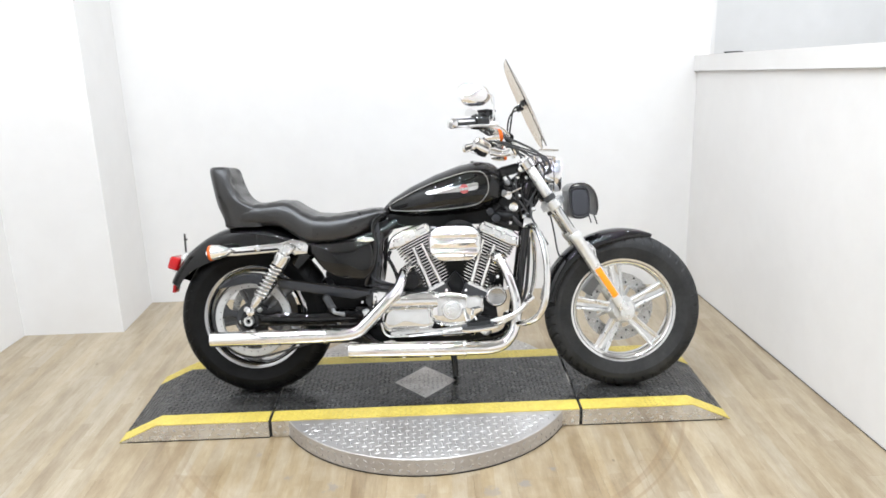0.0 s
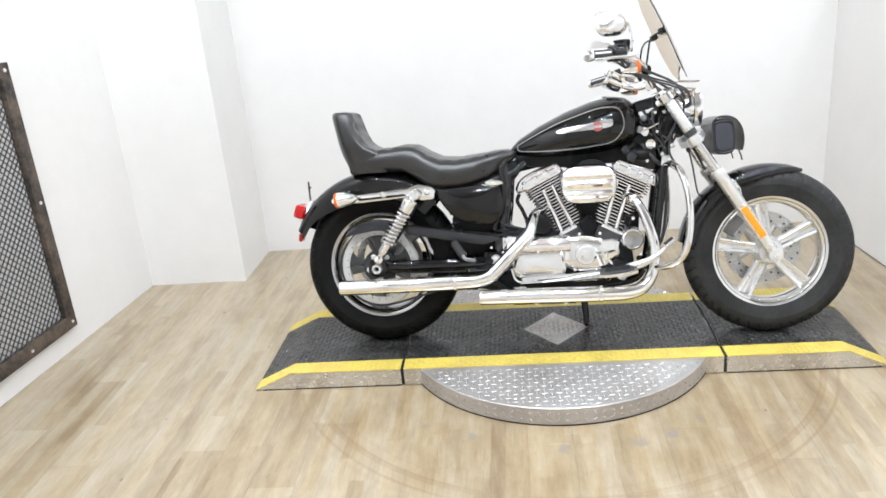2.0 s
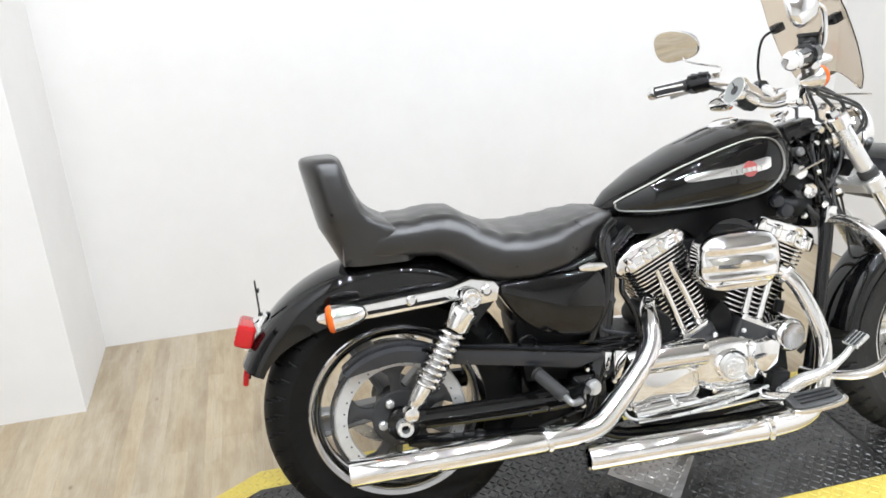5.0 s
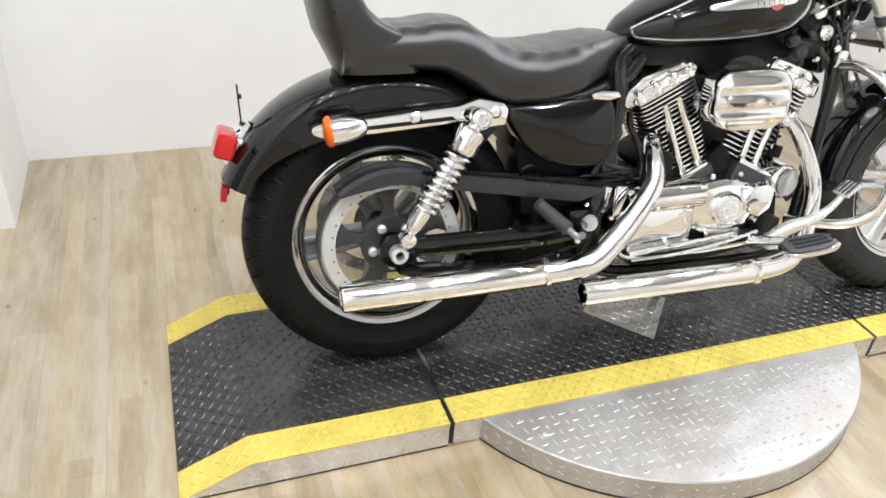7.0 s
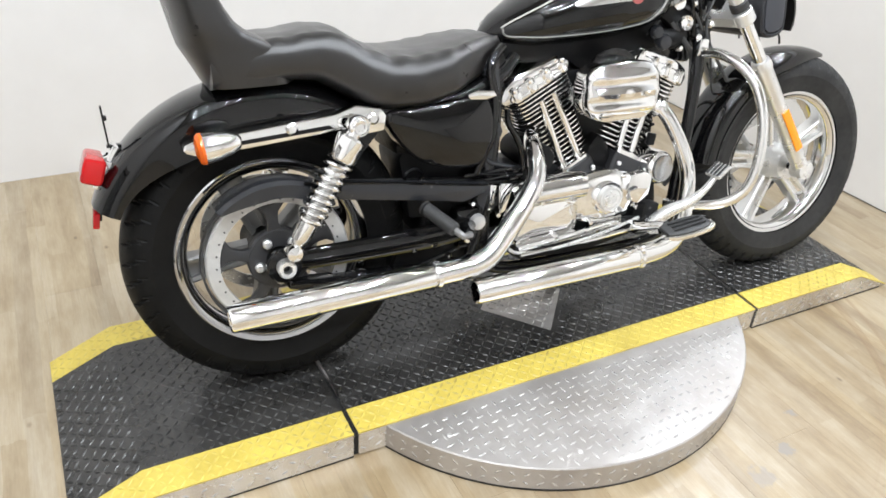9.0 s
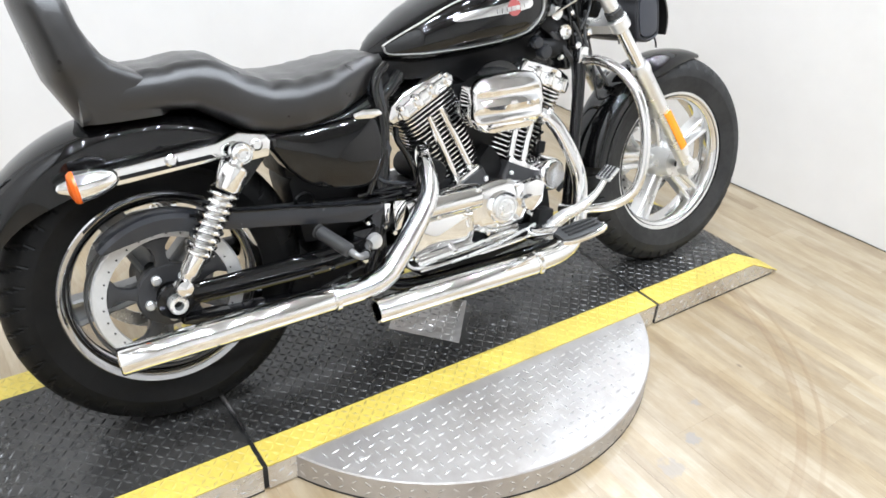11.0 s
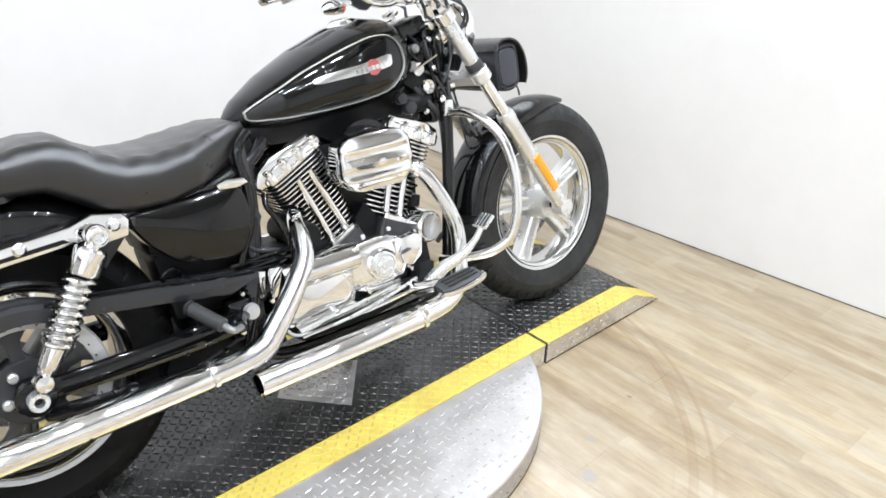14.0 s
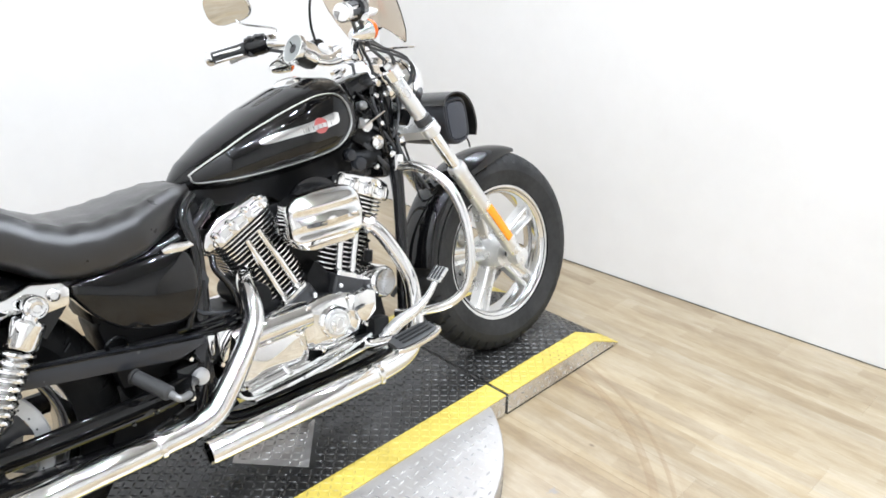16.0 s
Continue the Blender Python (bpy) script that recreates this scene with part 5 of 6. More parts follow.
# air cleaner: oval chrome cover with raised ribs across
def cleaner():
    bm = bmesh.new()
    n, c = 56, Vector((0.080, 0, 0.618))

    def edge(a):
        ca, sa = math.cos(a), math.sin(a)
        return Vector((0.105 * math.copysign(abs(ca) ** 0.56, ca), 0, 0.071 * math.copysign(abs(sa) ** 0.66, sa)))
    rings = [[c + edge(2 * math.pi * k / n) * f + Vector((0, y, 0)) for k in range(n)] for f, y in ((0.86, -0.105), (0.95, -0.11), (0.97, -0.12), (0.985, -0.15), (1.0, -0.156), (1.0, -0.166), (0.985, -0.172))]
    for j in range(12):
        f = 0.965 * (1 - j / 12) + 0.02 * (j / 12)
        ring = []
        for k in range(n):
            e = edge(2 * math.pi * k / n) * f
            rib = 1 - abs(math.sin(math.pi * (e.z + 0.0757) / 0.0378))
            ring.append(c + e + Vector((0, -0.176 - 0.015 * (1 - f * f) - 0.0085 * rib ** 0.8 * min(1, (1 - f) * 9), 0)))
        rings.append(ring)
    return loft(rings, bm)


CLEAN = part("air_cleaner", cleaner(), CHROME, BIKE, "ribbed chrome air cleaner cover", angle=55)
part("backing_plate", lathe([(0.06, -0.1), (0.082, -0.098), (0.082, -0.108), (0.06, -0.108)], (0.095, 0, 0.628), (0, 1, 0), 40), FRAME_BLACK, CLEAN)

# gear side covers
GEAR = [(-0.02, 0.30), (-0.022, 0.40), (0.0, 0.415), (0.06, 0.422), (0.12, 0.41), (0.17, 0.395), (0.192, 0.37), (0.188, 0.335), (0.15, 0.30), (0.12, 0.285), (0.04, 0.28)]
part("gear_cover", domed(GEAR, -0.11, -0.142, 4, 0.012), CHROME, BIKE, "chrome gear case cover", angle=50)
timing = part("timing_cover", lathe([(0.033, -0.012), (0.033, 0.008), (0.0315, 0.012), (0.0285, 0.013), (0.027, 0.009), (0.025, 0.009), (0.024, 0.0125), (0.0145, 0.0140), (0.0135, 0.0122), (0.0115, 0.0122), (0.0105, 0.015), (0.003, 0.0155)], (0.064, -0.160, 0.352), (0, -1, 0), 48), SATIN, BIKE, "round satin timing cover")
part("cover_flange", lathe([(0.032, -0.022), (0.042, -0.022), (0.042, 0.001), (0.040, 0.003), (0.032, 0.003)], (0.064, -0.160, 0.352), (0, -1, 0), 48, closed=True), CHROME, timing)
for k in range(5):
    a = 2 * math.pi * k / 5
    part("cover_screw", lathe([(0.003, 0), (0.003, 0.003), (0.002, 0.004)], (0.064 + 0.020 * math.cos(a + 0.5), -0.1725, 0.352 + 0.020 * math.sin(a + 0.5)), (0, -1, 0), 10), SATIN, timing)
part("case_boss", prism([(0.115, 0.365), (0.122, 0.405), (0.165, 0.408), (0.19, 0.395), (0.182, 0.345), (0.15, 0.325), (0.125, 0.335)], -0.168, -0.13, 0.006), CHROME, BIKE, "chrome boss on the gear case")
bm = bmesh.new()
sweep([(-0.20, -0.118, 0.382), (-0.1, -0.12, 0.385), (0.005, -0.118, 0.385)], 0.037, 22, 3, bm=bm)
part("starter_cover", bm, CHROME, BIKE, "rounded chrome starter cover")
SPR = [(-0.225, 0.300), (-0.218, 0.345), (-0.19, 0.365), (-0.03, 0.36), (-0.012, 0.34), (-0.01, 0.285), (-0.05, 0.265), (-0.19, 0.262), (-0.215, 0.275)]
part("sprocket_cover", domed(SPR, -0.10, -0.135, 4, 0.008), CHROME, BIKE, "chrome sprocket cover", angle=50)
part("cover_plate", prism([(-0.235, 0.43), (-0.20, 0.425), (-0.225, 0.36), (-0.24, 0.355)], -0.150, -0.140, 0.002), CHROME, BIKE, "small chrome plate")
part("lower_cover", prism([(-0.19, 0.262), (0.12, 0.285), (0.2, 0.29), (0.2, 0.262), (0.1, 0.245), (-0.18, 0.235)], -0.15, -0.11, 0.008), CHROME, BIKE, "chrome lower engine cover")
bm = bmesh.new()
for x, z in ((-0.20, 0.35), (-0.12, 0.363), (-0.03, 0.352), (0.0, 0.41), (0.12, 0.4), (0.175, 0.38), (0.16, 0.31), (0.02, 0.29), (-0.19, 0.272), (-0.08, 0.27)):
    lathe([(0.0065, -0.01), (0.0065, 0.006), (0.004, 0.008)], (x, -0.146, z), (0, -1, 0), 10, bm)
part("cover_bolts", bm, CHROME, BIKE, kind="stuff")
filt = part("oil_filter", lathe([(0.02, 0.0), (0.042, 0.004), (0.044, 0.012), (0.044, 0.074), (0.041, 0.082), (0.036, 0.086), (0.004, 0.086)], (0.233, -0.052, 0.398), (0.12, -1, 0.0), 36), CHROME, BIKE, "chrome oil filter")
part("filter_end", lathe([(0.034, 0.0), (0.034, 0.003), (0.031, 0.0015), (0.002, 0.0017)], (0.2434, -0.1385, 0.398), (0.12, -1, 0.0), 30), FILTER_END, filt, "polished end disc with its dark reflection in the colour")
part("sensor", cyl((0.225, -0.10, 0.455), (0.232, -0.10, 0.485), 0.012, 14, edge=0.002), ENGINE_BLACK, BIKE)
part("primary_cover", domed([(-0.25, 0.25), (-0.24, 0.40), (-0.1, 0.42), (0.1, 0.41), (0.22, 0.36), (0.2, 0.24), (0.0, 0.21), (-0.15, 0.21)], 0.12, 0.165, 4, 0.01), CHROME, BIKE, "chrome primary cover", angle=50)

# small bright fittings in the dark space behind the engine
for x, z, r in ((-0.245, 0.405, 0.008), (-0.30, 0.385, 0.007), (-0.255, 0.365, 0.006), (-0.315, 0.295, 0.008), (-0.40, 0.300, 0.009), (-0.36, 0.262, 0.007), (-0.45, 0.292, 0.006), (-0.232, 0.345, 0.007)):
    part("frame_bolt", lathe([(r, -0.012), (r, 0.004), (r * 0.7, 0.007), (r * 0.2, 0.007)], (x, -0.125, z), (0, -1, 0), 10), CHROME, BIKE)
part("front_sprocket", lathe([(0.012, 0.0), (0.030, 0.0), (0.030, 0.024), (0.012, 0.024)], (-0.255, -0.10, 0.392), (0, -1, 0), 24), GUNMETAL, BIKE, "dark front belt sprocket")
for k in range(16):
    a = 2 * math.pi * k / 16
    part("sprocket_tooth", boxes(((-0.255 + 0.031 * math.cos(a), -0.112, 0.392 + 0.031 * math.sin(a)), (0.005, 0.022, 0.005), (0, -math.degrees(a), 0))), GUNMETAL, BIKE)
part("hose_loop", sweep([(-0.455, -0.10, 0.452), (-0.462, -0.115, 0.474), (-0.440, -0.118, 0.486), (-0.420, -0.112, 0.474), (-0.418, -0.10, 0.452)], 0.0042, 8, 5), FRAME_BLACK, BIKE, "thin black hose loop")

# exhausts
part("rear_header", sweep([(-0.085, -0.05, 0.520), (-0.108, -0.07, 0.515), (-0.128, -0.105, 0.502), (-0.137, -0.138, 0.475), (-0.150, -0.165, 0.440), (-0.187, -0.19, 0.400), (-0.240, -0.206, 0.345), (-0.282, -0.214, 0.304), (-0.312, -0.219, 0.282), (-0.36, -0.222, 0.271), (-0.45, -0.222, 0.267)], [0.018, 0.019, 0.020, 0.0215, 0.023, 0.0245, 0.026, 0.027, 0.0275, 0.028, 0.028], 24, 6), CHROME, BIKE, "chrome rear exhaust pipe")
part("front_header", sweep([(0.215, -0.055, 0.560), (0.245, -0.085, 0.555), (0.268, -0.105, 0.530), (0.291, -0.122, 0.482), (0.311, -0.138, 0.424), (0.322, -0.145, 0.370), (0.319, -0.15, 0.316), (0.303, -0.16, 0.256), (0.265, -0.180, 0.216), (0.205, -0.2, 0.204), (0.10, -0.226, 0.208)], [0.017, 0.018, 0.019, 0.0195, 0.020, 0.0205, 0.0215, 0.0235, 0.0255, 0.027, 0.0275], 24, 6), CHROME, BIKE, "chrome front exhaust pipe")
for q, d in (((0.253, -0.093, 0.548), (0.55, -0.4, -0.55)), ):
    part("exhaust_flange", lathe([(0.012, -0.008), (0.027, -0.007), (0.028, 0.0), (0.027, 0.007), (0.012, 0.008)], q, d, 20), POLISHED, BIKE, "exhaust port flange")


def muffler(x0, z0, x1, z1, y, r):
    d = Vector((x0 - x1, 0, z0 - z1))
    n = d.length
    m = part("muffler", lathe([(0.020, 0.0), (r - 0.002, 0.0), (r + 0.001, 0.006), (r + 0.001, n * 0.5), (r + 0.001, n - 0.004), (r - 0.001, n), (r - 0.006, n - 0.002), (r - 0.008, n - 0.04), (0.0, n - 0.05)], (x1, y, z1), d, 36, cap=False), CHROME, BIKE, "long straight chrome muffler")
    part("clamp_ring", lathe([(r - 0.001, -0.014), (r + 0.003, -0.012), (r + 0.003, -0.002), (r - 0.001, 0.0)], (x1, y, z1), d, 32, closed=True), POLISHED, m)
    return m


muffler(-0.895, 0.259, -0.445, 0.267, -0.222, 0.029)
muffler(-0.345, 0.207, 0.105, 0.2085, -0.228, 0.0285)
part("muffler_bracket", boxes(((-0.55, -0.185, 0.238), (0.30, 0.022, 0.012)), bevel=0.004), ENGINE_BLACK, BIKE, "dark exhaust bracket")
part("muffler_bracket", boxes(((-0.1, -0.19, 0.178), (0.24, 0.05, 0.014)), bevel=0.004), ENGINE_BLACK, BIKE, "dark exhaust bracket")
bm = bmesh.new()
for x in (-0.13, -0.02):
    lathe([(0.009, 0), (0.009, 0.007), (0.005, 0.009)], (x, -0.215, 0.180), (0, -1, -0.4), 8, bm)
part("bracket_bolts", bm, SATIN, BIKE, kind="stuff")

# foot controls
PEG0, PEG1 = Vector((0.104, -0.328, 0.302)), Vector((0.236, -0.330, 0.315))
d = (PEG1 - PEG0).normalized()
sv = Vector((0, -1, -0.22)).normalized()
uv = sv.cross(d) * -1
uv = uv if uv.z > 0 else uv * -1


def pad(length, wide, thick, lift, taper):
    rings = []
    for f in np.linspace(0, 1, 9):
        w = wide * (0.62 + 0.38 * math.sin(math.pi * (0.15 + 0.7 * f)) if taper else 1) * (0.8 if f in (0.0, 1.0) else 1)
        c = PEG0 + d * (length * f) + uv * lift
        ring = []
        for k in range(16):
            a = 2 * math.pi * k / 16
            ring.append(c + sv * w * math.copysign(abs(math.cos(a)) ** 0.5, math.cos(a)) + uv * thick * math.copysign(abs(math.sin(a)) ** 0.5, math.sin(a)))
        rings.append(ring)
    return loft(rings)


peg = part("foot_peg", pad(0.134, 0.035, 0.008, 0, True), CHROME, BIKE, "chrome foot peg with black rubber pad")
part("peg_rubber", pad(0.122, 0.030, 0.006, 0.007, True), GRIP, peg, "black ribbed rubber")
bm = bmesh.new()
for k in (-1, 0, 1):
    a = PEG0 + d * 0.02 + sv * (0.013 * k) + uv * 0.0155
    sweep([a, a + d * 0.09], 0.0025, 6, 1, bm=bm)
part("peg_ribs", bm, RUBBER, peg, kind="stuff")
part("peg_clevis", sweep([(0.15, -0.14, 0.262), (0.14, -0.20, 0.272), (0.136, -0.30, 0.308)], [0.02, 0.018, 0.014], 14, 4), CHROME, BIKE, "chrome peg mount")
pedal = part("brake_pedal", sweep([(0.19, -0.17, 0.262), (0.225, -0.192, 0.298), (0.275, -0.205, 0.318), (0.325, -0.207, 0.345), (0.362, -0.204, 0.378)], [0.025, 0.023, 0.018, 0.012, 0.010], 16, 5, flat=0.75), SATIN, BIKE, "silver brake pedal")
bm = bmesh.new()
box(bm, (0.368, -0.205, 0.392), (0.046, 0.052, 0.010), (0, -38, 0), 0.004)
pp = part("pedal_pad", bm, SATIN, pedal)
bm = bmesh.new()
for k in range(4):
    box(bm, (0.3645, -0.223 + 0.012 * k, 0.3965), (0.040, 0.005, 0.004), (0, -38, 0))
part("pad_ribs", bm, GRIP, pp, kind="stuff")
part("brake_rod", sweep([(0.18, -0.17, 0.265), (0.0, -0.175, 0.255), (-0.19, -0.165, 0.245)], 0.005, 10, 3), CHROME, BIKE, "thin chrome brake rod")
part("brake_line", sweep([(0.16, -0.16, 0.285), (0.05, -0.172, 0.268), (-0.10, -0.172, 0.250), (-0.2, -0.15, 0.25), (-0.225, -0.14, 0.30)], 0.0042, 8, 5), SATIN, BIKE)
part("master_cylinder", boxes(((0.19, -0.15, 0.30), (0.05, 0.04, 0.045), (0, 10, 0)), ((0.165, -0.15, 0.27), (0.09, 0.03, 0.03), (0, 4, 0)), bevel=0.008), ENGINE_BLACK, BIKE, "dark brake cylinder")
for s in (-1, 1):
    a, b = Vector((-0.390, s * 0.268, 0.366)), Vector((-0.437, s * 0.172, 0.408))
    pe = part("passenger_peg", cyl(a + (b - a) * 0.2, b, 0.0155, 20, edge=0.004), GRIP, BIKE, "grey rubber passenger peg")
    part("peg_tip", cyl(b, b + (b - a) * 0.06, 0.017, 20, edge=0.003), RUBBER, pe)
    part("peg_stub", sweep([a + (b - a) * 0.22, a, a + Vector((0.03, 0.03 * s * -1, -0.012))], [0.008, 0.007, 0.008], 12, 3), SPOKE_GREY, pe)
    part("peg_bracket", sweep([a + Vector((0.03, 0.03 * s * -1, -0.012)), (-0.33, s * 0.16, 0.34), (-0.30, s * 0.12, 0.33)], 0.013, 10, 4), FRAME_BLACK, BIKE)

# engine guard
for s in (-1, 1):
    part("engine_guard", sweep([(0.368, s * 0.085, 0.674), (0.388, s * 0.135, 0.678), (0.408, s * 0.20, 0.656), (0.425, s * 0.247, 0.602), (0.433, s * 0.272, 0.515), (0.427, s * 0.275, 0.415), (0.405, s * 0.262, 0.345), (0.365, s * 0.225, 0.308), (0.32, s * 0.16, 0.292), (0.29, s * 0.10, 0.285)], 0.0130, 18, 6), CHROME, BIKE, "chrome engine guard bar")
part("guard_clamp", boxes(((0.372, -0.09, 0.69), (0.03, 0.03, 0.045), (0, 8, 0)), bevel=0.006), CHROME, BIKE)
part("oil_cooler_line", sweep([(0.383, -0.06, 0.63), (0.375, -0.075, 0.5), (0.355, -0.075, 0.38), (0.30, -0.08, 0.33)], 0.007, 10, 5), GRIP, BIKE, "black oil line")
part("side_stand", sweep([(0.05, 0.10, 0.18), (0.062, 0.095, 0.10), (0.066, 0.085, 0.022)], [0.016, 0.014, 0.013], 12, 3), FRAME_BLACK, BIKE, "black side stand")

# fork, lamps, bars
TOPF, AX = Vector((0.352, 0, 0.962)), Vector((0.766, 0, 0.318))
fd = (AX - TOPF).normalized()
FL = (AX - TOPF).length
for s in (-1, 1):
    y = s * 0.115
    o = TOPF + Vector((0, y, 0))
    leg = part("fork_leg", lathe([(0.014, 0.024), (0.0165, 0.028), (0.0178, 0.034), (0.0178, 0.40), (0.0178, 0.44)], o, fd, 24), CHROME, BIKE, "chrome fork tube")
    part("fork_cover", lathe([(0.018, 0.066), (0.0202, 0.070), (0.0202, 0.192), (0.018, 0.195)], o, fd, 28), SATIN, leg)
    part("slider", lathe([(0.018, 0.375), (0.024, 0.378), (0.027, 0.39), (0.027, 0.402), (0.024, 0.41), (0.0235, FL - 0.05), (0.022, FL + 0.012), (0.012, FL + 0.02)], o, fd, 28), SATIN, leg, "silver fork slider")
    part("fork_cap", lathe([(0.006, 0.012), (0.015, 0.014), (0.018, 0.02), (0.018, 0.03)], o, fd, 6), CHROME, leg)
    part("dust_boot", lathe([(0.0180, 0.194), (0.0235, 0.197), (0.0235, 0.216), (0.0180, 0.218)], o, fd, 24, closed=True), GRIP, leg)
    part("axle_boss", lathe([(0.012, -0.022), (0.026, -0.02), (0.027, 0.02), (0.012, 0.022)], (AX.x, y, AX.z), (0, 1, 0), 24), SATIN, leg)
    n = Vector((0, s, 0))
    side3 = fd.cross(n).normalized()
    ra, rb = o + fd * (FL - 0.218) + n * 0.0225, o + fd * (FL - 0.085) + n * 0.0225
    rings = [[q + side3 * u + n * w for u, w in ((-0.0125, 0), (-0.0125, 0.003), (-0.008, 0.005), (0.008, 0.005), (0.0125, 0.003), (0.0125, 0))] for q in (ra, ra + (rb - ra) * 0.03, rb - (rb - ra) * 0.03, rb)]
    part("fork_reflector", loft(rings), REFLECTOR, leg, "amber side reflector")
    part("fender_boss", boxes((o + fd * 0.45 + Vector((0.02, -s * 0.018, 0.0)), (0.045, 0.03, 0.03), (0, 57, 0)), bevel=0.006), SATIN, leg)
up = Vector((0, 1, 0)).cross(fd)
for nm, t, mat in (("upper_fork_clamp", 0.046, CHROME), ("lower_fork_clamp", 0.238, SATIN)):
    c = TOPF + fd * t
    ring0 = [(-0.115, -0.03), (-0.06, -0.05), (0, -0.055), (0.06, -0.05), (0.115, -0.03), (0.115, 0.03), (0.05, 0.035), (0, 0.045), (-0.05, 0.035), (-0.115, 0.03)]
    clamp = part(nm, loft([[c + Vector((0, y, 0)) + up * v + fd * k for y, v in ring0] for k in (-0.013, 0.013)]), mat, BIKE, "fork clamp")
    for s in (-1, 1):
        part("clamp_eye", lathe([(0.0255, -0.018), (0.0285, -0.015), (0.0285, 0.015), (0.0255, 0.018)], c + Vector((0, s * 0.115, 0)), fd, 24), mat, clamp)
part("fork_stop", boxes(((0.437, -0.06, 0.80), (0.03, 0.04, 0.04), (0, 30, 0)), bevel=0.006), ENGINE_BLACK, BIKE)

HEAD, LAMP = Vector((0.468, 0, 0.882)), 0.85
hl = part("headlight", lathe([(LAMP * r, LAMP * h) for r, h in [(0.012, -0.085), (0.04, -0.075), (0.062, -0.05), (0.074, -0.015), (0.079, 0.02), (0.082, 0.034), (0.083, 0.048), (0.079, 0.055), (0.074, 0.053)]], HEAD, (1, 0, 0.02), 44, cap=False), CHROME, BIKE, "round chrome headlight")
part("headlight_rim", lathe([(LAMP * r, LAMP * h) for r, h in [(0.083, 0.020), (0.087, 0.024), (0.087, 0.048), (0.082, 0.058), (0.074, 0.054), (0.078, 0.024)]], HEAD, (1, 0, 0.02), 44, closed=True), CHROME, hl, "chrome headlight rim")
part("lamp_glass", lathe([(LAMP * r, LAMP * h) for r, h in [(0.075, 0.048), (0.06, 0.058), (0.035, 0.065), (0.003, 0.068), (0.003, 0.064), (0.035, 0.061), (0.06, 0.054), (0.074, 0.045)]], HEAD, (1, 0, 0.02), 36), GLASS, hl, "clear headlight glass").visible_shadow = False
part("lamp_reflector", lathe([(LAMP * r, LAMP * h) for r, h in [(0.074, 0.046), (0.062, 0.02), (0.04, -0.01), (0.012, -0.022), (0.012, -0.024), (0.042, -0.013), (0.066, 0.018), (0.076, 0.046)]], HEAD, (1, 0, 0.02), 36, closed=True), CHROME, hl)
part("headlight_mount", boxes(((0.44, 0, 0.86), (0.05, 0.07, 0.05), (0, 20, 0)), ((0.45, 0, 0.955), (0.11, 0.05, 0.014), (0, 5, 0)), bevel=0.006), CHROME, BIKE, "chrome headlight bracket")

# bars
RIGHT = [(0.338, -0.045, 0.972), (0.322, -0.06, 1.005), (0.306, -0.11, 1.030), (0.275, -0.18, 1.052), (0.217, -0.243, 1.075), (0.152, -0.302, 1.080), (0.079, -0.371, 1.072)]
LEFT = [(0.338, 0.045, 0.962), (0.326, 0.06, 0.995), (0.320, 0.12, 1.015), (0.300, 0.20, 1.030), (0.255, 0.275, 1.040), (0.200, 0.333, 1.032), (0.128, 0.393, 1.018)]
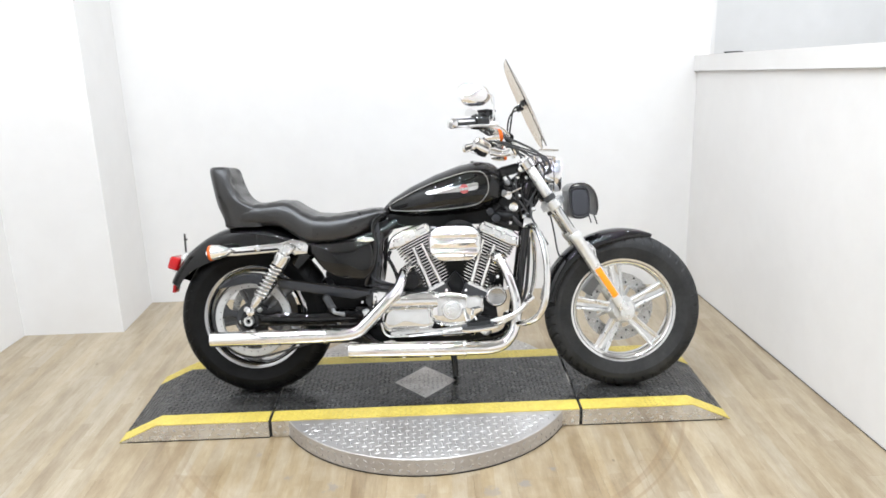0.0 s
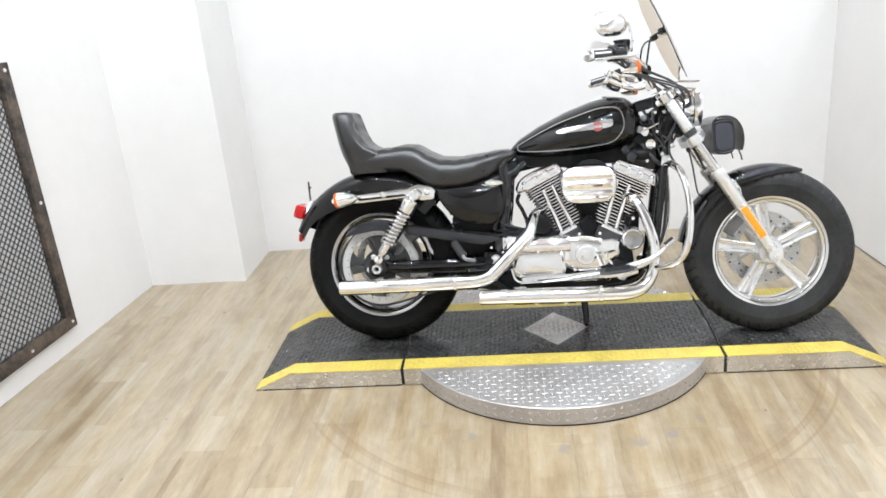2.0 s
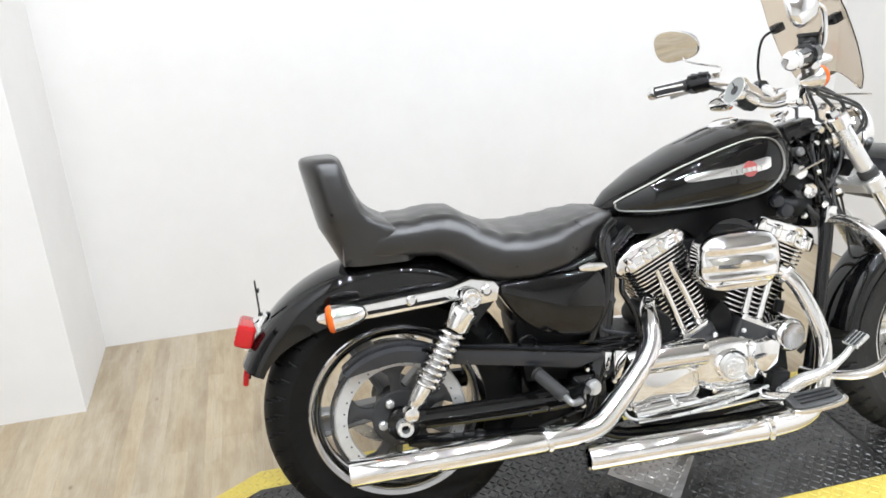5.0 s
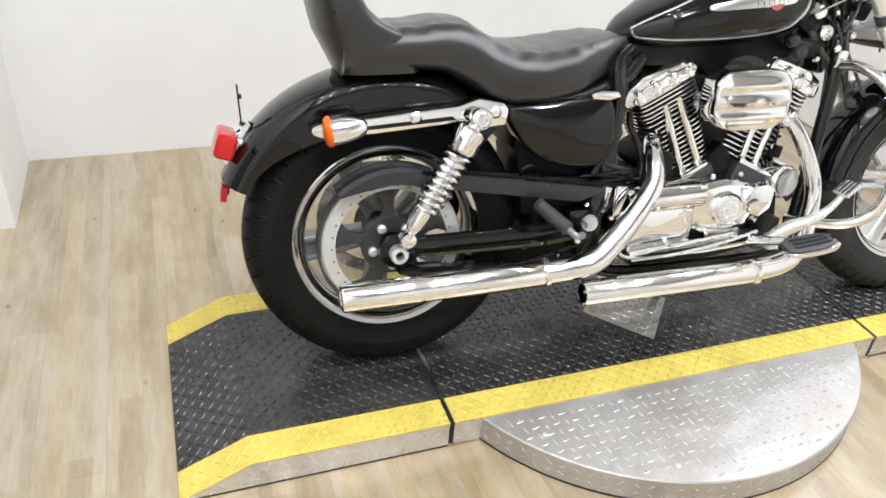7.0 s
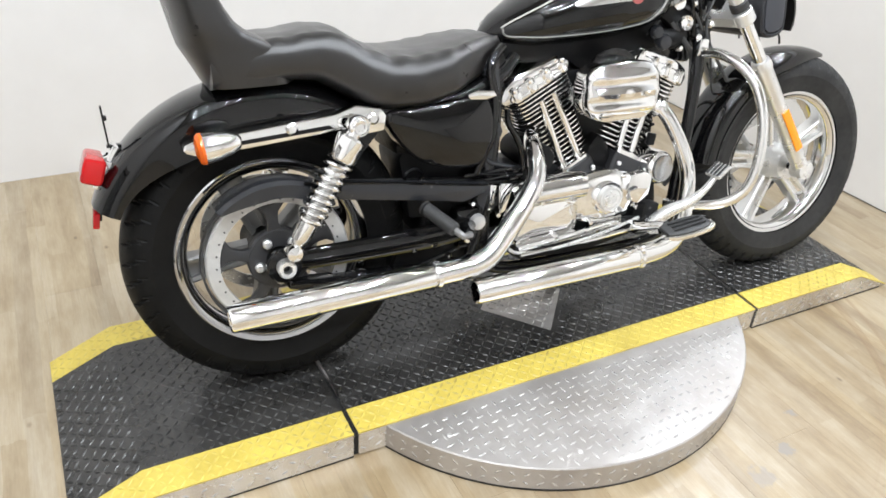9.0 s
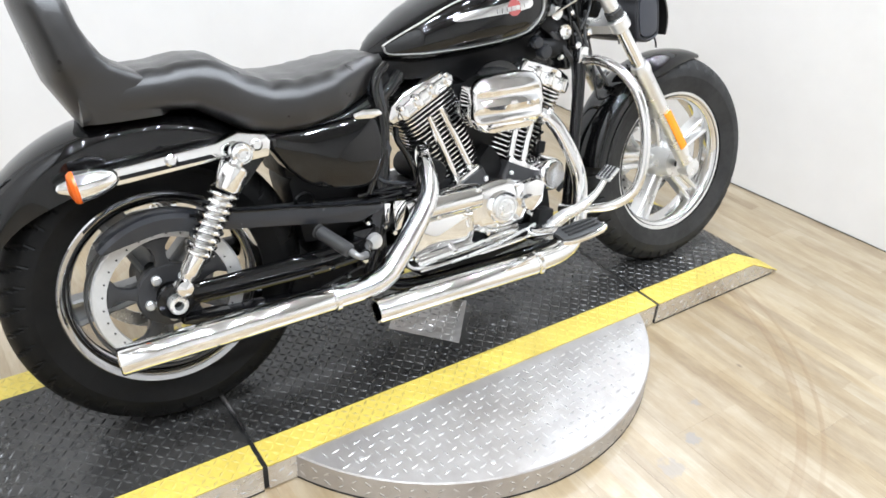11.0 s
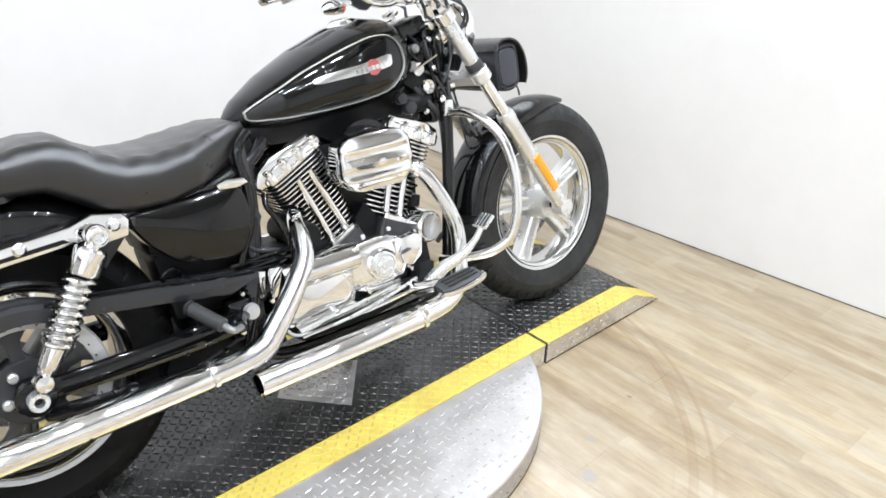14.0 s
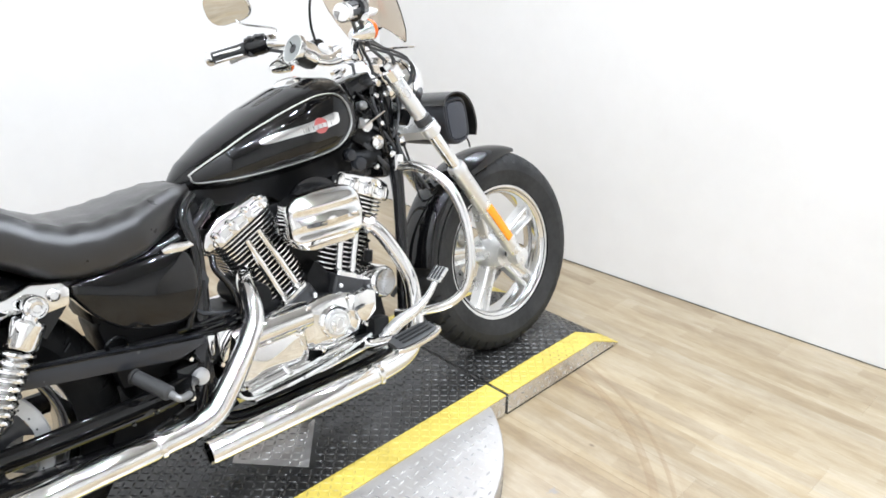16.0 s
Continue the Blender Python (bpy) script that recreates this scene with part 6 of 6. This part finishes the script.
for s, pts in ((-1, RIGHT), (1, LEFT)):
    bar = part("handlebar", sweep(pts, 0.0127, 16, 7), CHROME, BIKE, "chrome swept-back handlebar")
    e0, e1 = Vector(pts[-2]), Vector(pts[-1])
    dd = (e1 - e0).normalized()
    gl = 0.115
    grip = part("grip", lathe([(0.0165, 0), (0.019, 0.004), (0.018, 0.02), (0.0178, gl - 0.02), (0.019, gl - 0.006), (0.0165, gl - 0.002)], e1 - dd * gl, dd, 24), GRIP, bar, "black hand grip with chrome bands")
    part("grip_cap", lathe([(0.0165, gl - 0.018), (0.0202, gl - 0.016), (0.0205, gl - 0.002), (0.017, gl + 0.004), (0.004, gl + 0.006)], e1 - dd * gl, dd, 24), CHROME, grip)
    uu = Vector((0, 0, 1)) - dd * dd.z
    uu.normalize()
    vv = dd.cross(uu)
    for k in range(5):
        a = 2 * math.pi * k / 5
        q = uu * math.cos(a) * 0.0158 + vv * math.sin(a) * 0.0158
        part("grip_band", sweep([e1 - dd * (gl - 0.012) + q, e1 - dd * 0.022 + q], 0.0052, 10, 1), CHROME, grip)
    # switch housing and lever
    c = e1 - dd * (gl + 0.028)
    sw = part("switch_housing", lathe([(0.018, -0.036), (0.027, -0.032), (0.0295, -0.008), (0.0275, 0.0), (0.0295, 0.008), (0.027, 0.026), (0.018, 0.03)], c, dd, 20), FRAME_BLACK, bar, "black switch housing")
    bm = bmesh.new()
    for k in (-1, 1):
        box(bm, c + dd * 0.010 * k - vv * 0.0 + uu * 0.024, (0.012, 0.012, 0.012), None, 0.003)
    box(bm, c + Vector((-0.02, 0, -0.012)), (0.02, 0.02, 0.03), None, 0.004)
    part("switch_buttons", bm, GRIP, sw)
    fw = Vector((0.8, 0, -0.22)).normalized()
    l0 = c - dd * 0.035 + fw * 0.045
    part("control_lever", sweep([c - dd * 0.04 + fw * 0.02, l0, l0 + dd * 0.05 + fw * 0.008, l0 + dd * 0.11 + fw * 0.002, l0 + dd * 0.165 + fw * 0.01], [0.008, 0.009, 0.0085, 0.007, 0.0095], 12, 5, flat=0.6), SATIN, bar, "silver control lever")
    part("lever_clamp", boxes((c - dd * 0.042, (0.034, 0.034, 0.04)), bevel=0.008), CHROME, bar)
    # mirrors
    mc = Vector((0.170, -0.262, 1.190)) if s < 0 else Vector((0.178, 0.315, 1.152))
    back = Vector((math.cos(radians(50 if s < 0 else 30)), s * math.sin(radians(50 if s < 0 else 30)), 0.30 if s < 0 else 0.38)).normalized()
    wide = Vector((-back.y, back.x, 0)).normalized()
    tall = back.cross(wide)

    def oval(f, x):
        out = []
        for k in range(36):
            a = 2 * math.pi * k / 36
            u = 0.074 * math.copysign(abs(math.cos(a)) ** 0.78, math.cos(a))
            v = 0.047 * math.copysign(abs(math.sin(a)) ** 0.78, math.sin(a)) * (1 - 0.18 * s * -1 * u / 0.074) - 0.06 * abs(u)
            out.append(mc + back * x + (wide * u + tall * (-v if tall.z < 0 else v)) * f)
        return out
    mir = part("mirror", loft([oval(f, x) for f, x in ((0.02, 0.036), (0.35, 0.033), (0.65, 0.026), (0.88, 0.014), (1.0, 0.0), (1.0, -0.006), (0.96, -0.008))]), CHROME, BIKE, "chrome rear-view mirror on a stem", angle=60)
    part("mirror_glass", loft([oval(f, x) for f, x in ((0.955, -0.0075), (0.94, -0.0095), (0.5, -0.0097), (0.02, -0.0098))]), MIRROR, mir, "mirror glass")
    foot = c - dd * 0.05 + Vector((0, 0, 0.012))
    bend = [foot, foot + Vector((0.012, 0, 0.02)), mc + Vector((0.022, -s * 0.02, -0.05)), mc + Vector((0.016, -s * 0.002, -0.022))] if s > 0 else [(0.232, -0.245, 1.085), (0.241, -0.25, 1.112), (0.240, -0.252, 1.16), (0.232, -0.254, 1.183), (0.205, -0.26, 1.194)]
    part("mirror_stem", sweep(bend, 0.003 if s > 0 else 0.0055, 10, 5), CHROME, mir)
    # front turn signals
    sc = Vector((0.262, -0.205, 1.035)) if s < 0 else Vector((0.300, 0.262, 0.978))
    fs = part("front_turn_signal", lathe([(0.008, -0.056), (0.015, -0.046), (0.022, -0.024), (0.0245, 0.0), (0.019, 0.002)], sc, (1, 0, 0.15), 28), CHROME, BIKE, "chrome bullet turn signal")
    part("amber_lens", lathe([(0.0245, 0.0), (0.0245, 0.006), (0.021, 0.012), (0.010, 0.016), (0.002, 0.017)], sc, (1, 0, 0.15), 28), ORANGE, fs, "amber lens")
    part("signal_stem", sweep([sc + Vector((-0.02, 0, 0)), sc + Vector((-0.02, s * -0.01, 0.02)), Vector(pts[3]) + Vector((0, 0, -0.005))], 0.007, 10, 3), CHROME, fs)
    # cables
    part("cable", sweep([c - dd * 0.03 + Vector((0, 0, -0.02)), (0.29, s * 0.16, 1.0), (0.345, s * 0.10, 0.985), (0.40, s * 0.075, 0.95), (0.45, s * 0.06, 0.90), (0.42, s * 0.055, 0.78), (0.36, s * 0.05, 0.70)], 0.0048, 8, 7), GRIP, BIKE, "black control cable")
part("brake_hose", sweep([(0.20, -0.25, 1.065), (0.28, -0.17, 1.03), (0.35, -0.09, 1.01), (0.43, -0.06, 0.965), (0.465, -0.04, 0.88), (0.46, 0.0, 0.80), (0.52, 0.08, 0.70), (0.60, 0.1, 0.55), (0.65, 0.09, 0.45)], 0.005, 8, 7), GRIP, BIKE, "black brake hose")
part("clutch_cable", sweep([(0.40, -0.075, 0.80), (0.39, -0.09, 0.72), (0.42, -0.10, 0.66), (0.455, -0.11, 0.60)], 0.0045, 8, 6), GRIP, BIKE)
part("throttle_cable", sweep([(0.18, -0.26, 1.06), (0.27, -0.15, 1.01), (0.33, -0.075, 0.99), (0.36, -0.06, 0.92), (0.30, -0.06, 0.80), (0.22, -0.05, 0.72)], 0.0045, 8, 7), GRIP, BIKE)
part("gauge_bracket", sweep([(0.235, 0.012, 0.985), (0.285, 0.012, 0.975), (0.325, 0.008, 0.985)], [0.02, 0.018, 0.022], 14, 4, flat=0.7), CHROME, BIKE, "chrome speedometer bracket")
res = part("brake_reservoir", boxes(((0.215, -0.235, 1.106), (0.045, 0.055, 0.036), (0, 0, -40)), bevel=0.007), FRAME_BLACK, BIKE, "black brake fluid reservoir")
part("reservoir_lid", boxes(((0.215, -0.235, 1.127), (0.048, 0.058, 0.009), (0, 0, -40)), bevel=0.003), FRAME_BLACK, res)
part("riser_clamp", boxes(((0.333, 0, 0.985), (0.04, 0.11, 0.045), (0, 20, 0)), bevel=0.01), CHROME, BIKE, "chrome handlebar riser clamp")
DIAL_C, DIAL_N = (0.170, -0.008, 1.014), (-0.88, -0.06, 0.47)
sp = part("speedometer", lathe([(0.014, -0.07), (0.029, -0.062), (0.034, -0.045), (0.036, -0.012), (0.039, -0.008), (0.039, 0.003), (0.037, 0.006), (0.0348, 0.006), (0.0343, 0.0005)], DIAL_C, DIAL_N, 36), CHROME, BIKE, "round chrome speedometer")
part("dial", lathe([(0.0345, 0.0), (0.0345, 0.003), (0.002, 0.0035)], DIAL_C, DIAL_N, 32), GAUGE, sp, "pale dial")
part("dial_hub", lathe([(0.012, 0.0036), (0.012, 0.0046), (0.002, 0.005)], DIAL_C, DIAL_N, 20), GUNMETAL, sp)
part("needle", boxes(((0.1668, -0.008, 1.024), (0.002, 0.002, 0.022), (0, -28, 15)), bevel=0.0), DARK_GAP, sp)
part("ignition_switch", cyl((0.305, -0.03, 0.80), (0.30, -0.088, 0.803), 0.018, 22, edge=0.003), CHROME, BIKE, "chrome ignition switch")
part("neck_box", boxes(((0.310, -0.03, 0.905), (0.085, 0.07, 0.042), (0, -14, 0)), bevel=0.008), FRAME_BLACK, BIKE, "black box behind the steering neck")
for q, r in (((0.298, -0.082, 0.853), 0.012), ((0.281, -0.082, 0.811), 0.014)):
    part("neck_knob", lathe([(r * 0.7, 0.03), (r, 0.004), (r, -0.004), (r * 0.6, -0.010), (r * 0.15, -0.011)], q, (0, 1, 0), 18), SPOKE_GREY, BIKE)
part("neck_ring", lathe([(0.010, 0.02), (0.020, 0.018), (0.021, -0.004), (0.018, -0.009), (0.012, -0.006), (0.010, 0.0)], (0.320, -0.086, 0.754), (0, 1, 0), 24), CHROME, BIKE)
for k in (0, 1):
    part("brake_line", sweep([(0.200, -0.240, 1.068), (0.235, -0.19, 1.020 + 0.010 * k), (0.32, -0.14, 0.990 + 0.009 * k), (0.39, -0.125, 0.968 + 0.009 * k), (0.45, -0.112 + 0.01 * k, 0.942 + 0.010 * k), (0.468, -0.10 + 0.01 * k, 0.905 + 0.010 * k), (0.450, -0.085, 0.882)], 0.0036, 8, 6), GRIP, BIKE, "black brake line")
for q, d, r in (((0.352, -0.085, 0.905), (0.3, -1, 0.1), 0.012), ((0.372, -0.085, 0.872), (0.2, -1, 0), 0.009), ((0.338, -0.088, 0.872), (0.1, -1, 0), 0.008), ((0.362, -0.09, 0.715), (0.1, -1, 0), 0.010), ((0.306, -0.088, 0.692), (0.1, -1, 0.1), 0.008)):
    part("neck_fitting", lathe([(r * 0.8, -0.03), (r, -0.002), (r, 0.004), (r * 0.7, 0.008), (r * 0.3, 0.009)], q, d, 14), CHROME, BIKE)
for pts, r in (([(0.295, -0.07, 0.885), (0.318, -0.09, 0.845), (0.335, -0.092, 0.79), (0.352, -0.085, 0.72)], 0.0055), ([(0.368, -0.075, 0.895), (0.352, -0.092, 0.84), (0.36, -0.094, 0.78), (0.385, -0.08, 0.715)], 0.0048), ([(0.27, -0.075, 0.86), (0.292, -0.09, 0.83), (0.318, -0.088, 0.815), (0.345, -0.07, 0.80)], 0.0036)):
    part("wire_loom", sweep(pts, r, 8, 6), FRAME_BLACK, BIKE, "glossy black wire sleeve")
part("neck_rod", sweep([(0.280, -0.088, 0.798), (0.352, -0.10, 0.831)], 0.0032, 8, 1), CHROME, BIKE, "thin chrome rod at the steering neck")
part("horn_bracket", boxes(((0.325, -0.05, 0.79), (0.05, 0.05, 0.06), (0, 20, 0)), bevel=0.008), ENGINE_BLACK, BIKE)
for q, r in (((0.226, -0.085, 0.738), 0.017), ((0.248, -0.088, 0.712), 0.020)):
    part("plastic_knob", lathe([(r * 0.6, 0.01), (r, 0.0), (r, -0.014), (r * 0.8, -0.02), (r * 0.25, -0.022)], q, (0, 1, 0), 20), PLASTIC, BIKE, "grey plastic knob under the tank")
part("wiring_block", boxes(((0.29, -0.045, 0.775), (0.07, 0.06, 0.05), (0, 35, 0)), bevel=0.012), ENGINE_BLACK, BIKE, "black connector block")
part("coil_cover", sweep([(0.255, -0.06, 0.725), (0.29, -0.068, 0.715), (0.33, -0.065, 0.725)], [0.02, 0.026, 0.02], 14, 4), ENGINE_BLACK, BIKE, "rounded black coil cover")
part("neck_cover", sweep([(0.40, -0.02, 0.90), (0.39, -0.035, 0.84), (0.375, -0.045, 0.77), (0.37, -0.05, 0.70)], [0.03, 0.04, 0.04, 0.026], 16, 4, flat=0.8), FRAME_BLACK, BIKE, "black steering neck cover")
for q in ((0.345, -0.085, 0.80), (0.325, -0.075, 0.845), (0.40, -0.088, 0.745)):
    part("neck_bolt", lathe([(0.007, -0.03), (0.009, 0.0), (0.009, 0.006), (0.005, 0.010)], q, (0.1, -1, 0), 16), CHROME, BIKE)
for k, pts in enumerate(([(0.31, -0.075, 0.80), (0.35, -0.09, 0.77), (0.385, -0.085, 0.70), (0.372, -0.09, 0.62)], [(0.43, -0.06, 0.86), (0.40, -0.09, 0.80), (0.36, -0.085, 0.745), (0.29, -0.075, 0.735)], [(0.35, -0.06, 0.90), (0.33, -0.085, 0.86), (0.345, -0.09, 0.80), (0.40, -0.085, 0.76)])):
    part("wire", sweep(pts, 0.0042, 8, 6), GRIP, BIKE, "black wire")
part("wiring", sweep([(0.29, -0.07, 0.755), (0.33, -0.085, 0.70), (0.365, -0.07, 0.66), (0.36, -0.08, 0.58)], 0.007, 8, 5), GRIP, BIKE, "black wiring loom")

# windscreen: curved smoked sheet
def screen():
    A, B = Vector((0.466, 0, 0.995)), Vector((0.300, 0, 1.354))
    hs = [(0.0, 0.10), (0.08, 0.128), (0.25, 0.152), (0.5, 0.155), (0.75, 0.14), (0.9, 0.11), (0.97, 0.075), (1.0, 0.035)]
    n = Vector(((B - A).z, 0, -(B - A).x)).normalized()
    out = []
    for f in [0, .03, .08, .14, .2, .3, .4, .5, .6, .7, .78, .85, .9, .94, .97, .99, 1.0]:
        h = spline([a for a, _ in hs], [b for _, b in hs], f)
        c = A + (B - A) * f
        row = []
        for k in range(21):
            y = h * (-1 + 2 * k / 20)
            arch = (B - A) * (0.13 * (1 - f) ** 3 * max(0.0, 1 - (y / 0.085) ** 2))
            row.append(c + arch + Vector((-1.25 * y * y, y, 0)) + n * (0.012 * math.sin(math.pi * f)))
        out.append((row, n))
    bm = bmesh.new()
    loft([r + [p + n * 0.0035 for p in reversed(r)] for r, n in out], bm)
    return bm


SCREEN = part("windscreen", screen(), SMOKE, BIKE, "smoked clear windscreen", angle=50)
SCREEN.visible_shadow = False
for s in (-1, 1):
    p = Vector((0.362, s * 0.115, 1.165))
    arm = part("windscreen_arm", sweep([Vector((RIGHT if s < 0 else LEFT)[2]), Vector((0.312, s * 0.12, 1.075)), Vector((0.325, s * 0.12, 1.14)), p], 0.0036, 10, 6), FRAME_BLACK, BIKE, "black windscreen arm")
    part("arm_clamp", boxes((p + Vector((0.004, 0, 0.002)), (0.030, 0.03, 0.024), (0, -24, 0)), bevel=0.006), FRAME_BLACK, arm)
    part("bar_clamp", cyl(Vector((RIGHT if s < 0 else LEFT)[2]) + Vector((0, -0.014, 0)), Vector((RIGHT if s < 0 else LEFT)[2]) + Vector((0, 0.014, 0)), 0.019, 18, edge=0.003), FRAME_BLACK, arm)
part("screen_foot", boxes(((0.470, 0, 0.982), (0.075, 0.14, 0.004), (0, 4, 0)), bevel=0.0015), SMOKE, BIKE, "smoked flange of the windscreen over the headlight")

part("fender_line", sweep([(0.458, 0.0, 0.755), (0.474, 0.0, 0.722), (0.489, 0.0, 0.66), (0.505, 0.0, 0.565), (0.520, 0.0, 0.535)], 0.0034, 8, 6), GRIP, BIKE, "thin black line from the fork to the fender")
part("line_fitting", lathe([(0.003, -0.010), (0.008, -0.007), (0.009, 0.0), (0.008, 0.007), (0.003, 0.010)], (0.474, 0.0, 0.722), (0.25, 0, -1), 14), GRIP, BIKE)

# tool bag strapped to the fork
BAG = thing("tool_bag", "dark leather tool bag with a flap, strapped to the motorcycle fork", "bag", at=BIKE.matrix_world @ pose(0.020, 0, 0.055) @ Matrix.Diagonal((0.98, 1, 0.92, 1)))


def bag_ring(y, grow=1.0):
    c = Vector((0.580, 0, 0.776))
    pts = [(-0.040, -0.060), (-0.046, -0.02), (-0.048, 0.045), (-0.038, 0.064), (-0.010, 0.068), (0.020, 0.064), (0.032, 0.045), (0.036, 0.0), (0.036, -0.045), (0.028, -0.064), (0.005, -0.073), (-0.022, -0.072)]
    ring = curve_points([(c.x + u * grow, y, c.z + v * grow) for u, v in pts] + [(c.x + pts[0][0] * grow, y, c.z + pts[0][1] * grow)], 4)[:-1]
    return ring


PANEL_LEATHER = grain(material("grey_leather_panel", (0.036, 0.038, 0.046), 0.36), 240, 0.2, rough_low=0.28, rough_high=0.42)
body = part("bag_body", loft([bag_ring(y, g) for y, g in ((-0.110, 0.84), (-0.116, 0.92), (-0.112, 1.0), (-0.05, 1.03), (0.05, 1.03), (0.112, 1.0), (0.116, 0.92), (0.110, 0.84))]), BAG_LEATHER, BAG, "dark leather bag body")
for s in (-1, 1):
    part("side_panel", loft([bag_ring(s * 0.110, 0.80), bag_ring(s * 0.1185, 0.78), bag_ring(s * 0.1195, 0.70)]), PANEL_LEATHER, body, "grey leather end panel")
part("side_panel_edge", sweep(bag_ring(-0.115, 0.90), 0.004, 8, closed=True), BAG_LEATHER, body)
part("side_panel_edge", sweep(bag_ring(0.115, 0.90), 0.004, 8, closed=True), BAG_LEATHER, body)
flap = [(p.x, p.z) for p in curve_points([(0.580 + u, 0, 0.776 + v) for u, v in ((-0.047, 0.048), (-0.036, 0.068), (-0.010, 0.078), (0.018, 0.075), (0.041, 0.059), (0.057, 0.030), (0.064, -0.006), (0.063, -0.036), (0.056, -0.058))], 4)]
rings = []
for (x, z), (xa, za), (xb, zb) in zip(flap, [flap[0]] + flap[:-1], flap[1:] + [flap[-1]]):
    n3 = Vector((zb - za, 0, xa - xb)).normalized() * 0.005
    rings.append([Vector((x, -0.120, z)), Vector((x, 0.120, z)), Vector((x, 0.120, z)) - n3, Vector((x, -0.120, z)) - n3])
part("flap", loft(rings), LEATHER, BAG, "black flap arched over the front")
for y in (-0.075, 0.075):
    part("strap", sweep([(0.570, y, 0.856), (0.600, y, 0.853), (0.623, y, 0.837), (0.639, y, 0.808), (0.647, y, 0.770), (0.646, y, 0.738), (0.638, y, 0.712)], 0.011, 8, 4, flat=0.2, side=(0, 1, 0)), LEATHER, BAG, "black strap")
    part("buckle", boxes(((0.651, y, 0.765), (0.006, 0.03, 0.026), (0, -6, 0)), bevel=0.002), POLISHED, BAG)
    part("strap_tip", sweep([(0.639, y, 0.713), (0.645, y - 0.004, 0.695), (0.650, y - 0.002, 0.676)], 0.003, 6, 3), LEATHER, BAG)

# ---- floor boards ----
BOARD_W, BOARD_L = 0.152, 0.915


def board(w, ln):
    bm = bmesh.new()
    box(bm, (0, 0, -0.0028), (w, ln, 0.0056), bevel=0.0003, seg=1)
    return mesh_of("floor_board", bm, FLOOR_MAT, 20)


FULL_BOARD = board(BOARD_W - 0.0002, BOARD_L - 0.0002)
rnd = random.Random(5)
rest = bmesh.new()
cols = int((1.84 + 2.42) / BOARD_W) + 1
for i in range(cols):
    x = -2.42 + BOARD_W * (i + 0.5)
    y = -2.15 + BOARD_L * ((i * 0.37 + rnd.uniform(-0.06, 0.06)) % 1.0 - 1.0)
    while y < 1.36:
        a, b = max(y, -2.15), min(y + BOARD_L, 1.365)
        if b - a > 0.03:
            me = FULL_BOARD if b - a > BOARD_L - 0.001 else board(BOARD_W - 0.0002, b - a - 0.0002)
            ob = new("floor_board", me)
            ob.parent = FLOOR
            ob.location = (x, (a + b) / 2, 0)
        y += BOARD_L
for i in range(50):
    x = -2.42 + BOARD_W * (i + 0.5)
    y0, y1 = (-4.5, -2.15) if i < cols else (-4.5, 3.4)
    y = y0 - rnd.uniform(0, BOARD_L)
    while y < y1:
        a, b = max(y, y0), min(y + BOARD_L, y1)
        if b - a > 0.03 and x < 4.1:
            box(rest, (x, (a + b) / 2, -0.0028), (BOARD_W - 0.0006, b - a - 0.0006, 0.0056))
        y += BOARD_L
part("far_boards", rest, FLOOR_MAT, FLOOR, kind="stuff")

# small dark strip that lies on the cap board
STRIP = thing("dark_strip", "small dark strip lying on the white cap board", "strip", at=pose(1.655, 1.08, 1.358, 0, 0, 12))
part("strip_body", boxes(((0, 0, 0.004), (0.10, 0.02, 0.008)), bevel=0.002), DARK_GAP, STRIP)

# expanded-metal panel that hangs on the side wall
PANEL = thing("mesh_panel", "expanded-metal panel in a weathered dark frame on a white wall", "wall panel", at=pose(-2.2085, 0.19, 0.11, 0, 0, -4.8))
PW, PH = 1.25, 1.2
for nm, c, size in (("frame_upright", (0, -0.03, PH / 2), (0.03, 0.06, PH)), ("frame_upright", (0, -PW + 0.03, PH / 2), (0.03, 0.06, PH)),
                    ("frame_rail", (0, -PW / 2, 0.03), (0.03, PW - 0.122, 0.06)), ("frame_rail", (0, -PW / 2, PH - 0.03), (0.03, PW - 0.122, 0.06))):
    part(nm, boxes((c, size), bevel=0.004), PANEL_FRAME, PANEL)
bm = bmesh.new()
py, pz = 0.034, 0.0165
rows = int((PH - 0.12) / pz)
colsn = int((PW - 0.12) / py)
for r0 in range(rows):
    for c0 in range(colsn + 1):
        y, z = -0.06 - c0 * py - (py / 2 if r0 % 2 else 0), 0.06 + r0 * pz
        for dy in (-py / 2, py / 2):
            a, b = Vector((0.0, y, z)), Vector((0.0, y + dy, z + pz))
            if -PW + 0.06 <= b.y <= -0.06 and a.y >= -PW + 0.06:
                d = (b - a).normalized()
                s3 = Vector((1, 0, 0))
                t3 = d.cross(s3)
                vs = [bm.verts.new(p + s3 * u * 0.0022 + t3 * v * 0.0016) for p in (a, b) for u, v in ((-1, -1), (1, -1), (1, 1), (-1, 1))]
                for k in range(4):
                    bm.faces.new((vs[k], vs[(k + 1) % 4], vs[4 + (k + 1) % 4], vs[4 + k]))
part("mesh_sheet", bm, MESH_STEEL, PANEL, "dark diamond mesh", angle=80)
bm = bmesh.new()
for y, z in ((-0.03, PH - 0.03), (-0.03, 0.03), (-0.32, 0.03), (-PW + 0.03, PH - 0.03), (-0.03, PH * 0.5)):
    lathe([(0.008, 0), (0.008, 0.003), (0.004, 0.005)], (0.015, y, z), (1, 0, 0), 10, bm)
part("panel_screws", bm, SATIN, PANEL, kind="stuff")
